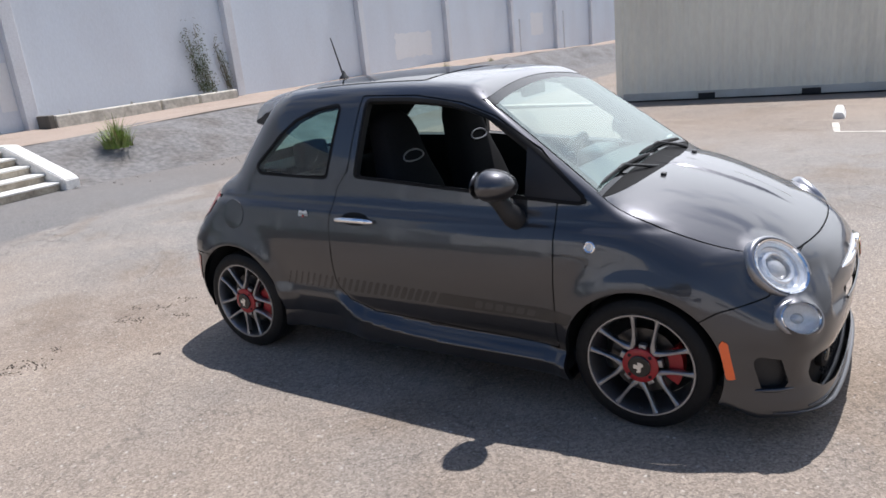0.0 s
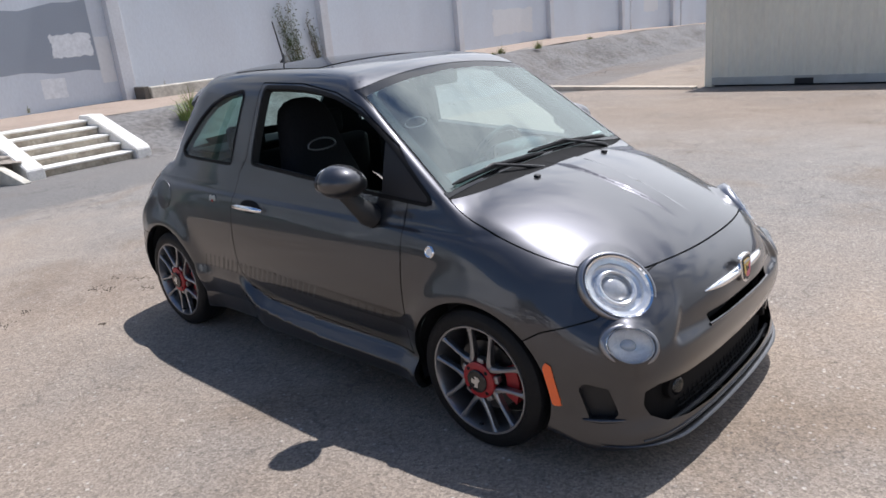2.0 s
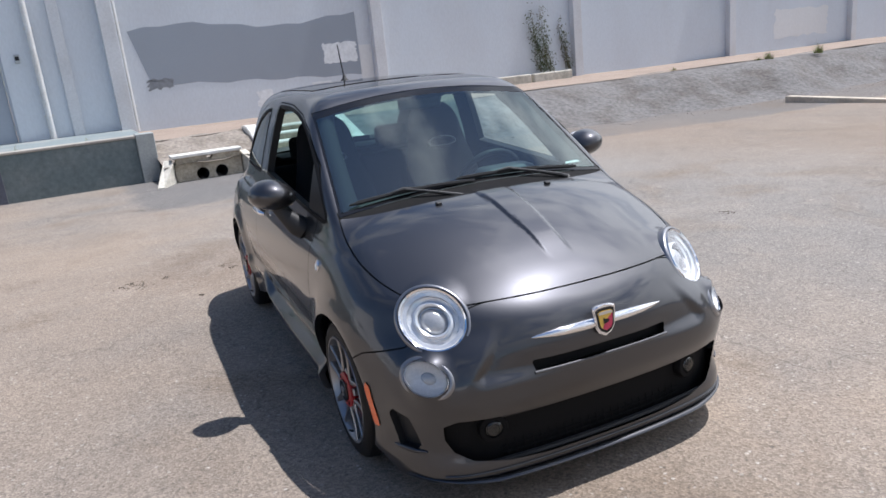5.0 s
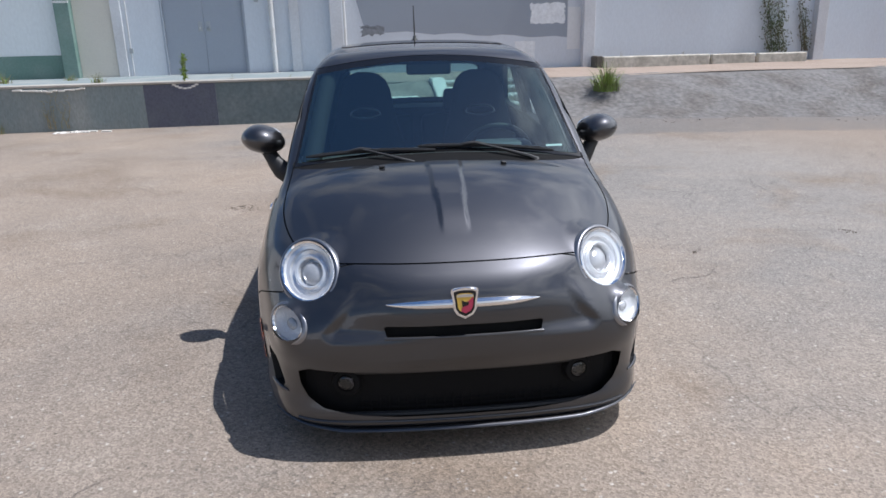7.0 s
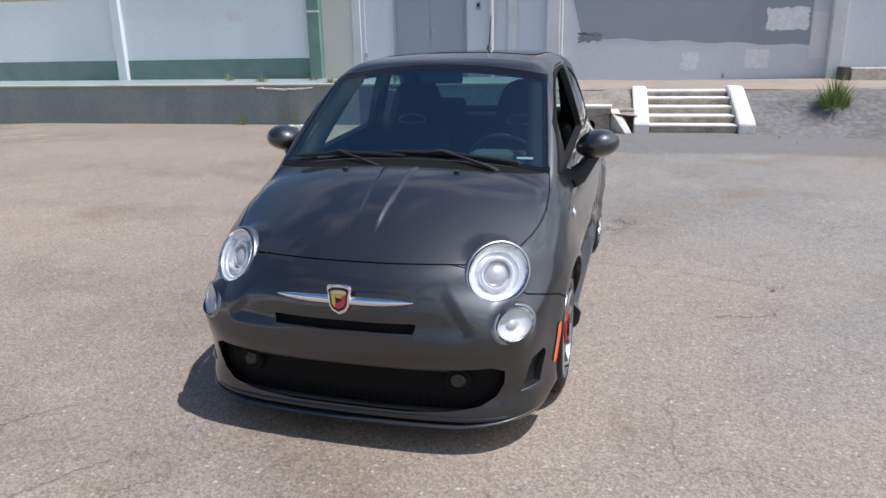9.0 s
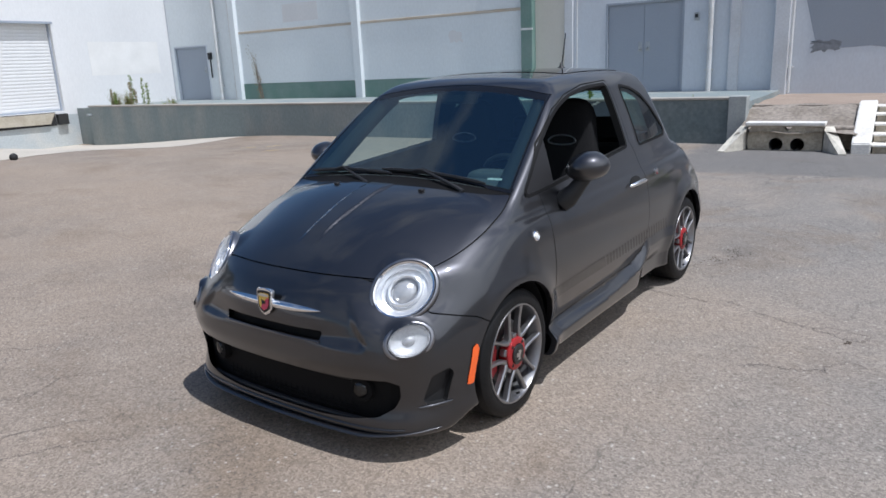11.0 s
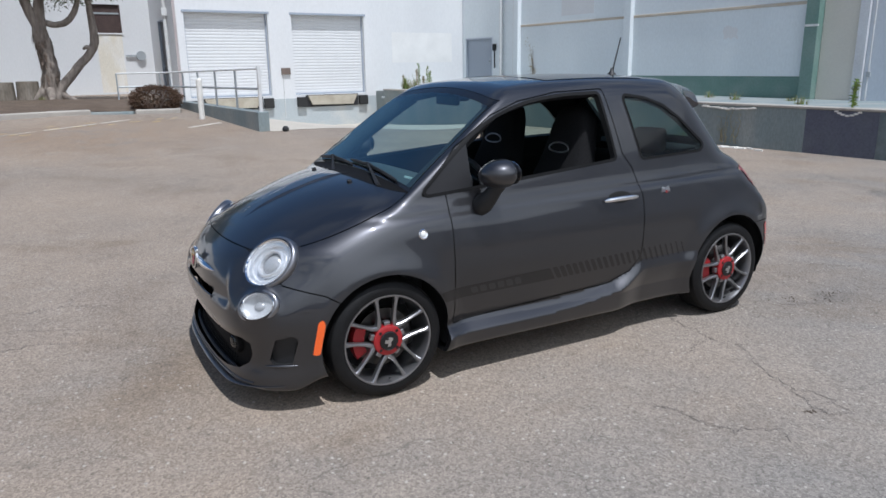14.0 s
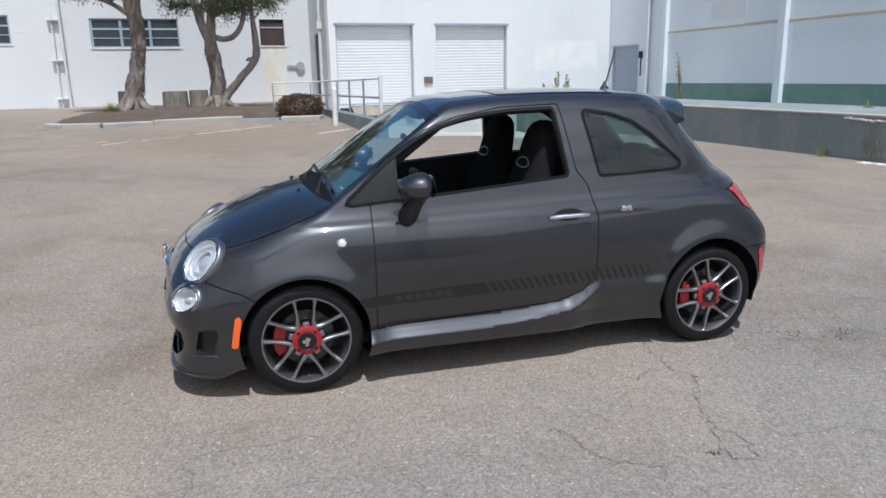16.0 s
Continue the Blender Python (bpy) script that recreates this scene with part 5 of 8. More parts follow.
blade_clump("weed", (-9.72, -6.5, float(ground_z(-9.7, -6.5))), 80, 0.22, 0.5, ((DRY, 0.6), (GRASS, 0.4)), "dry weed at the foot of the platform", "weed", 95, 0.4, 0.008)


def wall_vine(y, z0, z1, spread, count, mat, label, seed, leaf=0.06):
    """A climbing plant flat on the long wall."""
    r = random.Random(seed)
    vine = thing("wall_vine", label, "vine", pose(-14.0, y, z0))
    tall = z1 - z0
    lines = []
    for k in range(5):
        x, pts = 0.02, []
        yy = r.uniform(-0.2, 0.2) * spread
        for j in range(9):
            pts.append((0.02 + 0.01 * r.random(), yy, tall * j / 8 * (0.6 + 0.1 * k)))
            yy += r.gauss(-0.045, 0.05) * spread
        lines.append(pts)
    bm = bmesh.new()
    for pts in lines:
        sweep(bm, pts, [0.014 - 0.0012 * j for j in range(9)], 6)
    part("stems", bm, BARK, vine)
    verts, faces = [], []
    for _ in range(count):
        pts = r.choice(lines)
        p = Vector(r.choice(pts)) + Vector((0.03 + 0.10 * r.random() ** 2, r.gauss(0, 0.10) * spread, r.gauss(0, 0.12)))
        if p.z < 0:
            continue
        way = (any_way(r) + Vector((0.4, 0, -0.4))).normalized()
        leaf_quad(verts, faces, p, way, way.cross(Vector((1, 0.2, 0.1))).normalized(), leaf * (0.6 + 0.7 * r.random()), leaf * 0.6, 0.15)
    leaf_mesh("leaves", verts, faces, mat, vine)
    return vine


wall_vine(11.25, 0.78, 2.55, 0.9, 950, LEAF, "green ivy climbing the painted wall", 101)
wall_vine(12.05, 0.78, 2.15, 0.55, 420, LEAF, "thin sparse ivy stem on the painted wall", 103, 0.05)
wall_vine(-16.5, 0.66, 2.2, 0.5, 160, DRY, "dead dry creeper on the pale wall", 105, 0.045)

# cracks in the asphalt round the car
NEAR_CRACKS = [[(-0.75, 0.64), (-0.70, 0.89), (-0.65, 1.10), (-0.72, 1.24), (-0.57, 1.42), (-0.50, 1.56), (-0.44, 1.70), (-0.37, 1.82), (-0.33, 1.96), (-0.41, 2.02)], [(-0.43, 1.71), (-0.48, 1.85), (-0.41, 2.02)],
               [(0.26, 1.47), (0.19, 1.56), (0.19, 1.73), (0.12, 1.84), (-0.02, 1.92), (0.08, 2.12)], [(-0.40, 1.16), (-0.53, 1.10), (-0.65, 1.10)], [(-0.56, 2.5), (-0.53, 2.68), (-0.45, 3.1)]]
TAIL_CRACKS = [[(-1.52, 0.97), (-1.59, 1.03), (-1.70, 1.06), (-1.84, 1.09), (-2.03, 1.04), (-2.16, 1.19)], [(-2.17, 0.53), (-2.20, 0.60), (-2.14, 0.82)], [(-1.56, 0.58), (-1.70, 0.69)]]
NOSE_CRACKS = [[(2.81, -0.99), (2.70, -1.01), (2.56, -1.01), (2.38, -0.90), (2.21, -0.73)], [(2.64, -1.64), (2.46, -1.66), (2.33, -1.65), (2.15, -1.50), (1.98, -1.60), (1.75, -1.39)],
               [(2.33, -1.65), (2.29, -1.86), (2.10, -1.95), (1.89, -2.21)], [(2.69, -1.36), (2.52, -1.23), (2.26, -1.09), (2.10, -0.95)], [(2.02, -2.45), (1.82, -2.13), (1.51, -1.93)]]
FAR_CRACKS = [[(-0.65, 2.56), (-0.61, 3.00), (-0.44, 3.48)], [(-3.57, -2.62), (-2.76, -1.96), (-2.34, -1.39)]]
TAR = material("open_crack", (0.12, 0.106, 0.096), 0.95, grain=0.3, grain_scale=60)
for line in NEAR_CRACKS + TAIL_CRACKS + NOSE_CRACKS + FAR_CRACKS:
    r = random.Random(len(line))
    pts = []
    for a, b in zip(line, line[1:]):
        for t in np.arange(0, 1, 0.08):
            pts.append((a[0] + (b[0] - a[0]) * t + r.gauss(0, 0.012), a[1] + (b[1] - a[1]) * t + r.gauss(0, 0.012)))
    structure("crack", ribbon(pts, lambda t: 0.0014 + 0.0034 * abs(math.sin(t * 23)) * (1 - t * 0.5), 0.0025), TAR, "thin dark crack across the asphalt", "crack")

# dark crumbs broken out of the asphalt
SPOTS = ((-2.40, -1.36, 0.09), (-2.30, -1.32, 0.07), (-2.48, -1.40, 0.03), (-2.43, -1.14, 0.04), (-2.40, -0.65, 0.07), (-2.31, -0.60, 0.05), (-2.05, -0.47, 0.05), (-2.56, -0.45, 0.05), (-2.31, -0.21, 0.05), (-2.34, -0.38, 0.07),
         (-1.69, -0.98, 0.02), (-1.96, 1.04, 0.09), (-1.67, 0.97, 0.08), (-0.29, 1.90, 0.025), (-2.38, -1.47, 0.06), (-0.53, 3.27, 0.05))
crumb = random.Random(77)
verts, faces = [], []
for sx, sy, spread in SPOTS:
    for k in range(int(6 + spread * 300)):
        x, y, r = sx + crumb.gauss(0, spread * 0.8), sy + crumb.gauss(0, spread * 0.45), crumb.uniform(0.002, 0.009)
        n, turn = len(verts), crumb.uniform(0, 6.3)
        for rr, h in ((r, -0.002), (r * 0.6, r * 0.55)):
            verts += [(x + rr * crumb.uniform(0.7, 1.2) * math.cos(turn + j * 1.257), y + rr * crumb.uniform(0.7, 1.2) * math.sin(turn + j * 1.257), float(ground_z(x, y)) + h) for j in range(5)]
        faces += [(n + j, n + (j + 1) % 5, n + 5 + (j + 1) % 5, n + 5 + j) for j in range(5)] + [tuple(n + 5 + j for j in range(5))]
debris = bpy.data.meshes.new("debris")
debris.from_pydata(verts, [], faces)
debris.materials.append(material("dark_crumb", (0.075, 0.058, 0.045), 0.95, grain=0.3, grain_scale=60))
tagged(new("debris", debris), "dark crumbs of broken asphalt strewn on the yard", "debris", "", "stuff")
# pale flakes fallen from the chipped coping
flake = random.Random(78)
for k in range(16):
    y, x = -5.15 + flake.gauss(0, 0.32), -9.60 + abs(flake.gauss(0, 0.10))
    w, d, h = flake.uniform(0.03, 0.09), flake.uniform(0.02, 0.05), flake.uniform(0.01, 0.03)
    chunk = finish("concrete_chip", boxes(((-d, -w, -0.006), (d, w, h)), bevel=0.006), STEP_WHITE)
    chunk.matrix_world = pose(x, y, float(ground_z(x, y)), 0, 0, flake.uniform(0, 180))
    tagged(chunk, "pale broken concrete chip lying at the dock wall", "rubble", "chips below the dock")

# crumbled asphalt along the foot of the bank
crumb = random.Random(31)
verts, faces = [], []
for k in range(190):
    y = crumb.uniform(3.4, 24)
    x = -8.25 - 0.18 * math.sin(y * 0.7) - 0.1 * math.sin(y * 1.9) + crumb.gauss(0.1, 0.30)
    z = max(float(ground_z(x, y)), float(bank_z(x, y)) if x < -8.2 else -9.0)
    r = crumb.uniform(0.007, 0.026)
    n = len(verts)
    turn = crumb.uniform(0, 6.3)
    for j in range(5):
        a = turn + j * 1.257
        rr = r * crumb.uniform(0.7, 1.2)
        verts.append((x + rr * math.cos(a), y + rr * math.sin(a), z - 0.006))
    for j in range(5):
        a = turn + j * 1.257
        rr = r * crumb.uniform(0.35, 0.7)
        verts.append((x + rr * math.cos(a), y + rr * math.sin(a), z + r * crumb.uniform(0.4, 0.9)))
    faces += [(n + j, n + (j + 1) % 5, n + 5 + (j + 1) % 5, n + 5 + j) for j in range(5)] + [tuple(n + 5 + j for j in range(5))]
rubble = bpy.data.meshes.new("rubble")
rubble.from_pydata(verts, [], faces)
rubble.materials.append(material("crumbled_asphalt", (0.25, 0.22, 0.195), 0.95, grain=0.3, grain_scale=60, patch=0.7, patch_scale=3.0, tint=(0.12, 0.102, 0.088)))
tagged(new("rubble", rubble), "loose crumbled asphalt along the foot of the bank", "rubble", "", "stuff")

# ---- the car ----
PAINT = material("graphite_paint", (0.018, 0.0185, 0.022), 0.28, 0.97, grain=0.10, grain_scale=900, patch=0.12, patch_scale=2.0, coat=1.0, spec=0.3)
PAINT.node_tree.nodes["Principled BSDF"].inputs["Coat IOR"].default_value = 1.54
PAINT.node_tree.nodes["Principled BSDF"].inputs["Coat Roughness"].default_value = 0.03


def add_flake_lobe(m, colour, rough):
    """A second, broader lobe of metal flakes beside the tight one, under the same clear coat."""
    n, l = m.node_tree.nodes, m.node_tree.links
    tight = n["Principled BSDF"]
    broad, both = n.new("ShaderNodeBsdfPrincipled"), n.new("ShaderNodeMixShader")
    for key in ("Metallic", "Specular IOR Level", "Coat Weight", "Coat Roughness", "Coat IOR"):
        broad.inputs[key].default_value = tight.inputs[key].default_value
    broad.inputs["Roughness"].default_value = rough
    broad.inputs["Base Color"].default_value = (*colour, 1)
    l.new(tight.outputs["BSDF"], both.inputs[1])
    l.new(broad.outputs["BSDF"], both.inputs[2])
    l.new(both.outputs["Shader"], n["Material Output"].inputs["Surface"])


add_flake_lobe(PAINT, (0.092, 0.092, 0.099), 0.46)
BLACK_TRIM = material("black_plastic", (0.012, 0.012, 0.013), 0.55, grain=0.15, grain_scale=200)
GLOSS_BLACK = material("gloss_black", (0.008, 0.008, 0.009), 0.12)
ROOF_GLASS = material("roof_glass", (0.010, 0.010, 0.012), 0.02)
RUBBER = material("window_rubber", (0.006, 0.006, 0.0065), 0.7, spec=0.2)
SAIL_BLACK = material("sail_plastic", (0.019, 0.019, 0.021), 0.5, grain=0.1, grain_scale=200, spec=0.3)
SEAM = material("shut_gap", (0.004, 0.004, 0.004), 0.9)
LINING = material("dark_lining", (0.012, 0.012, 0.013), 0.85, grain=0.2, grain_scale=120)
CHROME = material("chrome", (0.86, 0.86, 0.87), 0.06, 1.0)
SATIN = material("satin_silver", (0.62, 0.62, 0.63), 0.28, 1.0)
# lighter than the body paint: the sun on the lamp lips is in this colour
LIP = material("sunlit_lip", (0.24, 0.24, 0.255), 0.34, 0.95, grain=0.06, grain_scale=200, coat=1.0)
ALLOY = material("grey_alloy", (0.31, 0.31, 0.32), 0.33, 0.9, grain=0.05, grain_scale=80)
TYRE = material("tyre_rubber", (0.006, 0.006, 0.0065), 0.6, grain=0.25, grain_scale=70, patch=0.5, patch_scale=9, tint=(0.012, 0.0115, 0.0115), bump=0.002, bump_scale=90, spec=0.25)
RED = material("red_enamel", (0.30, 0.013, 0.016), 0.4, grain=0.08, grain_scale=60)
DISC = material("brake_disc", (0.07, 0.068, 0.066), 0.35, 0.9, grain=0.1, grain_scale=90)
ORANGE = material("orange_lens", (0.85, 0.13, 0.02), 0.2, grain=0.05, grain_scale=200, coat=0.6)
RED_LENS = material("red_lens", (0.42, 0.012, 0.015), 0.15, coat=0.8, grain=0.05, grain_scale=150)
STRIPE = material("black_stripe_film", (0.026, 0.026, 0.028), 0.45, 0.9, grain=0.1, grain_scale=300, coat=1.0)
STRIPE_MARK = material("grey_stripe_mark", (0.045, 0.045, 0.048), 0.5, 0.9, grain=0.1, grain_scale=300, coat=1.0)
SCREEN_GLASS = glass_material("screen_glass", (0.58, 0.76, 0.74), rough=0.0, ior=2.4, film=(0.92, 1.0, 0.97))
SIDE_GLASS = glass_material("tinted_glass", (0.52, 0.70, 0.68))
GRILLE_BLACK = material("grille_black", (0.007, 0.007, 0.0075), 0.7, grain=0.2, grain_scale=200, spec=0.12)
BOWL = material("dull_reflector", (0.60, 0.60, 0.61), 0.4, 0.3, grain=0.15, grain_scale=120)
LAMP_GLASS = glass_material("lamp_glass", (0.93, 0.95, 0.96))
LAMP_SILVER = material("lamp_reflector", (0.80, 0.80, 0.81), 0.22, 0.6, grain=0.1, grain_scale=60)
LAMP_FROST = material("frosted_lens", (0.46, 0.46, 0.47), 0.2, 0.3, grain=0.12, grain_scale=120, bump=0.002, bump_scale=160)
SEAT = material("black_seat_cloth", (0.014, 0.014, 0.015), 1.0, grain=0.25, grain_scale=150, spec=0.1)
DASH = material("dark_dash", (0.095, 0.098, 0.10), 0.55, grain=0.15, grain_scale=150)
SHIELD_RED = material("badge_red", (0.42, 0.02, 0.07), 0.3, coat=0.6)
SHIELD_YELLOW = material("badge_yellow", (0.62, 0.40, 0.06), 0.3, coat=0.6)
WHITE_MARK = material("white_mark", (0.72, 0.72, 0.70), 0.4)

car = thing("car", "small dark grey metallic three-door hatchback with red brake calipers", "car", pose(0.008, 0.002, 0.0, 0, 0, -3.45))


def curve(x, xs, ys):
    """A smooth line through knots."""
    xs, ys = np.array(xs, float), np.array(ys, float)
    m = np.gradient(ys, xs)
    x = np.clip(x, xs[0], xs[-1])
    k = np.clip(np.searchsorted(xs, x) - 1, 0, len(xs) - 2)
    h = xs[k + 1] - xs[k]
    t = (x - xs[k]) / h
    return (2 * t**3 - 3 * t**2 + 1) * ys[k] + (t**3 - 2 * t**2 + t) * h * m[k] + (3 * t**2 - 2 * t**3) * ys[k + 1] + (t**3 - t**2) * h * m[k + 1]


def smax(a, b, k):
    h = np.maximum(k - np.abs(a - b), 0) / k
    return np.maximum(a, b) + h * h * k / 4


def smin(a, b, k):
    return -smax(-a, -b, k)


def inside_poly(x, z, pts, r=0.0):
    """The signed distance to a closed outline, below nought inside, rounded by r."""
    pts = np.array(pts, float)
    d = np.full(np.shape(x), 1e9)
    s = np.ones(np.shape(x))
    for (ax, az), (bx, bz) in zip(pts, np.roll(pts, 1, 0)):
        ex, ez, wx, wz = bx - ax, bz - az, x - ax, z - az
        t = np.clip((wx * ex + wz * ez) / (ex * ex + ez * ez), 0, 1)
        d = np.minimum(d, (wx - ex * t) ** 2 + (wz - ez * t) ** 2)
        c1, c2, c3 = z >= az, z < bz, ex * wz > ez * wx
        s = np.where((c1 & c2 & c3) | (~c1 & ~c2 & ~c3), -s, s)
    return s * np.sqrt(d) - r


AXLE, HUB_Z, ARCH_R = 1.15, 0.286, 0.322
ARCH_Z, REAR_Z = 0.288, 0.306


# lamp places: middle, radius and the way they face
def facing(yaw, pitch):
    return Vector((math.cos(radians(yaw)) * math.cos(radians(pitch)), math.sin(radians(yaw)) * math.cos(radians(pitch)), math.sin(radians(pitch))))


HEAD_C, HEAD_N, HEAD_R, HEAD_OVAL = Vector((1.617, 0.551, 0.674)), facing(31, 32.5), 0.118, (1.065, 0.885, 36)
TURN_C, TURN_N, TURN_R, TURN_OVAL = Vector((1.694, 0.621, 0.504)), facing(43, 22), 0.070, (1.16, 0.84, 16)

LAMP_SWELL = []


def skirt_line(x):
    return curve(x, [-1.0, -0.77, -0.50, -0.42, -0.34, -0.27, -0.19, 0.77, 1.0], [0.418, 0.418, 0.418, 0.410, 0.362, 0.326, 0.312, 0.268, 0.258])


def nose_x(y, z):
    """How far forward the nose reaches: rounded in plan, with corners that tuck back more towards the bonnet."""
    y = np.abs(y)
    xn = curve(z, [0.08, 0.13, 0.17, 0.24, 0.33, 0.40, 0.47, 0.52, 0.62, 0.70, 0.80], [1.810, 1.836, 1.836, 1.818, 1.828, 1.848, 1.851, 1.849, 1.842, 1.828, 1.785])
    return xn - 0.075 * (y / 0.735) ** 2.3 - (0.165 + 0.145 * smooth_step(0.42, 0.70, z)) * (y / 0.735) ** (8.5 - 6.0 * smooth_step(0.40, 0.66, z))


def nose_dip(y, z):
    """The shallow dished panel round the nose bar: sharp below and at its flaring sides, running out towards the bonnet."""
    edge = 0.375 + 0.125 * np.clip((0.665 - z) / 0.165, 0, 1)
    return 0.024 * smooth_step(edge + 0.012, edge - 0.045, y) * (0.30 + 0.70 * smooth_step(0.12, 0.40, y)) * smooth_step(0.462, 0.512, z) * smooth_step(0.69, 0.53, z)


def body_field(x, y, z):
    """The outside of the body shell: below nought inside."""
    y = np.abs(y)
    w = 0.790 - 0.060 * np.clip((x - 0.95) / 0.7, 0, 2) ** 2 - 0.035 * np.clip((-x - 0.75) / 0.9, 0, 2) ** 2
    lean = 0.030 * np.clip((z - 0.56) / 0.25, 0, 1.4) ** 2 + 0.42 * np.logaddexp(0, (z - 0.875) * 55) / 55 + 0.30 * np.clip(0.36 - z, 0, 1) ** 1.5 * smooth_step(1.55, 1.3, x)
    for ax, az in ((AXLE, ARCH_Z), (-AXLE, REAR_Z)):
        rr = np.hypot(x - ax, z - az)
        w = w + 0.024 * np.exp(-((np.maximum(rr - ARCH_R, 0)) / 0.075) ** 2)
    w = w - 0.50 * np.clip(0.62 - z, 0, 0.34) ** 2 * smooth_step(0.98, 0.78, x) * smooth_step(-0.98, -0.78, x)
    drop = z - skirt_line(x)
    ledge = 0.6 * np.clip(0.5 - drop / 0.058, 0, 1) + 0.4 * smooth_step(0.036, -0.036, drop)
    w = w + (0.022 + 0.046 * smooth_step(-0.48, -0.26, x)) * ledge * smooth_step(0.95, 0.80, x) * smooth_step(-0.95, -0.80, x)
    w = w - 0.010 * np.exp(-((z - 0.853 - 0.02 * (0.5 - x)) / 0.015) ** 2) * smooth_step(1.5, 1.0, x)
    side = y - (w - lean)
    zt = curve(x, [-1.80, -1.55, -1.35, -0.95, -0.3, 0.5, 1.0, 1.2, 1.4, 1.55, 1.70, 1.82, 2.0], [0.86, 0.95, 1.0, 1.05, 1.03, 0.985, 0.985, 0.95, 0.885, 0.82, 0.735, 0.64, 0.42])
    crown = (0.085 + 0.05 * smooth_step(1.0, 1.5, x)) * (y / 0.7) ** 2.4
    groove = -0.009 * smooth_step(0.009, -0.009, y - 0.047 - 0.050 * (1.6 - x)) * smooth_step(0.98, 1.16, x) * smooth_step(1.62, 1.46, x)
    top = (z - (zt - crown - groove)) * 0.9
    front = (x - (nose_x(y, z) - nose_dip(y, z))) * 0.93
    xr = curve(z, [0.15, 0.3, 0.45, 0.6, 0.75, 0.9, 1.0], [-1.58, -1.665, -1.70, -1.70, -1.655, -1.585, -1.52])
    rear = (xr + (0.15 + 0.16 * smooth_step(0.6, 0.9, z)) * (y / 0.75) ** 2.6 - x) * 0.93
    zb = 0.165 - 0.055 * smooth_step(1.45, 1.6, x) + 0.045 * smooth_step(-0.8, -1.5, x)
    low = smax(side, top, 0.11)
    low = smax(low, front, 0.07)
    low = smax(low, rear, 0.09)
    low = smax(low, zb - z, 0.03)
    for c, n, back, r, k in LAMP_SWELL:
        low = smin(low, np.sqrt((x - c.x + n.x * back) ** 2 + (y - c.y + n.y * back) ** 2 + (z - c.z + n.z * back) ** 2) - r, k)
    dz = z - 0.93
    wg = 0.712 - 0.22 * dz - 0.19 * dz * np.abs(dz) - 0.06 * np.clip((-x - 0.45) / 0.9, 0, 2) ** 2 - 0.016 * np.clip((x - 0.45) / 0.5, 0, 2) ** 2
    gside = (y - wg) * 0.96
    roof = z - (curve(x, [-1.6, -1.38, -1.1, -0.75, -0.15, 0.2, 0.45, 0.7], [1.30, 1.362, 1.418, 1.452, 1.462, 1.446, 1.415, 1.36]) - 0.032 * (y / 0.56) ** 2.4)
    screen = (x - (1.056 - 1.36 * dz - 0.10 * dz * dz - 0.054 * (y / 0.65) ** 2)) / 1.69
    hatch = (-1.168 - 0.94 * (1.33 - z) + 0.26 * (y / 0.6) ** 2.2 - x) / 1.40
    house = smax(gside, roof, 0.10)
    house = smax(house, screen, 0.035)
    house = smax(house, hatch, 0.10)
    house = smax(house, 0.84 - z, 0.02)
    return smin(low, house, 0.035)


def gradient(f, p, e=1e-4):
    g = np.stack([(f(p[:, 0] + e * (n == 0), p[:, 1] + e * (n == 1), p[:, 2] + e * (n == 2)) -
                   f(p[:, 0] - e * (n == 0), p[:, 1] - e * (n == 1), p[:, 2] - e * (n == 2))) / (2 * e) for n in range(3)], -1)
    return g


def seated(c, n, proud):
    """The place on the line through c along n where the plain skin lies, a little proud of it."""
    ss = np.linspace(0.12, -0.12, 961)
    p = np.array(c)[:, None] + np.array(n)[:, None] * ss
    k = int(np.argmax(body_field(*p) < 0))
    return Vector(c) + Vector(n) * (float(ss[k]) + proud)


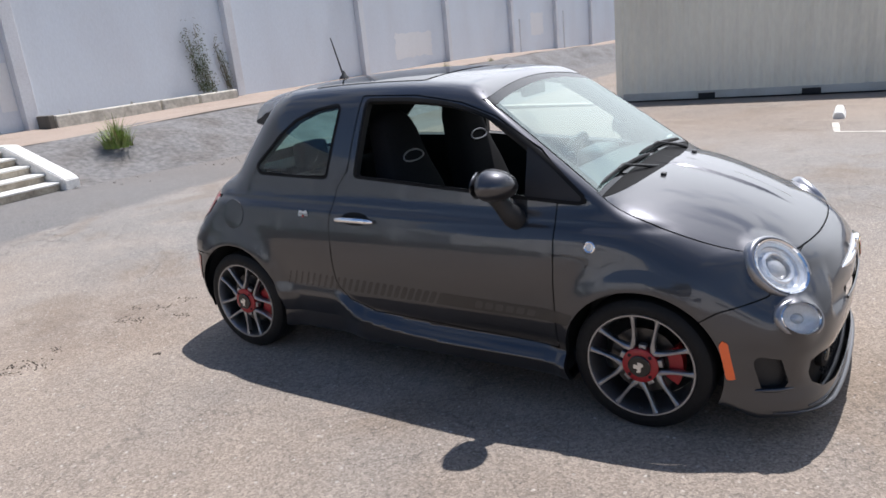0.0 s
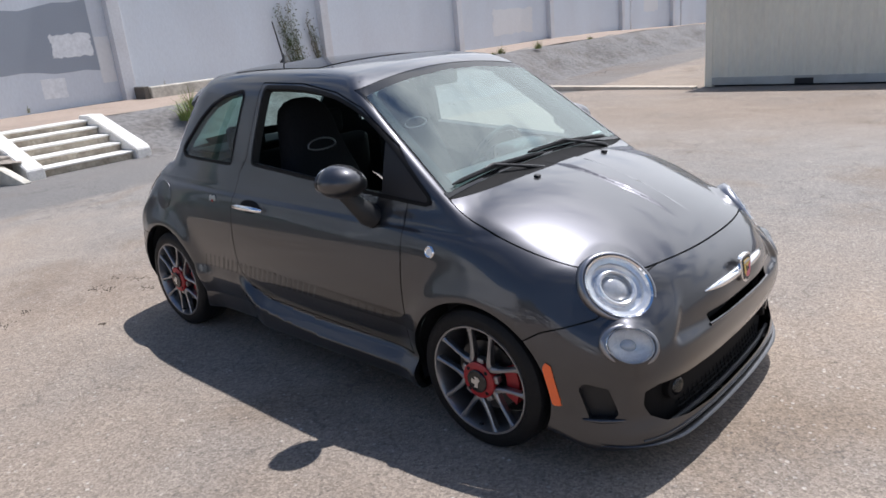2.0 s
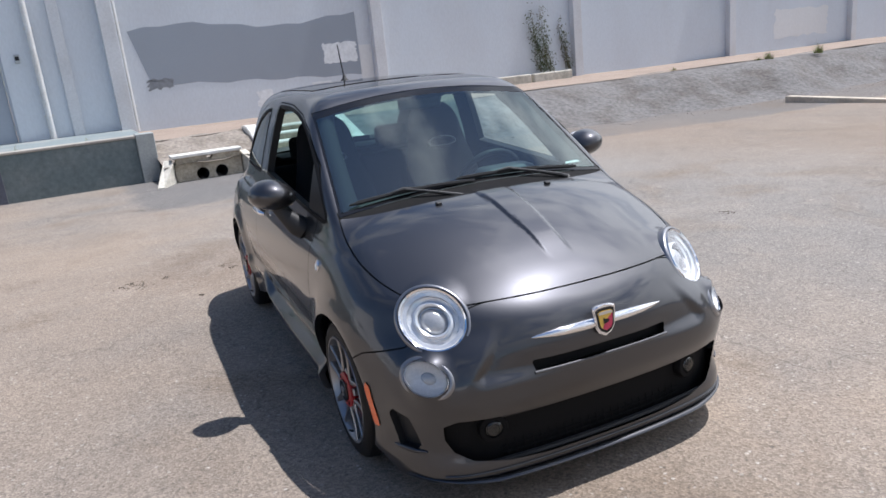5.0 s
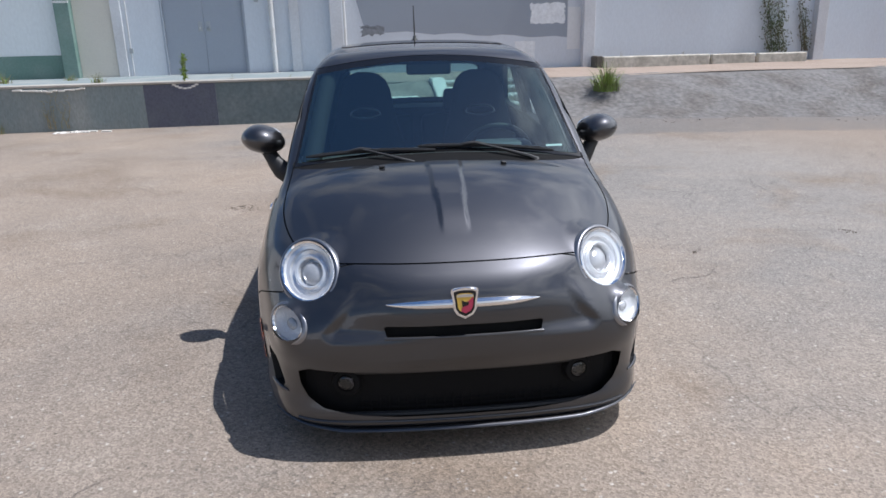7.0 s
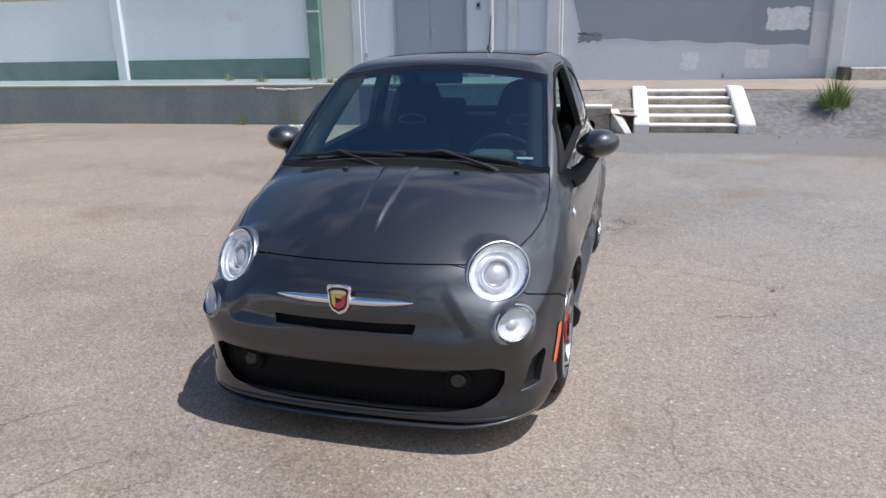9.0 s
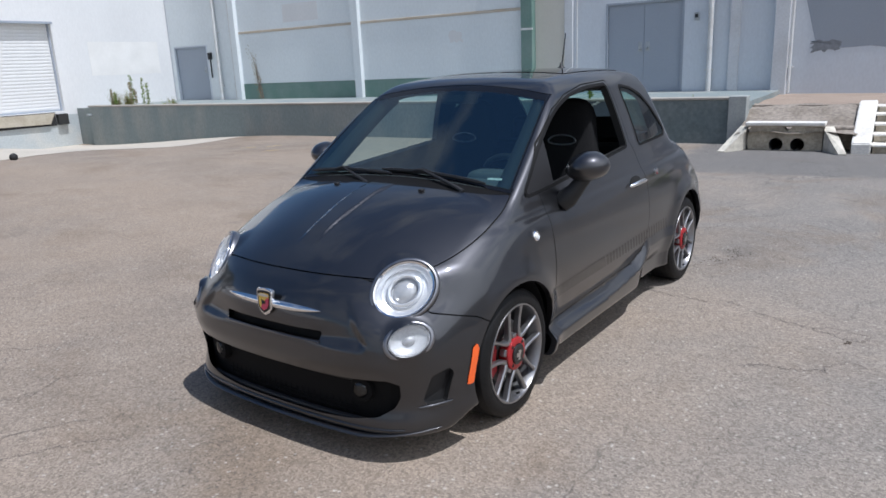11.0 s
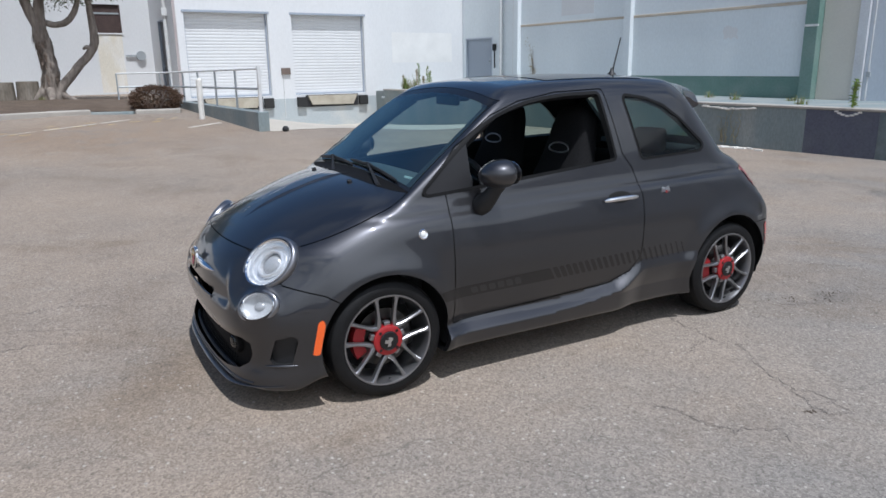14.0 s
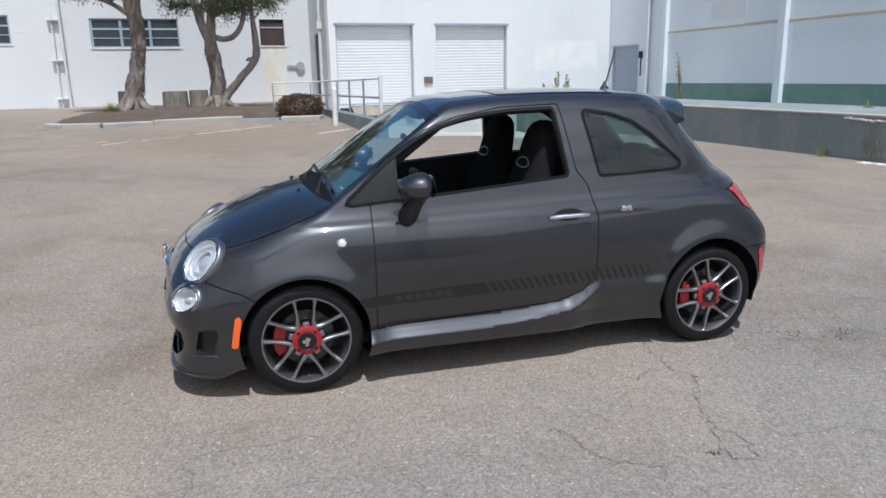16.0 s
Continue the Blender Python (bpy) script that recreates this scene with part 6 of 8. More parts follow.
def skin(f, lo, hi, step):
    """A fine net of quads, cut into triangles, drawn over the nought of a field, each point pulled onto it."""
    axes = [np.arange(lo[n], hi[n] + step, step) for n in range(3)]
    gx, gy, gz = np.meshgrid(*axes, indexing="ij")
    val = f(gx, gy, gz)
    inside = val < 0
    n0, n1, n2 = val.shape
    c = np.stack([inside[i:n0 - 1 + i, j:n1 - 1 + j, k:n2 - 1 + k] for i in (0, 1) for j in (0, 1) for k in (0, 1)])
    mixed_cell = c.any(0) & ~c.all(0)
    ids = np.full(mixed_cell.shape, -1)
    ids[mixed_cell] = np.arange(mixed_cell.sum())
    cells = np.argwhere(mixed_cell)
    verts = np.array(lo) + (cells + 0.5) * step
    for _ in range(6):
        g = gradient(f, verts)
        d = f(*verts.T)
        verts = verts - np.clip(d / np.maximum((g * g).sum(-1), 0.05), -0.5 * step, 0.5 * step)[:, None] * g
    quads = []
    for axis in range(3):
        a = [slice(1, n - 1) for n in val.shape]
        b = list(a)
        a[axis], b[axis] = slice(0, val.shape[axis] - 1), slice(1, val.shape[axis])
        one, two = inside[tuple(a)], inside[tuple(b)]
        cross = np.argwhere(one != two)
        flip = one[tuple(cross.T)]
        base = cross.copy()
        for other in range(3):
            if other != axis:
                base[:, other] += 1
        u, v = [(1, 2), (2, 0), (0, 1)][axis]
        q = []
        for du, dv in ((0, 0), (1, 0), (1, 1), (0, 1)):
            k = base.copy()
            k[:, u] -= 1 - du
            k[:, v] -= 1 - dv
            q.append(ids[tuple(k.T)])
        q = np.stack(q, -1)
        q[~flip] = q[~flip][:, ::-1]
        quads.append(q)
    quads = np.concatenate(quads)
    quads = quads[(quads >= 0).all(1)]
    tris = np.concatenate([quads[:, [0, 1, 2]], quads[:, [0, 2, 3]]])
    normals = gradient(f, verts)
    normals /= np.linalg.norm(normals, axis=1, keepdims=True)
    return verts, normals, tris


def cut(mesh, value):
    """Splits a mesh along the nought of a value given at its points: the part below nought and the rest."""
    verts, normals, tris = mesh
    s = value < 0
    inner_t, outer_t = tris[s[tris].all(1)], tris[~s[tris].any(1)]
    cross = tris[s[tris].any(1) & ~s[tris].all(1)]
    if not len(cross):
        return (verts, normals, inner_t), (verts, normals, outer_t)
    lone_in = s[cross].sum(1) == 1
    lone = np.where(lone_in[:, None], s[cross], ~s[cross])
    at = lone.argmax(1)
    r = np.arange(len(cross))
    a, b, c = cross[r, at], cross[r, (at + 1) % 3], cross[r, (at + 2) % 3]

    def between(p, q):
        t = (value[p] / (value[p] - value[q]))[:, None]
        return verts[p] + (verts[q] - verts[p]) * t, normals[p] + (normals[q] - normals[p]) * t
    pb, nb = between(a, b)
    pc, nc = between(a, c)
    n = len(verts)
    ib, ic = n + r, n + len(cross) + r
    v2 = np.concatenate([verts, pb, pc])
    m2 = np.concatenate([normals, nb, nc])
    m2 /= np.linalg.norm(m2, axis=1, keepdims=True)
    tip = np.stack([a, ib, ic], -1)
    rest = np.concatenate([np.stack([ib, b, c], -1), np.stack([ib, c, ic], -1)])
    two = np.r_[lone_in, lone_in]
    return (v2, m2, np.concatenate([inner_t, tip[lone_in], rest[~two]])), (v2, m2, np.concatenate([outer_t, tip[~lone_in], rest[two]]))


def tidy(mesh):
    """Drops unused points and joins those that coincide."""
    v, n, t = mesh
    used, inv = np.unique(t, return_inverse=True)
    v, n, t = v[used], n[used], inv.reshape(-1, 3)
    _, first, inv = np.unique(np.round(v * 2e4).astype(np.int64), axis=0, return_index=True, return_inverse=True)
    t = inv.reshape(-1)[t]
    t = t[(t[:, 0] != t[:, 1]) & (t[:, 1] != t[:, 2]) & (t[:, 0] != t[:, 2])]
    return v[first], n[first], t


def mirrored(mesh):
    v, n, t = mesh
    f = np.array([1, -1, 1])
    return v * f, n * f, t[:, ::-1]


def joined(*meshes):
    vs, ns, ts, k = [], [], [], 0
    for v, n, t in meshes:
        vs.append(v), ns.append(n), ts.append(t + k)
        k += len(v)
    return tidy((np.concatenate(vs), np.concatenate(ns), np.concatenate(ts)))


def shifted(mesh, d):
    v, n, t = mesh
    return v + n * d, n, t


def rims(mesh, depth, keep=None, slant=None):
    """Walls that run inwards from the free edges of a mesh."""
    v, n, t = tidy(mesh)
    e = np.concatenate([t[:, [0, 1]], t[:, [1, 2]], t[:, [2, 0]]])
    key = np.sort(e, 1)
    _, inv, count = np.unique(key, axis=0, return_inverse=True, return_counts=True)
    free = e[count[inv.reshape(-1)] == 1]
    if keep is not None:
        ok = keep(v)
        free = free[ok[free].all(1)]
    pts, idx = np.unique(free, return_inverse=True)
    idx = idx.reshape(-1, 2)
    way = n[pts] if slant is None else slant(v[pts], n[pts])
    vv = np.concatenate([v[pts], v[pts] - way * depth])
    k = len(pts)
    tt = np.concatenate([np.stack([idx[:, 1], idx[:, 0], idx[:, 0] + k], -1), np.stack([idx[:, 1], idx[:, 0] + k, idx[:, 1] + k], -1)])
    return vv, None, tt


def panel(name, mesh, mat, parent, label=""):
    """One part from arrays of points, normals and triangles."""
    v, n, t = tidy(mesh) if mesh[1] is not None else mesh
    data = bpy.data.meshes.new(name)
    data.from_pydata(v.tolist(), [], t.tolist())
    data.materials.append(mat)
    if n is not None:
        data.polygons.foreach_set("use_smooth", np.ones(len(t), bool))
        data.normals_split_custom_set_from_vertices(n.tolist())
    data.update()
    ob = new(name, data)
    ob.parent = parent
    if label:
        ob["label"] = label
    return ob


def pieces(mesh):
    """A mesh split into its connected pieces."""
    v, n, t = tidy(mesh) if mesh[1] is not None else mesh
    root = np.arange(len(v))
    for _ in range(400):
        low = root[t].min(1)
        new_root = root.copy()
        for k in range(3):
            np.minimum.at(new_root, t[:, k], low)
        new_root = new_root[new_root]
        if (new_root == root).all():
            break
        root = new_root
    return [(v, n, t[root[t[:, 0]] == r]) for r in np.unique(root[t[:, 0]])]


def loose(v, t):
    """The same without normals: unused points dropped."""
    used, inv = np.unique(t, return_inverse=True)
    return v[used], None, inv.reshape(-1, 3)


def both_sides(name, mesh, mat, parent, label=""):
    return [panel(name, mesh, mat, parent, label), panel(name, mirrored(mesh), mat, parent, label)]


TURN_C = seated(TURN_C, TURN_N, 0.0)
HEAD_C = seated(HEAD_C, HEAD_N, 0.002)
LAMP_SWELL += [(HEAD_C, HEAD_N, 0.160, 0.176, 0.03), (TURN_C, TURN_N, 0.055, 0.0935, 0.03)]
half = skin(body_field, (-1.85, -0.04, 0.06), (2.02, 0.94, 1.52), 0.0122)
half = cut(half, -half[0][:, 1])[0]
half[0][:, 1] = np.maximum(half[0][:, 1], 0)

def round_field(v, c, n, r, oval):
    """Inside a tilted oval seen along n: below nought."""
    d, n = v - np.array(c), np.array(n)
    along = d @ n
    side = np.cross((0, 0, 1), n)
    side /= np.linalg.norm(side)
    up = np.cross(n, side)
    wide, high, turn = oval
    ca, sa = math.cos(radians(turn)), math.sin(radians(turn))
    p, q = d @ (side * ca + up * sa) / wide, d @ (up * ca - side * sa) / high
    return np.where(np.abs(along) < 0.25, np.hypot(p, q) - r, 1.0)


DOOR_WIN = [(float(x), float(curve(np.array(x), [-0.22, 0.05, 0.30, 0.48, 0.70, 0.885], [1.352, 1.343, 1.305, 1.243, 1.105, 0.948]))) for x in np.linspace(0.885, -0.22, 26)] + [(-0.265, 1.033), (0.20, 0.998)]
SAIL_X = 0.645
QUARTER = [(-0.43, 1.328), (-0.56, 1.308), (-0.69, 1.264), (-0.80, 1.19), (-0.90, 1.10), (-0.96, 1.052), (-0.945, 1.042), (-0.49, 1.030)]
DOOR = [(0.785, 0.304), (0.785, 0.945), (0.91, 0.938), (0.70, 1.135), (0.48, 1.275), (0.30, 1.335), (0.05, 1.373), (-0.262, 1.382), (-0.325, 1.04), (-0.385, 0.96), (-0.425, 0.80), (-0.41, 0.47), (-0.345, 0.398), (-0.2, 0.346)]
GAP = 0.0028


def take(mesh, f):
    """Cuts out the piece where f is below nought, with an open joint round it."""
    value = f(mesh[0])
    piece, rest = cut(mesh, value + GAP)
    seam, rest = cut(rest, f(rest[0]) - GAP)
    SEAMS.append(shifted(seam, -0.006))
    return piece, rest


SEAMS = []
rest = half
# wheel openings
for ax, az in ((AXLE, ARCH_Z), (-AXLE, REAR_Z)):
    rest = cut(rest, np.hypot(rest[0][:, 0] - ax, rest[0][:, 2] - az) - ARCH_R)[1]
# windows
side_on = lambda v: np.where(v[:, 1] > 0.42, 0.0, 1.0)
door_open, rest = cut(rest, np.maximum(inside_poly(rest[0][:, 0], rest[0][:, 2], DOOR_WIN, 0.012), side_on(rest[0]) - 0.5))
sail, door_open = cut(door_open, SAIL_X - door_open[0][:, 0])
quarter, rest = cut(rest, np.maximum(inside_poly(rest[0][:, 0], rest[0][:, 2], QUARTER, 0.018), side_on(rest[0]) - 0.5))


def screen_shape(v, grow=0.0):
    y, z = v[:, 1], v[:, 2]
    return np.maximum.reduce([y - curve(z, [0.90, 1.0, 1.2, 1.40], [0.656, 0.633, 0.590, 0.545]) - grow, z - (1.392 - 0.05 * (y / 0.55) ** 2) - grow,
                              (1.012 - 0.046 * (y / 0.65) ** 2) - z - grow, 0.25 - v[:, 0]])


screen, rest = cut(rest, screen_shape(rest[0]))
band, rest = cut(rest, screen_shape(rest[0], 0.012))
rear_glass, rest = cut(rest, np.maximum.reduce([rest[0][:, 1] - 0.47, rest[0][:, 2] - 1.315, 1.03 - rest[0][:, 2], rest[0][:, 0] + 1.05]))
# lamps
rest = cut(rest, round_field(rest[0], HEAD_C, HEAD_N, HEAD_R, HEAD_OVAL))[1]
rest = cut(rest, round_field(rest[0], TURN_C, TURN_N, TURN_R, TURN_OVAL))[1]
tail, rest = take(rest, lambda v: np.maximum(inside_poly(v[:, 1], v[:, 2], [(0.56, 0.74), (0.55, 0.87), (0.60, 0.895), (0.68, 0.875), (0.712, 0.79), (0.67, 0.73)], 0.012), v[:, 0] + 1.2))
# door, bonnet and bumpers
door_panel, rest = take(rest, lambda v: np.maximum(inside_poly(v[:, 0], v[:, 2], DOOR, 0.008), 0.4 - v[:, 1]))


def bonnet_shape(v):
    x, y, z = v.T
    side_edge = y - curve(x, [0.95, 1.1, 1.3, 1.5, 1.65, 1.8], [0.655, 0.675, 0.672, 0.61, 0.52, 0.40])
    return np.maximum.reduce([side_edge, 1.075 - 0.10 * (y / 0.65) ** 2 - x, x - (1.722 - 0.13 * (y / 0.6) ** 2.4), 0.62 - z, z - 1.02])


bonnet, rest = take(rest, bonnet_shape)
front_bumper, rest = take(rest, lambda v: np.maximum(inside_poly(v[:, 0], v[:, 2], [(1.36, 0.50), (1.44, 0.548), (1.60, 0.595), (1.68, 0.72), (1.72, 0.80), (2.1, 0.80), (2.1, 0.0), (1.36, 0.0)]), v[:, 2] - 0.80))
rear_bumper, rest = take(rest, lambda v: np.maximum(v[:, 0] + 1.36 - 0.25 * np.clip(v[:, 2] - 0.35, -1, 1), v[:, 2] - 0.56))
hatch_panel, rest = take(rest, lambda v: np.maximum.reduce([v[:, 1] - 0.56, v[:, 0] + 1.13, 0.60 - v[:, 2]]))
skirt, rest = cut(rest, np.maximum.reduce([rest[0][:, 2] - skirt_line(rest[0][:, 0]) - 0.002, np.abs(rest[0][:, 0] - 0.03) - 0.95, 0.5 - rest[0][:, 1]]))
sun_roof, rest = take(rest, lambda v: np.maximum(inside_poly(v[:, 0], v[:, 1], [(0.0, -0.5), (0.0, 0.42), (-0.62, 0.45), (-0.62, -0.5)], 0.03), 1.2 - v[:, 2]))
cowl, rest = cut(rest, np.maximum.reduce([rest[0][:, 1] - 0.66, 0.6 - rest[0][:, 0], 0.90 - rest[0][:, 2], rest[0][:, 0] - 1.12, rest[0][:, 2] - 1.018 + 0.046 * (rest[0][:, 1] / 0.65) ** 2]))
# openings in the nose
mouth = lambda v: np.maximum(inside_poly(v[:, 1], v[:, 2], [(-0.62, 0.338), (0.0, 0.338), (0.25, 0.339), (0.42, 0.344), (0.565, 0.352), (0.602, 0.335), (0.598, 0.285), (0.575, 0.24), (0.52, 0.205), (0.40, 0.183), (0.25, 0.173), (-0.62, 0.171)], 0.006), 1.5 - v[:, 0])
front_bumper = cut(front_bumper, mouth(front_bumper[0]))[1]
slot = lambda v: np.maximum(inside_poly(v[:, 1], v[:, 2], [(-0.4, 0.486), (0.275, 0.486), (0.284, 0.522), (-0.4, 0.522)], 0.003), 1.6 - v[:, 0])
front_bumper = cut(front_bumper, slot(front_bumper[0]))[1]
vent = lambda v: np.maximum(inside_poly(v[:, 0], v[:, 2], [(1.603, 0.246), (1.574, 0.352), (1.590, 0.370), (1.652, 0.356), (1.674, 0.264), (1.664, 0.248)], 0.008), 0.58 - v[:, 1])
vent_hole, front_bumper = cut(front_bumper, vent(front_bumper[0]))
marker_shape = lambda v: np.maximum(inside_poly(v[:, 0], v[:, 2], [(1.482, 0.285), (1.455, 0.425), (1.464, 0.440), (1.478, 0.43), (1.506, 0.285)], 0.004), 0.6 - v[:, 1])
marker, front_bumper = cut(front_bumper, marker_shape(front_bumper[0]))
rear_marker, rear_bumper = cut(rear_bumper, np.maximum(inside_poly(rear_bumper[0][:, 0], rear_bumper[0][:, 2], [(-1.475, 0.40), (-1.465, 0.53), (-1.49, 0.54), (-1.51, 0.40)], 0.006), 0.5 - rear_bumper[0][:, 1]))

shell = panel("body_shell", joined(rest, mirrored(rest)), PAINT, car, "dark grey metallic painted body")
panel("shut_line", joined(*[s for m in SEAMS for s in (m, mirrored(m))]), SEAM, shell)
panel("bonnet", joined(bonnet, mirrored(bonnet)), PAINT, car, "dark grey metallic bonnet with two creases")
bumper = panel("front_bumper", joined(front_bumper, mirrored(front_bumper)), PAINT, car)
panel("rear_bumper", joined(rear_bumper, mirrored(rear_bumper)), PAINT, car)
panel("tailgate", joined(hatch_panel, mirrored(hatch_panel)), PAINT, car)
panel("sunroof", joined(shifted(sun_roof, 0.003), shifted(mirrored(sun_roof), 0.003)), ROOF_GLASS, car, "dark glass roof panel")
panel("cowl", joined(shifted(cowl, -0.004), shifted(mirrored(cowl), -0.004)), GRILLE_BLACK, car, "black plastic windscreen cowl")
top_band, screen = cut(screen, 1.375 - 0.05 * (screen[0][:, 1] / 0.55) ** 2 - screen[0][:, 2])
panel("shade_band", joined(top_band, mirrored(top_band)), GLOSS_BLACK, car, "black printed band along the screen's top")
panel("windscreen", joined(screen, mirrored(screen)), SCREEN_GLASS, car, "clear laminated windscreen")
panel("windscreen_seal", joined(shifted(band, -0.002), shifted(mirrored(band), -0.002)), GLOSS_BLACK, car)
panel("rear_window", joined(rear_glass, mirrored(rear_glass)), SIDE_GLASS, car)
both_sides("quarter_window", shifted(quarter, -0.004), SIDE_GLASS, car, "dark tinted rear quarter window")
both_sides("sail_panel", shifted(sail, -0.004), SAIL_BLACK, car, "black triangle behind the mirror")
both_sides("side_skirt", skirt, PAINT, car)
both_sides("tail_lamp", shifted(tail, 0.004), RED_LENS, car, "red tail lamp")
marker = max(pieces(marker), key=lambda m: len(m[2]))
both_sides("side_marker", shifted(marker, 0.004), ORANGE, car, "orange side marker lens")
both_sides("rear_marker", shifted(rear_marker, 0.004), RED_LENS, car, "red rear marker lens")
both_sides("side_vent", shifted(vent_hole, -0.03), BLACK_TRIM, bumper, "black mesh side vent")
def surface_point(x=None, y=None, z=None, side=1):
    """Where the body's skin lies for two given coordinates: the third is found, coming from outside."""
    if y is None:
        line = lambda s: (x, s, z)
        ss = np.linspace(1.0, 0.0, 2001)
    elif x is None:
        line = lambda s: (s, y, z)
        ss = np.linspace(2.1, 0.0, 4001) if side > 0 else np.linspace(-1.9, 0.0, 4001)
    else:
        line = lambda s: (x, y, s)
        ss = np.linspace(1.6, 0.2, 2801)
    p = [np.broadcast_to(np.asarray(c, float), ss.shape) for c in line(ss)]
    f = body_field(*p)
    k = int(np.argmax(f < 0))
    q = np.array([[c[k] for c in p]])
    n = gradient(body_field, q)[0]
    n /= np.linalg.norm(n)
    if side < 0 and y is None:
        q[0, 1] *= -1
        n[1] *= -1
    return Vector(q[0]), Vector(n)


for sd in (1, -1):
    line = [surface_point(x=float(x), z=0.236, side=sd)[0] + Vector((0, sd * 0.003, 0)) for x in np.linspace(1.575, 1.70, 9)]
    part("vent_fin", sweep(bmesh.new(), line, [0.003, 0.006, 0.008, 0.009, 0.009, 0.009, 0.008, 0.006, 0.003], 8), PAINT, bumper, "", 60)
vent_rim = rims(vent_hole, 0.032)
for m in (vent_rim, (vent_rim[0] * np.array([1, -1, 1]), None, vent_rim[2][:, ::-1])):
    panel("vent_rim", m, BLACK_TRIM, bumper)


def frame_strip(outline, r, inner, outer, mesh):
    """The rubber band round a window."""
    a = cut(mesh, np.maximum(inside_poly(mesh[0][:, 0], mesh[0][:, 2], outline, r + outer), side_on(mesh[0]) - 0.5))[0]
    return cut(a, inside_poly(a[0][:, 0], a[0][:, 2], outline, r + inner))[1]


for outline, r, name in ((DOOR_WIN, 0.012, "window_seal"), (QUARTER, 0.018, "quarter_seal")):
    strip = frame_strip(outline, r, -0.001, 0.015, half)
    both_sides(name, shifted(strip, 0.0015), RUBBER, car, "black window seal")
doors = both_sides("door", door_panel, PAINT, car, "dark grey metallic door with its window wound down")

# inner lining, so that the cabin reads as a dark room with thickness in its openings
lining = half
lining = cut(lining, 0.30 - lining[0][:, 2])[0]
lining = cut(lining, np.maximum(inside_poly(lining[0][:, 0], lining[0][:, 2], DOOR_WIN, 0.012), side_on(lining[0]) - 0.5))[1]
lining = cut(lining, np.maximum(inside_poly(lining[0][:, 0], lining[0][:, 2], QUARTER, 0.018), side_on(lining[0]) - 0.5))[1]
lining = cut(lining, screen_shape(lining[0]))[1]
lining = cut(lining, np.maximum.reduce([lining[0][:, 1] - 0.47, lining[0][:, 2] - 1.315, 1.03 - lining[0][:, 2], lining[0][:, 0] + 1.05]))[1]
lining = cut(lining, np.maximum(lining[0][:, 0] - 0.95, -1.62 - lining[0][:, 0]))[0]
for ax, az in ((AXLE, ARCH_Z), (-AXLE, REAR_Z)):
    lining = cut(lining, np.hypot(lining[0][:, 0] - ax, lining[0][:, 2] - az) - ARCH_R - 0.045)[1]
inner = tidy(shifted(lining, -0.035))
panel("cabin_lining", joined(inner, mirrored(inner)), LINING, car, "black cabin lining")
hole_rim = rims(lining, 0.036, lambda v: (v[:, 2] > 0.93) & (v[:, 0] < 0.90) & (v[:, 1] > 0.3))
for m in pieces(hole_rim):
    if len(m[2]) > 20:
        panel("opening_rim", loose(m[0], m[2]), BLACK_TRIM, car)
        panel("opening_rim", loose(m[0] * np.array([1, -1, 1]), m[2][:, ::-1]), BLACK_TRIM, car)
arch_rim = rims(tuple(joined(rest, front_bumper, rear_bumper, skirt)), 0.03, lambda v: (np.minimum(np.hypot(v[:, 0] - AXLE, v[:, 2] - ARCH_Z), np.hypot(v[:, 0] + AXLE, v[:, 2] - REAR_Z)) < ARCH_R + 0.003) & (v[:, 1] > 0.4),
                lambda v, n: np.tile([0.0, 1.0, 0.0], (len(v), 1)))
for m in pieces(arch_rim):
    if len(m[2]) > 6:
        panel("arch_lip", loose(m[0], m[2]), PAINT, shell)
        panel("arch_lip", loose(m[0] * np.array([1, -1, 1]), m[2][:, ::-1]), PAINT, shell)
for s in (1, -1):
    for ax, az in ((AXLE, ARCH_Z), (-AXLE, REAR_Z)):
        bm = bmesh.new()
        rings = []
        for yy, rr in ((0.765, ARCH_R + 0.004), (0.74, ARCH_R + 0.02), (0.48, ARCH_R + 0.02)):
            rings.append([bm.verts.new((ax + rr * math.cos(a), s * yy, az + rr * math.sin(a))) for a in np.linspace(-0.30, math.pi + 0.30, 40)])
        for a, b in zip(rings[1:], rings[2:]):
            for k in range(39):
                bm.faces.new((a[k], a[k + 1], b[k + 1], b[k]))
        bm.faces.new(rings[-1])
        for v in rings[0]:
            bm.verts.remove(v)
        part("wheel_housing", bm, LINING, car)
part("floor_pan", boxes(((-1.55, -0.66, 0.19), (1.6, 0.66, 0.25)), bevel=0.01), LINING, car)

# side stripe film: a solid band that breaks into slanting bars towards the tail
def stripe_low(x):
    return 0.425 + (0.90 - x) * 0.010


def stripe_high(x):
    return 0.478 + (0.90 - x) * 0.028


def stripe_piece(x0, x1, slant=0.02, lo=0.0, hi=0.0):
    pts = [(x0 - slant, stripe_low(x0) + lo), (x1 - slant, stripe_low(x1) + lo), (x1 + slant, stripe_high(x1) - hi), (x0 + slant, stripe_high(x0) - hi)]
    near_it = half
    sel = (near_it[0][:, 1] > 0.6) & (np.abs(near_it[0][:, 2] - 0.48) < 0.12) & (near_it[0][:, 0] > x0 - 0.1) & (near_it[0][:, 0] < x1 + 0.1)
    small = (near_it[0], near_it[1], near_it[2][sel[near_it[2]].all(1)])
    small = tidy(small)
    return cut(small, np.maximum(inside_poly(small[0][:, 0], small[0][:, 2], pts), ARCH_R + 0.006 - np.minimum(np.hypot(small[0][:, 0] - AXLE, small[0][:, 2] - ARCH_Z), np.hypot(small[0][:, 0] + AXLE, small[0][:, 2] - REAR_Z))))[0]


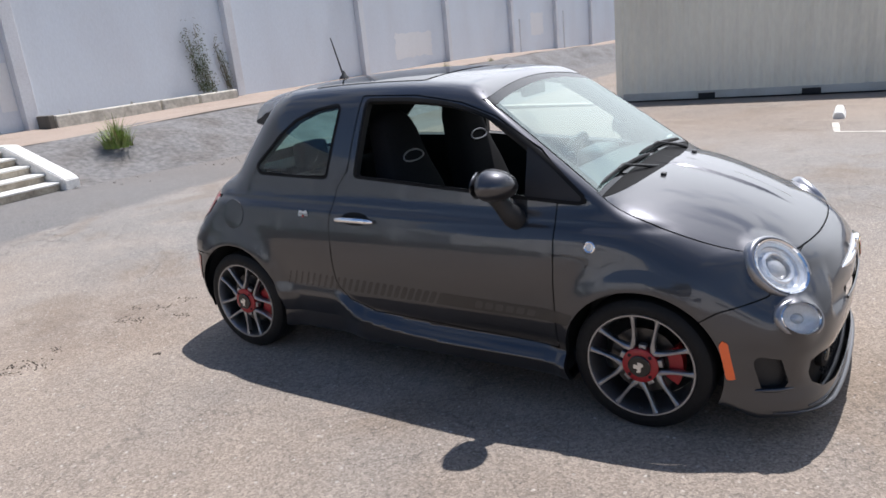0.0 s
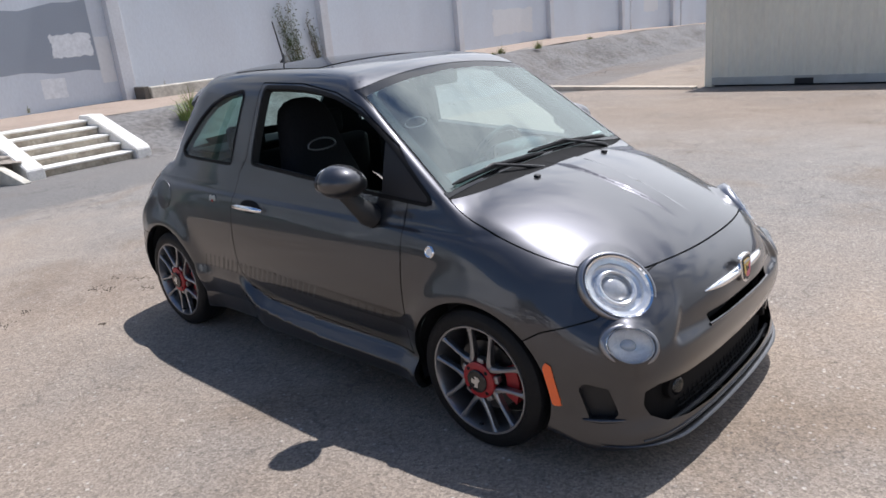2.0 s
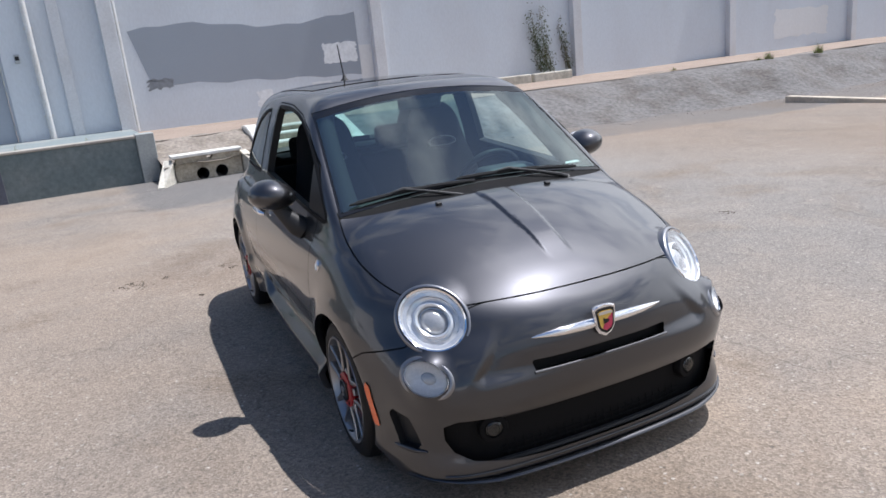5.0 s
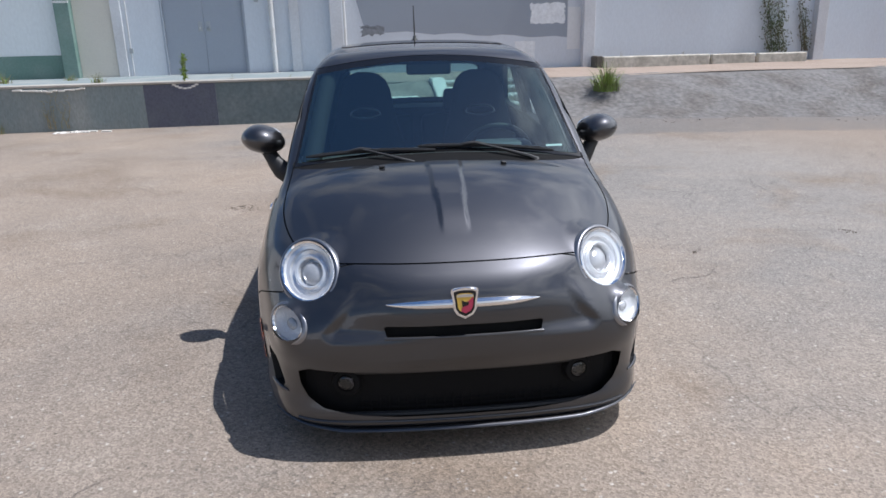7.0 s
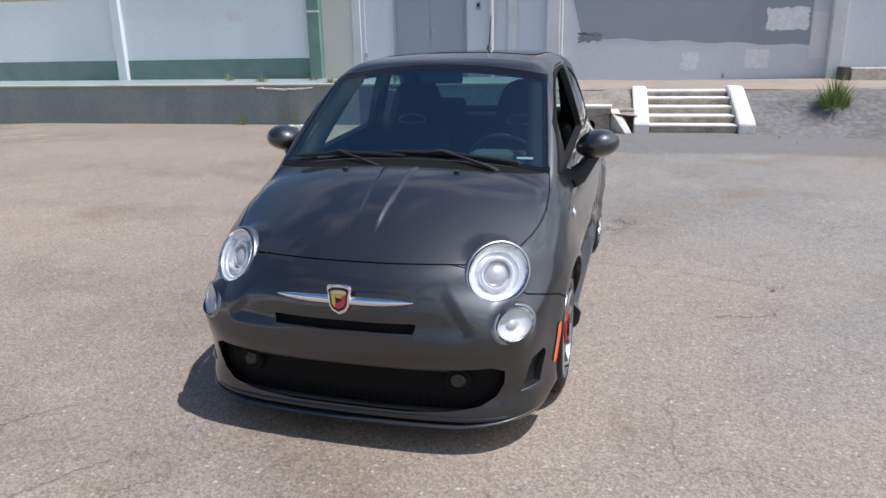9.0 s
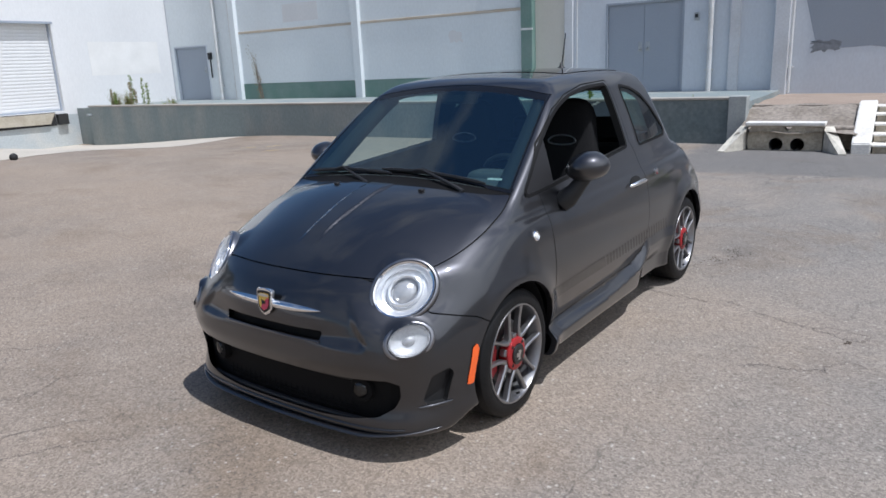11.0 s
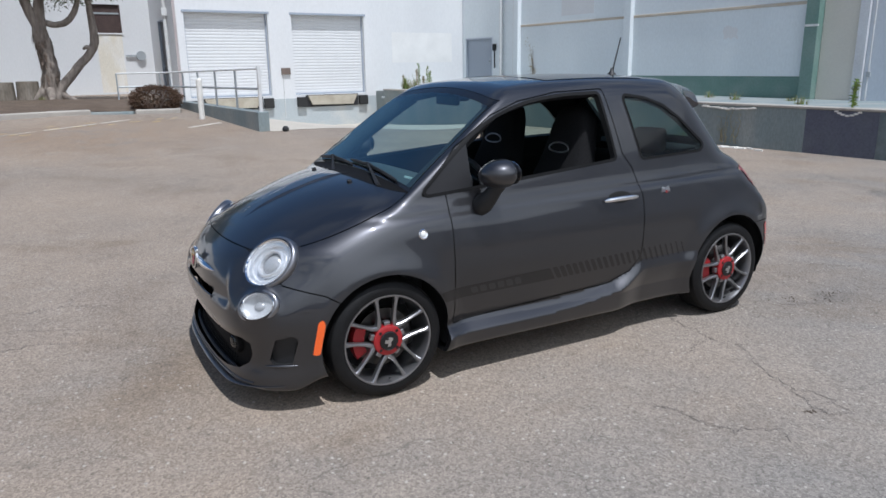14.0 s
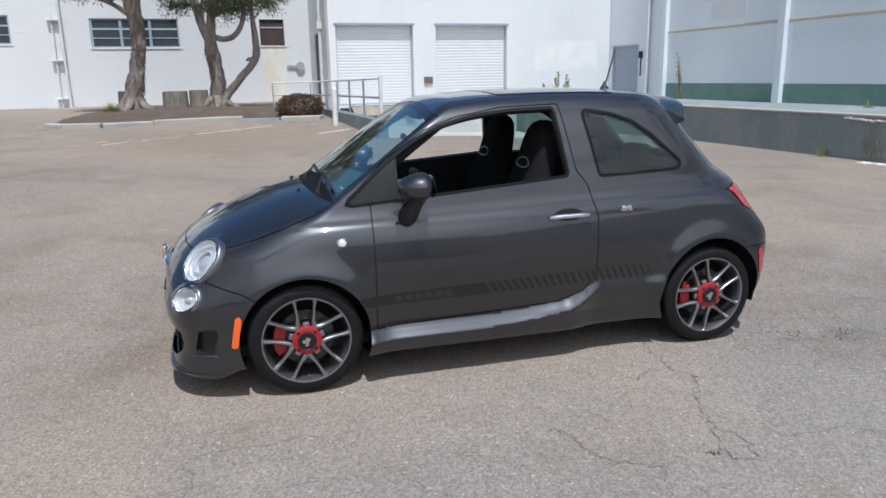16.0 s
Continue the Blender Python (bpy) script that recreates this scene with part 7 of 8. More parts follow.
both_sides("stripe", shifted(stripe_piece(0.20, 0.99), 0.0012), STRIPE, car, "matt black side stripe film")
x, n = 0.185, 0
while x > -0.74:
    wide = 0.031 - 0.021 * (n / 22)
    both_sides("stripe_bar", shifted(stripe_piece(x - wide, x), 0.0012), STRIPE, car)
    x -= 0.042
    n += 1
for k in range(6):
    both_sides("stripe_mark", shifted(stripe_piece(0.40 + k * 0.052, 0.40 + k * 0.052 + 0.038, 0.006, 0.012, 0.012), 0.0018), STRIPE_MARK, car, "grey block on the stripe")


# ---- car fittings ----
def facing_pose(at, normal, up=(0, 0, 1)):
    """A pose whose z axis is the normal, and whose y axis is as upright as can be."""
    z = Vector(normal).normalized()
    x = Vector(up).cross(z).normalized()
    y = z.cross(x)
    return Matrix.Translation(at) @ Matrix((x, y, z)).transposed().to_4x4()


def placed(ob, m):
    ob.matrix_local = m
    return ob


def dome(r, height, rings=10, sides=40, z0=0.0):
    bm = bmesh.new()
    prof = [(r * math.cos(a), z0 + height * math.sin(a)) for a in np.linspace(0, math.pi / 2 - 0.02, rings)]
    got = lathe(bm, prof, sides, "z")
    bm.faces.new(got[-1])
    return bm


def turned(profile, sides=40, close=False):
    bm = bmesh.new()
    got = lathe(bm, profile, sides, "z")
    if close:
        bm.faces.new(got[-1])
    return bm


for s in (1, -1):
    flip = Vector((1, s, 1))
    # main lamp
    m = facing_pose(HEAD_C * flip, HEAD_N * flip) @ Matrix.Rotation(radians(s * HEAD_OVAL[2]), 4, "Z") @ Matrix.Diagonal((HEAD_OVAL[0], HEAD_OVAL[1], 1, 1))
    lamp = placed(part("headlamp", turned([(0.1205, -0.008), (0.122, 0.000), (0.1185, 0.007), (0.112, 0.003), (0.110, -0.015)], 48), CHROME, car, "round clear headlamp with chrome rim", 50), m)
    part("lamp_barrel", turned([(0.117, -0.10), (0.1205, -0.03), (0.1205, -0.008)], 48), PAINT, lamp, "dark painted lamp barrel", 50)
    part("lamp_lip", turned([(0.121, -0.004), (0.1245, 0.004), (0.130, 0.004), (0.136, -0.003), (0.139, -0.016), (0.139, -0.06)], 48), LIP, lamp, "rounded lip round the lamp, lightened for sun on its paint", 60)
    part("lamp_bowl", turned([(0.112, 0.0), (0.106, -0.008), (0.093, -0.012), (0.090, -0.022), (0.074, -0.030), (0.060, -0.034), (0.05, -0.036), (0.001, -0.038)], 48), LAMP_SILVER, lamp, "silver reflector bowl", 25)
    part("lamp_ring", turned([(0.073, -0.032), (0.070, -0.014), (0.062, -0.010), (0.055, -0.014), (0.052, -0.034)], 40), LAMP_SILVER, lamp, "chrome ring round the projector", 50)
    part("projector", dome(0.050, 0.028, 8, 32, -0.040), LAMP_FROST, lamp, "clear projector lens", 60)
    part("lamp_cover", dome(0.1165, 0.024, 12, 48, -0.004), LAMP_GLASS, lamp, "clear domed lamp glass", 80).visible_shadow = False
    # lower round lamp
    m = facing_pose(TURN_C * flip, TURN_N * flip) @ Matrix.Rotation(radians(s * TURN_OVAL[2]), 4, "Z") @ Matrix.Diagonal((TURN_OVAL[0], TURN_OVAL[1], 1, 1))
    low = placed(part("turn_lamp", turned([(0.0725, -0.006), (0.074, 0.0), (0.070, 0.005), (0.065, -0.004)], 40), CHROME, car, "small round clear lamp below the headlamp", 50), m)
    part("lamp_barrel", turned([(0.070, -0.08), (0.0725, -0.03), (0.0725, -0.006)], 40), PAINT, low, "dark painted lamp barrel", 50)
    part("lamp_lip", turned([(0.073, -0.003), (0.076, 0.004), (0.082, 0.004), (0.088, -0.004), (0.090, -0.014), (0.090, -0.05)], 40), LIP, low, "rounded lip round the lamp, lightened for sun on its paint", 60)
    part("lamp_bowl", dome(0.066, -0.026, 6, 32, 0.0), BOWL, low, "", 60)
    part("bulb", dome(0.025, 0.018, 6, 20, -0.028), LAMP_FROST, low, "", 60)
    part("lamp_cover", dome(0.0685, 0.016, 8, 40, -0.002), LAMP_GLASS, low, "clear lamp glass", 80).visible_shadow = False
    # round badge on the wing
    p, n = surface_point(x=0.952, z=0.768, side=s)
    dot = placed(part("repeater", turned([(0.024, -0.004), (0.0245, 0.004), (0.020, 0.008), (0.016, 0.006)], 28, True), CHROME, car, "round bright badge on the wing", 40), facing_pose(p, n))
    part("repeater_lens", dome(0.015, 0.006, 5, 20, 0.005), WHITE_MARK, dot, "", 60)
    # small crossed badge behind the door
    p, n = surface_point(x=-0.605, z=0.822, side=s)
    bm = bmesh.new()
    for a in (40, -38, 0):
        box(bm, (-0.033, -0.006, 0.0), (0.033, 0.006, 0.004), 0.001)
        bmesh.ops.rotate(bm, verts=bm.verts[-24:] if len(bm.verts) > 24 else bm.verts, cent=(0, 0, 0), matrix=Matrix.Rotation(radians(a), 3, "Z"))
    badge = placed(part("side_badge", bm, SATIN, car, "small silver badge"), facing_pose(p, n))
    part("badge_mark", boxes(((-0.004, -0.012, 0.004), (0.008, 0.002, 0.0055))), RED, badge, "small red mark")
    # door handle
    p, n = surface_point(x=-0.262, z=0.812, side=s)
    hm = facing_pose(p, n)
    bm = bmesh.new()
    sweep(bm, [(-0.115, -0.004, 0.012), (-0.10, -0.002, 0.028), (-0.05, 0.0, 0.034), (0.05, 0.0, 0.034), (0.10, -0.002, 0.028), (0.115, -0.004, 0.012)], [0.008, 0.012, 0.013, 0.013, 0.012, 0.008], 12, 0.75)
    door_ob = doors[0 if s > 0 else 1]
    handle = placed(part("handle", bm, CHROME, door_ob, "bright chrome door handle", 50), hm)
    # flat near-black oval on the skin, in place of a hollow's shade
    bm = bmesh.new()
    bmesh.ops.create_uvsphere(bm, u_segments=24, v_segments=12, radius=1.0, matrix=Matrix.Translation((0.0, 0.006, 0)) @ Matrix.Diagonal((0.085, 0.034, 0.003, 1)))
    placed(part("handle_cup", bm, SEAM, door_ob, "near-black oval for the shaded hand recess", 60), hm)
    # mirror
    bm = bmesh.new()
    bmesh.ops.create_uvsphere(bm, u_segments=32, v_segments=20, radius=1.0)
    for v in bm.verts:
        x, y, z = v.co
        if x < 0:
            x *= 0.45
        v.co = Vector((x * 0.115, y * 0.105 * (1 - 0.12 * z), z * 0.070 + 0.012 * y))
    mirror = placed(part("door_mirror", bm, PAINT, car, "dark grey rounded door mirror", 80), Matrix.Translation((0.565, s * 0.842, 1.028)) @ (Matrix.Identity(4) if s > 0 else Matrix.Diagonal((1, -1, 1, 1))))
    bm = bmesh.new()
    sweep(bm, [(0.0, -0.01, -0.04), (0.015, -0.03, -0.075), (0.03, -0.055, -0.115), (0.045, -0.085, -0.150), (0.055, -0.115, -0.175)], [0.035, 0.032, 0.036, 0.045, 0.042], 14, 1.1)
    part("mirror_stalk", bm, BLACK_TRIM, mirror, "black plastic mirror stalk", 60)
    bm = bmesh.new()
    bmesh.ops.create_uvsphere(bm, u_segments=24, v_segments=12, radius=1.0, matrix=Matrix.Translation((-0.052, 0, 0)) @ Matrix.Diagonal((0.004, 0.088, 0.056, 1)))
    part("mirror_glass", bm, CHROME, mirror, "mirror glass", 60)
    # fog lamp
    fx = float(nose_x(np.array(0.436), np.array(0.298))) - 0.008
    bm = turned([(0.034, -0.004), (0.050, -0.006), (0.056, -0.02), (0.054, -0.05)], 28)
    fog = placed(part("fog_pod", bm, GRILLE_BLACK, bumper, "black round fog lamp housing", 50), facing_pose((fx, s * 0.436, 0.294), (1, s * 0.22, 0.0)))
    part("fog_lamp", turned([(0.033, -0.010), (0.030, -0.004), (0.026, -0.020), (0.001, -0.034)], 24), GRILLE_BLACK, fog, "small round fog lamp", 40)
    part("fog_glass", dome(0.030, 0.008, 5, 24, -0.004), LAMP_GLASS, fog, "", 60)

# grille
def across(z, inset, y_max, count=33):
    """Points across the nose at one height, set back from the skin."""
    out = []
    for y in np.linspace(-y_max, y_max, count):
        out.append((float(nose_x(np.array(y), np.array(z))) - inset, float(y), z))
    return out


def plate(z0, z1, inset, y_max):
    bm = bmesh.new()
    a, b = [bm.verts.new(p) for p in across(z0, inset, y_max)], [bm.verts.new(p) for p in across(z1, inset, y_max)]
    for k in range(len(a) - 1):
        bm.faces.new((a[k], a[k + 1], b[k + 1], b[k]))
    return bm


grille = part("grille", plate(0.150, 0.39, 0.060, 0.625), GRILLE_BLACK, bumper, "black honeycomb lower grille")
for z in np.arange(0.168, 0.330, 0.0175):
    part("grille_bar", sweep(bmesh.new(), across(float(z), 0.044, 0.40, 17), 0.003, 5), GRILLE_BLACK, grille)
for y in np.arange(-0.38, 0.385, 0.034):
    pts = [across(float(z), 0.044, abs(y) if abs(y) > 1e-6 else 0.001, 2)[1 if y > 0 else 0] for z in (0.165, 0.25, 0.332)]
    part("grille_rib", sweep(bmesh.new(), pts, 0.003, 5), GRILLE_BLACK, grille)
for z, r in ((0.335, 0.010), (0.164, 0.011)):
    part("grille_edge", sweep(bmesh.new(), across(z, 0.03, 0.42 if z > 0.3 else 0.50), r, 8), BLACK_TRIM, grille)
part("splitter", sweep(bmesh.new(), [(p[0], p[1], p[2] + 0.10 * max(0, abs(p[1]) - 0.45)) for p in across(0.118, -0.008, 0.715)], [0.016 * min(1.0, 0.15 + 2.4 * (1 - abs(k / 16 - 1))) for k in range(33)], 10, 0.55), PAINT, bumper, "dark chin splitter", 50)
part("chin_line", sweep(bmesh.new(), across(0.152, -0.002, 0.62), 0.004, 6), PAINT, bumper)
part("intake", plate(0.470, 0.535, 0.05, 0.30), SEAM, bumper, "dark narrow intake slot")
part("intake_lip", sweep(bmesh.new(), [surface_point(y=float(y), z=0.484)[0] + Vector((0.002, 0, 0)) for y in np.linspace(-0.285, 0.285, 21)], 0.006, 8), PAINT, bumper)
# nose bar and badge
bm = bmesh.new()
pts = [surface_point(y=float(y), z=0.602)[0] + Vector((0.003, 0, 0)) for y in np.linspace(-0.276, 0.276, 33)]
sweep(bm, pts, [0.0165 * (1 - abs(k / 16 - 1) ** 3.5) + 0.0015 for k in range(33)], 12, 1.0)
nose_bar = part("nose_bar", bm, CHROME, car, "polished chrome nose bar", 60)


def shield(w, h):
    half_pts = [(0.0, 0.50), (0.30, 0.49), (0.47, 0.44), (0.50, 0.36), (0.44, 0.10), (0.41, -0.22), (0.28, -0.40), (0.0, -0.52)]
    return [(x * w, z * h) for x, z in half_pts] + [(-x * w, z * h) for x, z in half_pts[-2:0:-1]]


def plaque(outline, depth, bevel=0.0):
    bm = bmesh.new()
    extrude_outline(bm, outline, 0, depth, "z")
    if bevel:
        bmesh.ops.bevel(bm, geom=[e for e in bm.edges if all(v.co.z > depth - 1e-5 for v in e.verts)], offset=bevel, segments=3, affect="EDGES")
    return bm


badge_pose = facing_pose((1.840, 0.0, 0.610), (1, 0, 0.10))
badge = placed(part("shield_badge", plaque(shield(0.098, 0.112), 0.014, 0.005), CHROME, car, "chrome shield badge with red and yellow field", 30), badge_pose)
part("badge_ground", plaque(shield(0.080, 0.092), 0.0155), GLOSS_BLACK, badge)
part("badge_field", plaque(shield(0.062, 0.070), 0.017), SHIELD_YELLOW, badge)
part("badge_half", plaque([(0.029, 0.022), (0.0265, -0.014), (0.018, -0.028), (0.0, -0.036), (-0.016, -0.028), (-0.006, -0.004)], 0.0178), SHIELD_RED, badge)
part("badge_top", plaque([(-0.029, 0.022), (0.029, 0.022), (0.028, 0.031), (0.0, 0.034), (-0.028, 0.031)], 0.0180), SATIN, badge)
part("badge_figure", plaque([(-0.010, -0.012), (0.012, -0.006), (0.013, 0.004), (-0.004, 0.006), (-0.012, 0.012)], 0.0184), GLOSS_BLACK, badge)

# roof spoiler and aerial
bm = bmesh.new()
rows = []
for y in np.linspace(-0.50, 0.50, 25):
    f = abs(y) / 0.5
    p0 = surface_point(x=-0.90, y=float(y))[0]
    p1 = surface_point(x=-0.99, y=float(y))[0]
    back = -1.245 + 0.14 * f ** 2.4
    zb = p1.z - 0.040
    rows.append([bm.verts.new(q) for q in ((-0.90, y, p0.z + 0.001), (-0.99, y, p1.z + 0.005), (-1.05 + 0.02 * f, y, p1.z - 0.006), (back + 0.045, y, zb + 0.014), (back, y, zb), (back - 0.004, y, zb - 0.012), (back + 0.01, y, zb - 0.022), (-1.06 + 0.03 * f, y, p1.z - 0.075), (-0.99, y, p1.z - 0.09))])
for a, b in zip(rows, rows[1:]):
    for k in range(8):
        bm.faces.new((a[k], a[k + 1], b[k + 1], b[k]))
bm.faces.new(rows[0]), bm.faces.new(rows[-1][::-1])
part("roof_spoiler", bm, PAINT, car, "dark grey roof spoiler", 40)
aerial = part("aerial", tube(bmesh.new(), (-0.855, 0, 1.468), (-0.915, 0, 1.685), 0.0055, 0.0035, 10), BLACK_TRIM, car, "short black roof aerial", 60)
bm = bmesh.new()
lathe(bm, [(0.030, 1.448), (0.026, 1.460), (0.014, 1.470), (0.009, 1.490), (0.004, 1.495)], 20, "z", (-0.85, 0, 0))
part("aerial_base", bm, BLACK_TRIM, aerial, "", 60)


# wipers and washer jets
def on_screen(y, z, lift):
    dz = z - 0.93
    x = 1.056 - 1.36 * dz - 0.10 * dz * dz - 0.054 * (y / 0.65) ** 2
    return Vector((x, y, z)) + Vector((0.59, 0, 0.80)) * lift


for a, b, pivot in (((0.52, 0.978), (-0.10, 1.014), (0.43, 0.945)), ((-0.02, 0.998), (-0.60, 0.982), (-0.10, 0.942))):
    line = [on_screen(a[0] + (b[0] - a[0]) * t, a[1] + (b[1] - a[1]) * t + 0.012 * math.sin(math.pi * t), 0.012) for t in np.linspace(0, 1, 13)]
    wiper = part("wiper", sweep(bmesh.new(), line, [0.004] + [0.0065] * 11 + [0.003], 6, 1.6), BLACK_TRIM, car, "black windscreen wiper")
    mid = line[7] + Vector((0.006, 0, 0.012))
    start = on_screen(pivot[0], pivot[1], 0.016)
    arm = [start, start.lerp(mid, 0.12) + Vector((0.004, 0, 0.006)), start.lerp(mid, 0.55) + Vector((0.003, 0, 0.006)), mid]
    part("wiper_arm", sweep(bmesh.new(), arm, [0.012, 0.010, 0.0065, 0.005], 8), BLACK_TRIM, wiper, "", 40)
    part("wiper_cap", tube(bmesh.new(), start - Vector((0.012, 0, 0.018)), start + Vector((0.004, 0, 0.006)), 0.014, 0.012, 12), BLACK_TRIM, wiper, "", 40)
    part("wiper_clip", sweep(bmesh.new(), [line[6] + Vector((0.003, 0, 0.006)), mid, line[8] + Vector((0.003, 0, 0.006))], [0.006, 0.009, 0.006], 8), BLACK_TRIM, wiper, "", 40)
for y in (-0.265, 0.265):
    p, n = surface_point(x=1.105, y=y)
    placed(part("washer_jet", boxes(((-0.012, -0.010, -0.002), (0.012, 0.012, 0.012)), bevel=0.004), BLACK_TRIM, car, "small black washer jet"), facing_pose(p, n, (1, 0, 0)))
part("tag", boxes(((0, 0, 0), (0.075, 0.012, 0.002))), WHITE_MARK, car, "small white number strip").matrix_local = facing_pose(on_screen(0.50, 1.006, -0.012), (0.59, 0, 0.80))
# fuel flap
p, n = surface_point(x=-1.14, z=0.80, side=-1)
placed(part("fuel_flap", turned([(0.082, -0.002), (0.0815, 0.0015), (0.078, 0.002), (0.001, 0.003)], 40), PAINT, car, "round fuel filler flap", 50), facing_pose(p, n))

# ---- wheels ----
def wheel_at(x, s, turn):
    """A ten-spoke alloy wheel with a low tyre, brake disc and red caliper. s: which side it stands on."""
    w = new("wheel")
    w.parent = car
    w.matrix_local = Matrix.Translation((x, s * 0.682, HUB_Z)) @ (Matrix.Identity(4) if s > 0 else Matrix.Rotation(math.pi, 4, "Z")) @ Matrix.Diagonal((0.985, 1, 0.985, 1))
    w["label"] = "ten-spoke grey alloy wheel with low-profile tyre"
    bm = bmesh.new()
    lathe(bm, [(0.214, -0.085), (0.225, -0.098), (0.262, -0.100), (0.281, -0.088), (0.290, -0.070), (0.292, -0.03), (0.292, 0.03), (0.290, 0.066), (0.283, 0.084), (0.268, 0.096), (0.245, 0.101), (0.228, 0.098), (0.221, 0.088), (0.214, 0.082)], 72, "y")
    tyre = part("tyre", bm, TYRE, w, "black low-profile tyre", 30)
    for g in (-0.045, -0.015, 0.015, 0.045):
        bm = bmesh.new()
        lathe(bm, [(0.2925, g - 0.004), (0.2922, g), (0.2925, g + 0.004)], 60, "y")
        part("tread_groove", bm, SEAM, tyre)
    rim_bm = bmesh.new()
    lathe(rim_bm, [(0.219, 0.086), (0.226, 0.094), (0.224, 0.100), (0.217, 0.099), (0.212, 0.088), (0.205, 0.060), (0.200, 0.0), (0.200, -0.085), (0.214, -0.09)], 72, "y")
    rim = part("rim", rim_bm, ALLOY, w, "grey alloy rim", 35)
    # five pairs of arms, each pair joined by a round crotch near the hub
    for k in range(5):
        for arm in (-1, 1):
            bm = bmesh.new()
            rows = []
            for r, deg, hw, y0, y1 in ((0.072, 0, 0.012, 0.058, 0.088), (0.082, 5, 0.013, 0.058, 0.090), (0.096, 11.5, 0.0105, 0.060, 0.091), (0.120, 16.5, 0.008, 0.062, 0.090), (0.160, 20, 0.0068, 0.064, 0.091), (0.200, 21.5, 0.0085, 0.066, 0.095), (0.215, 22, 0.014, 0.066, 0.096)):
                a = radians(72 * k + turn + arm * deg)
                c, sn = math.cos(a), math.sin(a)
                slant = radians(72 * k + turn + arm * (deg + (60 if r < 0.09 else 24 if r < 0.11 else 6)))
                side = (-math.sin(slant), math.cos(slant))
                rows.append([bm.verts.new((r * c + side[0] * u, y, r * sn + side[1] * u)) for u, y in ((-hw, y0), (-hw, y1 - 0.005), (-hw * 0.5, y1), (hw * 0.5, y1), (hw, y1 - 0.005), (hw, y0))])
            for p, q in zip(rows, rows[1:]):
                for j in range(6):
                    bm.faces.new((p[j], p[(j + 1) % 6], q[(j + 1) % 6], q[j]))
            bm.faces.new(rows[0]), bm.faces.new(rows[-1][::-1])
            part("spoke", bm, ALLOY, rim, "", 35)
        a = radians(72 * k + turn + 36)
        bm = boxes(((0.070, 0.060, -0.016), (0.092, 0.088, 0.016)), bevel=0.005)
        bmesh.ops.rotate(bm, verts=bm.verts, cent=(0, 0, 0), matrix=Matrix.Rotation(-a, 3, "Y"))
        part("hub_pad", bm, ALLOY, rim)
    bm = bmesh.new()
    got = lathe(bm, [(0.066, 0.04), (0.075, 0.086), (0.074, 0.094), (0.067, 0.098), (0.050, 0.099)], 40, "y")
    bm.faces.new(got[-1])
    part("hub_ring", bm, RED, w, "red hub ring", 30)
    bm = bmesh.new()
    got = lathe(bm, [(0.047, 0.098), (0.047, 0.104), (0.043, 0.107), (0.02, 0.108)], 36, "y")
    bm.faces.new(got[-1])
    cap = part("centre_cap", bm, GLOSS_BLACK, w, "black centre cap", 30)
    bm = bmesh.new()
    extrude_outline(bm, [(-0.019, 0.008), (-0.010, 0.018), (0.008, 0.020), (0.004, 0.006), (0.022, 0.010), (0.024, -0.008), (0.006, -0.012), (0.012, -0.026), (-0.006, -0.024), (-0.008, -0.004)], 0.1075, 0.1095, "y")
    part("cap_mark", bm, SATIN, cap, "pale mark on the cap")
    bm = bmesh.new()
    got = lathe(bm, [(0.142, 0.012), (0.142, 0.034), (0.085, 0.034), (0.080, 0.045), (0.001, 0.045)], 48, "y")
    part("brake_disc", bm, DISC, w, "steel brake disc", 30)
    bm = bmesh.new()
    got = lathe(bm, [(0.199, -0.06), (0.02, -0.06)], 40, "y")
    part("wheel_back", bm, SEAM, w)
    bm = bmesh.new()
    front = 1 if s > 0 else -1
    arc = [radians(a) for a in np.linspace(-31, 31, 11)]
    outer, inner_r = 0.164, 0.108
    ring_a = [(front * outer * math.cos(a), outer * math.sin(a)) for a in arc]
    ring_b = [(front * inner_r * math.cos(a), inner_r * math.sin(a)) for a in arc[::-1]]
    extrude_outline(bm, ring_a + ring_b, 0.0, 0.054, "y")
    bmesh.ops.bevel(bm, geom=[e for e in bm.edges if all(v.co.y > 0.05 for v in e.verts)], offset=0.008, segments=2, affect="EDGES")
    part("caliper", bm, RED, w, "red painted brake caliper", 40)
    for k in range(4):
        a = radians(45 + 90 * k)
        part("wheel_bolt", tube(bmesh.new(), (0.060 * math.cos(a), 0.094, 0.060 * math.sin(a)), (0.060 * math.cos(a), 0.1005, 0.060 * math.sin(a)), 0.008, sides=6), SEAM, w)
    part("valve", tube(bmesh.new(), (0.0, 0.09, -0.195), (0.0, 0.105, -0.185), 0.005, sides=8), BLACK_TRIM, rim)
    return w


for x in (AXLE, -AXLE):
    for s in (1, -1):
        wheel_at(x, s, {(1, 1): 54, (1, -1): 60, (-1, 1): 34, (-1, -1): 12}[(1 if x > 0 else -1, s)])

# ---- cabin ----
def cushion(lo, hi, bevel=0.05):
    bm = bmesh.new()
    box(bm, lo, hi)
    bmesh.ops.bevel(bm, geom=list(bm.edges), offset=bevel, segments=4, affect="EDGES", profile=0.6)
    return bm


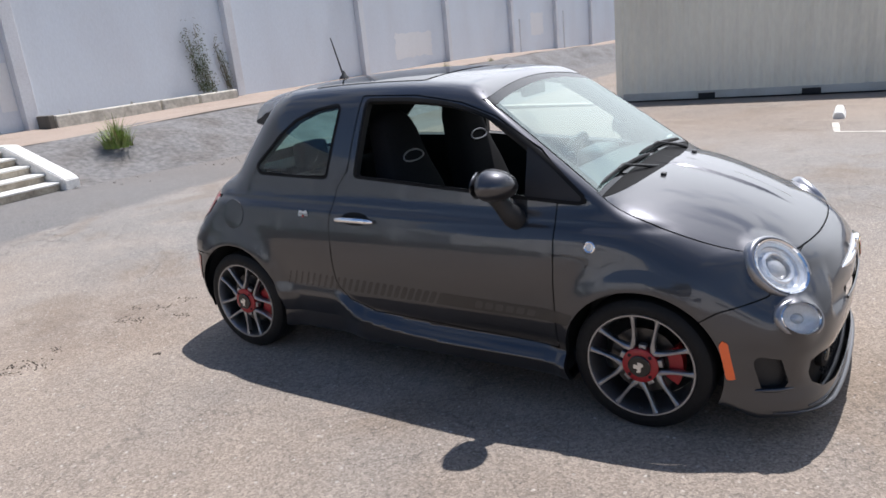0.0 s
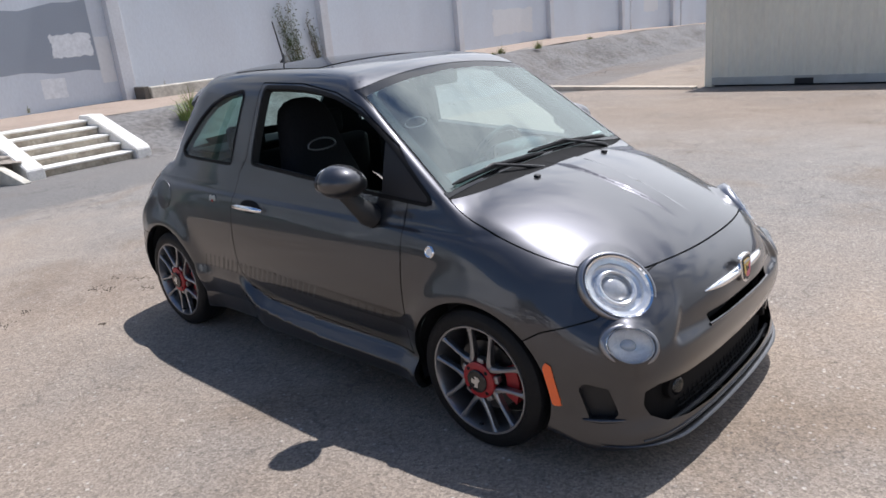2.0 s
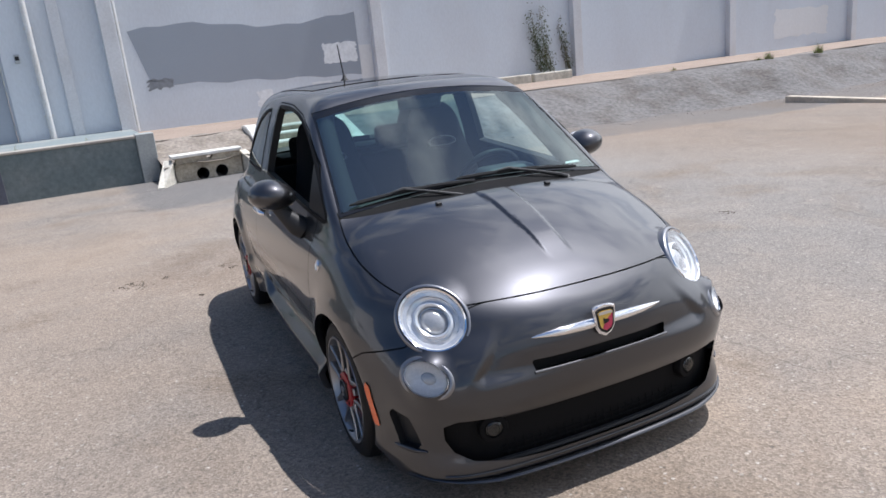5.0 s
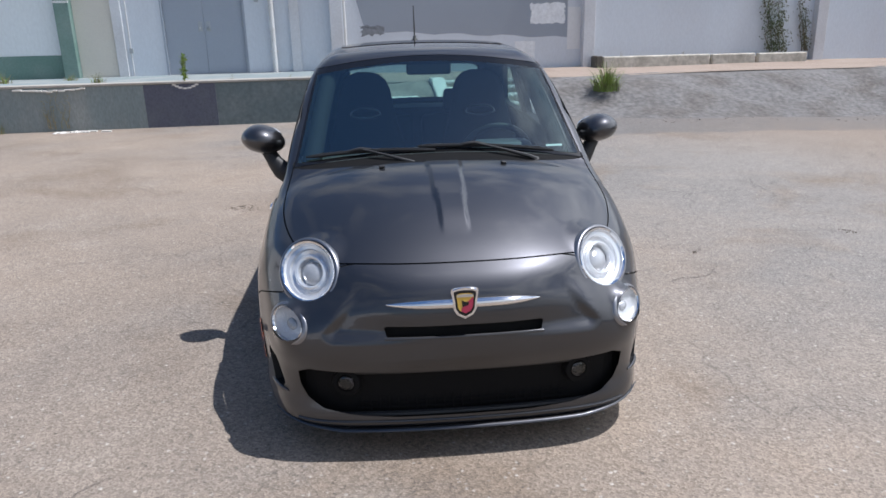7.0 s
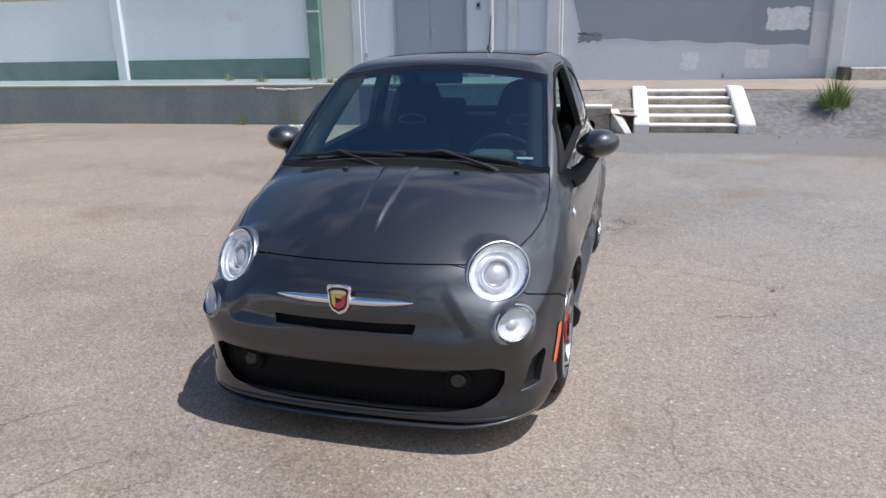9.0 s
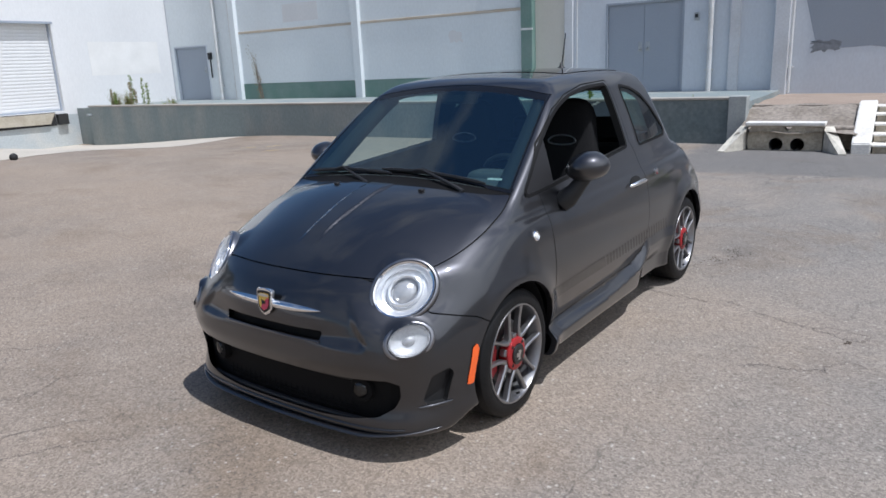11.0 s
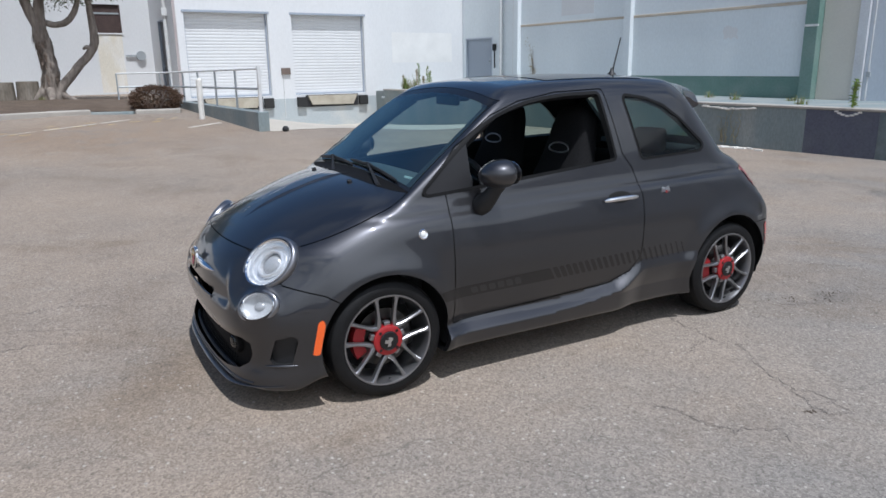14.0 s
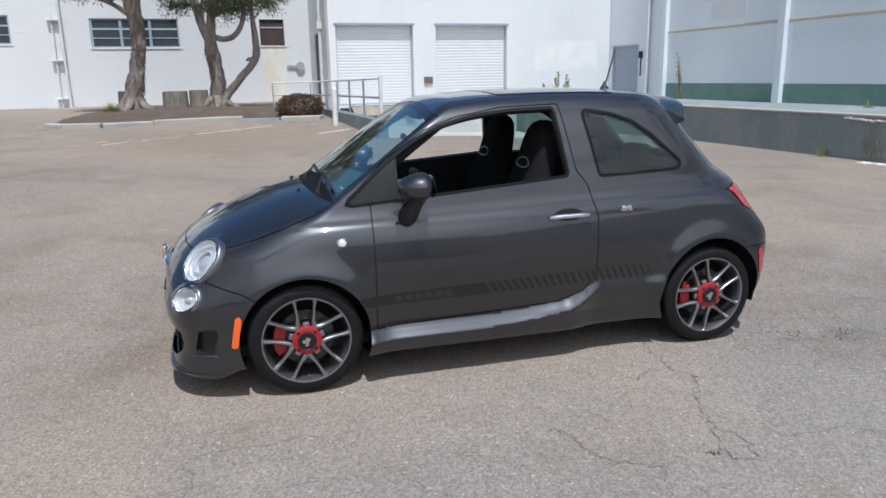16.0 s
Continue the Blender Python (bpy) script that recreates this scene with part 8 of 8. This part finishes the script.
for s in (1, -1):
    seat = new("front_seat")
    seat.parent = car
    seat.matrix_local = Matrix.Translation((0.02, s * 0.345, 0.30))
    seat["label"] = "black sports front seat with built-in headrest"
    part("seat_cushion", cushion((-0.12, -0.245, 0.10), (0.40, 0.245, 0.28), 0.06), SEAT, seat, "", 60)
    bm = bmesh.new()
    rows = []
    for z, wide, thick, back in ((0.20, 0.235, 0.18, -0.10), (0.34, 0.245, 0.20, -0.135), (0.48, 0.24, 0.20, -0.18), (0.60, 0.220, 0.19, -0.22), (0.70, 0.190, 0.17, -0.25), (0.80, 0.168, 0.155, -0.275), (0.88, 0.155, 0.145, -0.292), (0.94, 0.130, 0.125, -0.305), (0.975, 0.09, 0.09, -0.31), (0.99, 0.045, 0.04, -0.312)):
        rows.append([bm.verts.new((back + math.copysign(abs(math.cos(a)) ** 0.6, math.cos(a)) * thick / 2, math.copysign(abs(math.sin(a)) ** 0.6, math.sin(a)) * wide, z)) for a in np.linspace(0, 2 * math.pi, 28, endpoint=False)])
    for a, b in zip(rows, rows[1:]):
        for k in range(28):
            bm.faces.new((a[k], a[(k + 1) % 28], b[(k + 1) % 28], b[k]))
    bm.faces.new(rows[-1]), bm.faces.new(rows[0][::-1])
    back = part("backrest", bm, SEAT, seat, "", 70)
    bm = bmesh.new()
    ring = [(0.088 * math.cos(a), 0.752 + (0.034 if math.sin(a) > 0 else 0.020) * math.sin(a)) for a in np.linspace(0, 2 * math.pi, 29)]
    sweep(bm, [(-0.170 - 0.35 * (z - 0.725), y, z) for y, z in ring], 0.0042, 8)
    part("seat_loop", bm, ALLOY, back, "pale oval trim ring on the headrest", 60)
    bm = sweep(bmesh.new(), [(-0.085 - 0.40 * (z - 0.36), s * (0.17 - 0.12 * (z - 0.40)), z) for z in (0.36, 0.44, 0.52, 0.58)], 0.004, 6)
    part("seat_piping", bm, RED, back, "red seat piping")
    rear = new("rear_seat")
    rear.parent = car
    rear.matrix_local = Matrix.Translation((-0.80, s * 0.30, 0.36))
    rear["label"] = "black rear seat with headrest"
    part("seat_cushion", cushion((-0.10, -0.27, 0.05), (0.38, 0.27, 0.20), 0.05), SEAT, rear, "", 60)
    b = part("backrest", cushion((-0.16, -0.27, 0.12), (-0.02, 0.27, 0.60), 0.05), SEAT, rear, "", 60)
    part("headrest", cushion((-0.17, -0.11, 0.62), (-0.07, 0.11, 0.77), 0.04), SEAT, b, "", 60)
for s in (1, -1):
    post = [on_screen(s * y, z, -0.055) for y, z in ((0.588, 0.97), (0.575, 1.04), (0.556, 1.14), (0.536, 1.24), (0.516, 1.33), (0.50, 1.385))]
    part("pillar_trim", sweep(bmesh.new(), post, [0.046, 0.044, 0.042, 0.042, 0.044, 0.05], 14), LINING, car, "", 60)
bm = bmesh.new()
rows = []
for y in np.linspace(-0.64, 0.64, 21):
    e = 0.03 * (abs(y) / 0.64) ** 4
    rows.append([bm.verts.new(q) for q in ((0.93 - 2 * e, y, 0.958), (0.80 - e, y, 0.968), (0.66 - e, y, 0.955 - e), (0.57 - e, y, 0.915 - e), (0.545, y, 0.85), (0.56, y, 0.74), (0.64, y, 0.62), (0.90, y, 0.60))])
for a, b in zip(rows, rows[1:]):
    for k in range(8):
        bm.faces.new((a[k], a[(k + 1) % 8], b[(k + 1) % 8], b[k]))
bm.faces.new(rows[0]), bm.faces.new(rows[-1][::-1])
dash = part("dashboard", bm, DASH, car, "dark grey dashboard", 40)
part("dash_band", boxes(((0.545, -0.60, 0.80), (0.552, 0.60, 0.885)), bevel=0.003), PAINT, dash)
part("binnacle", cushion((0.50, 0.20, 0.86), (0.66, 0.50, 0.985), 0.05), DASH, dash, "instrument hood", 60)
wheel_pose = facing_pose((0.40, 0.345, 0.885), (-0.88, 0, 0.47))
steer = part("steering_wheel", bmesh.new(), LINING, car, "black steering wheel")
bm = bmesh.new()
sweep(bm, [(0.18 * math.cos(a), 0.18 * math.sin(a), 0) for a in np.linspace(0, 2 * math.pi, 37)], 0.016, 10)
placed(part("wheel_ring", bm, BLACK_TRIM, steer, "", 60), wheel_pose)
bm = bmesh.new()
bmesh.ops.create_uvsphere(bm, u_segments=24, v_segments=14, radius=1.0, matrix=Matrix.Diagonal((0.085, 0.075, 0.035, 1)))
placed(part("wheel_hub", bm, GLOSS_BLACK, steer, "", 70), wheel_pose)
for a in (0, 180, 250, 290):
    bm = boxes(((0.06, -0.018, -0.012), (0.175, 0.018, 0.006)), bevel=0.005)
    bmesh.ops.rotate(bm, verts=bm.verts, cent=(0, 0, 0), matrix=Matrix.Rotation(radians(a), 3, "Z"))
    placed(part("wheel_spoke", bm, SATIN if a in (250, 290) else BLACK_TRIM, steer), wheel_pose)
inside = part("rear_view_mirror", cushion((0.36, -0.115, 1.305), (0.395, 0.115, 1.365), 0.015), BLACK_TRIM, car, "black rear-view mirror", 60)
part("sensor_pod", cushion((0.27, -0.085, 1.325), (0.385, 0.085, 1.385), 0.025), BLACK_TRIM, inside, "", 60)
part("centre_console", cushion((0.10, -0.09, 0.25), (0.62, 0.09, 0.56), 0.03), DASH, car, "", 60)
bm = bmesh.new()
tube(bm, (0.42, 0.0, 0.56), (0.38, 0.0, 0.72), 0.012)
bmesh.ops.create_uvsphere(bm, u_segments=12, v_segments=8, radius=0.028, matrix=Matrix.Translation((0.375, 0, 0.74)))
part("gear_lever", bm, SATIN, car, "", 60)
# unseen box added under the cowl to stop sun leaking past the dashboard
part("bulkhead_light_stop", boxes(((0.90, -0.66, 0.40), (1.03, 0.66, 0.885)), bevel=0.02), LINING, car)
part("parcel_shelf", boxes(((-1.27, -0.46, 0.985), (-0.98, 0.46, 1.0)), bevel=0.004), LINING, car)
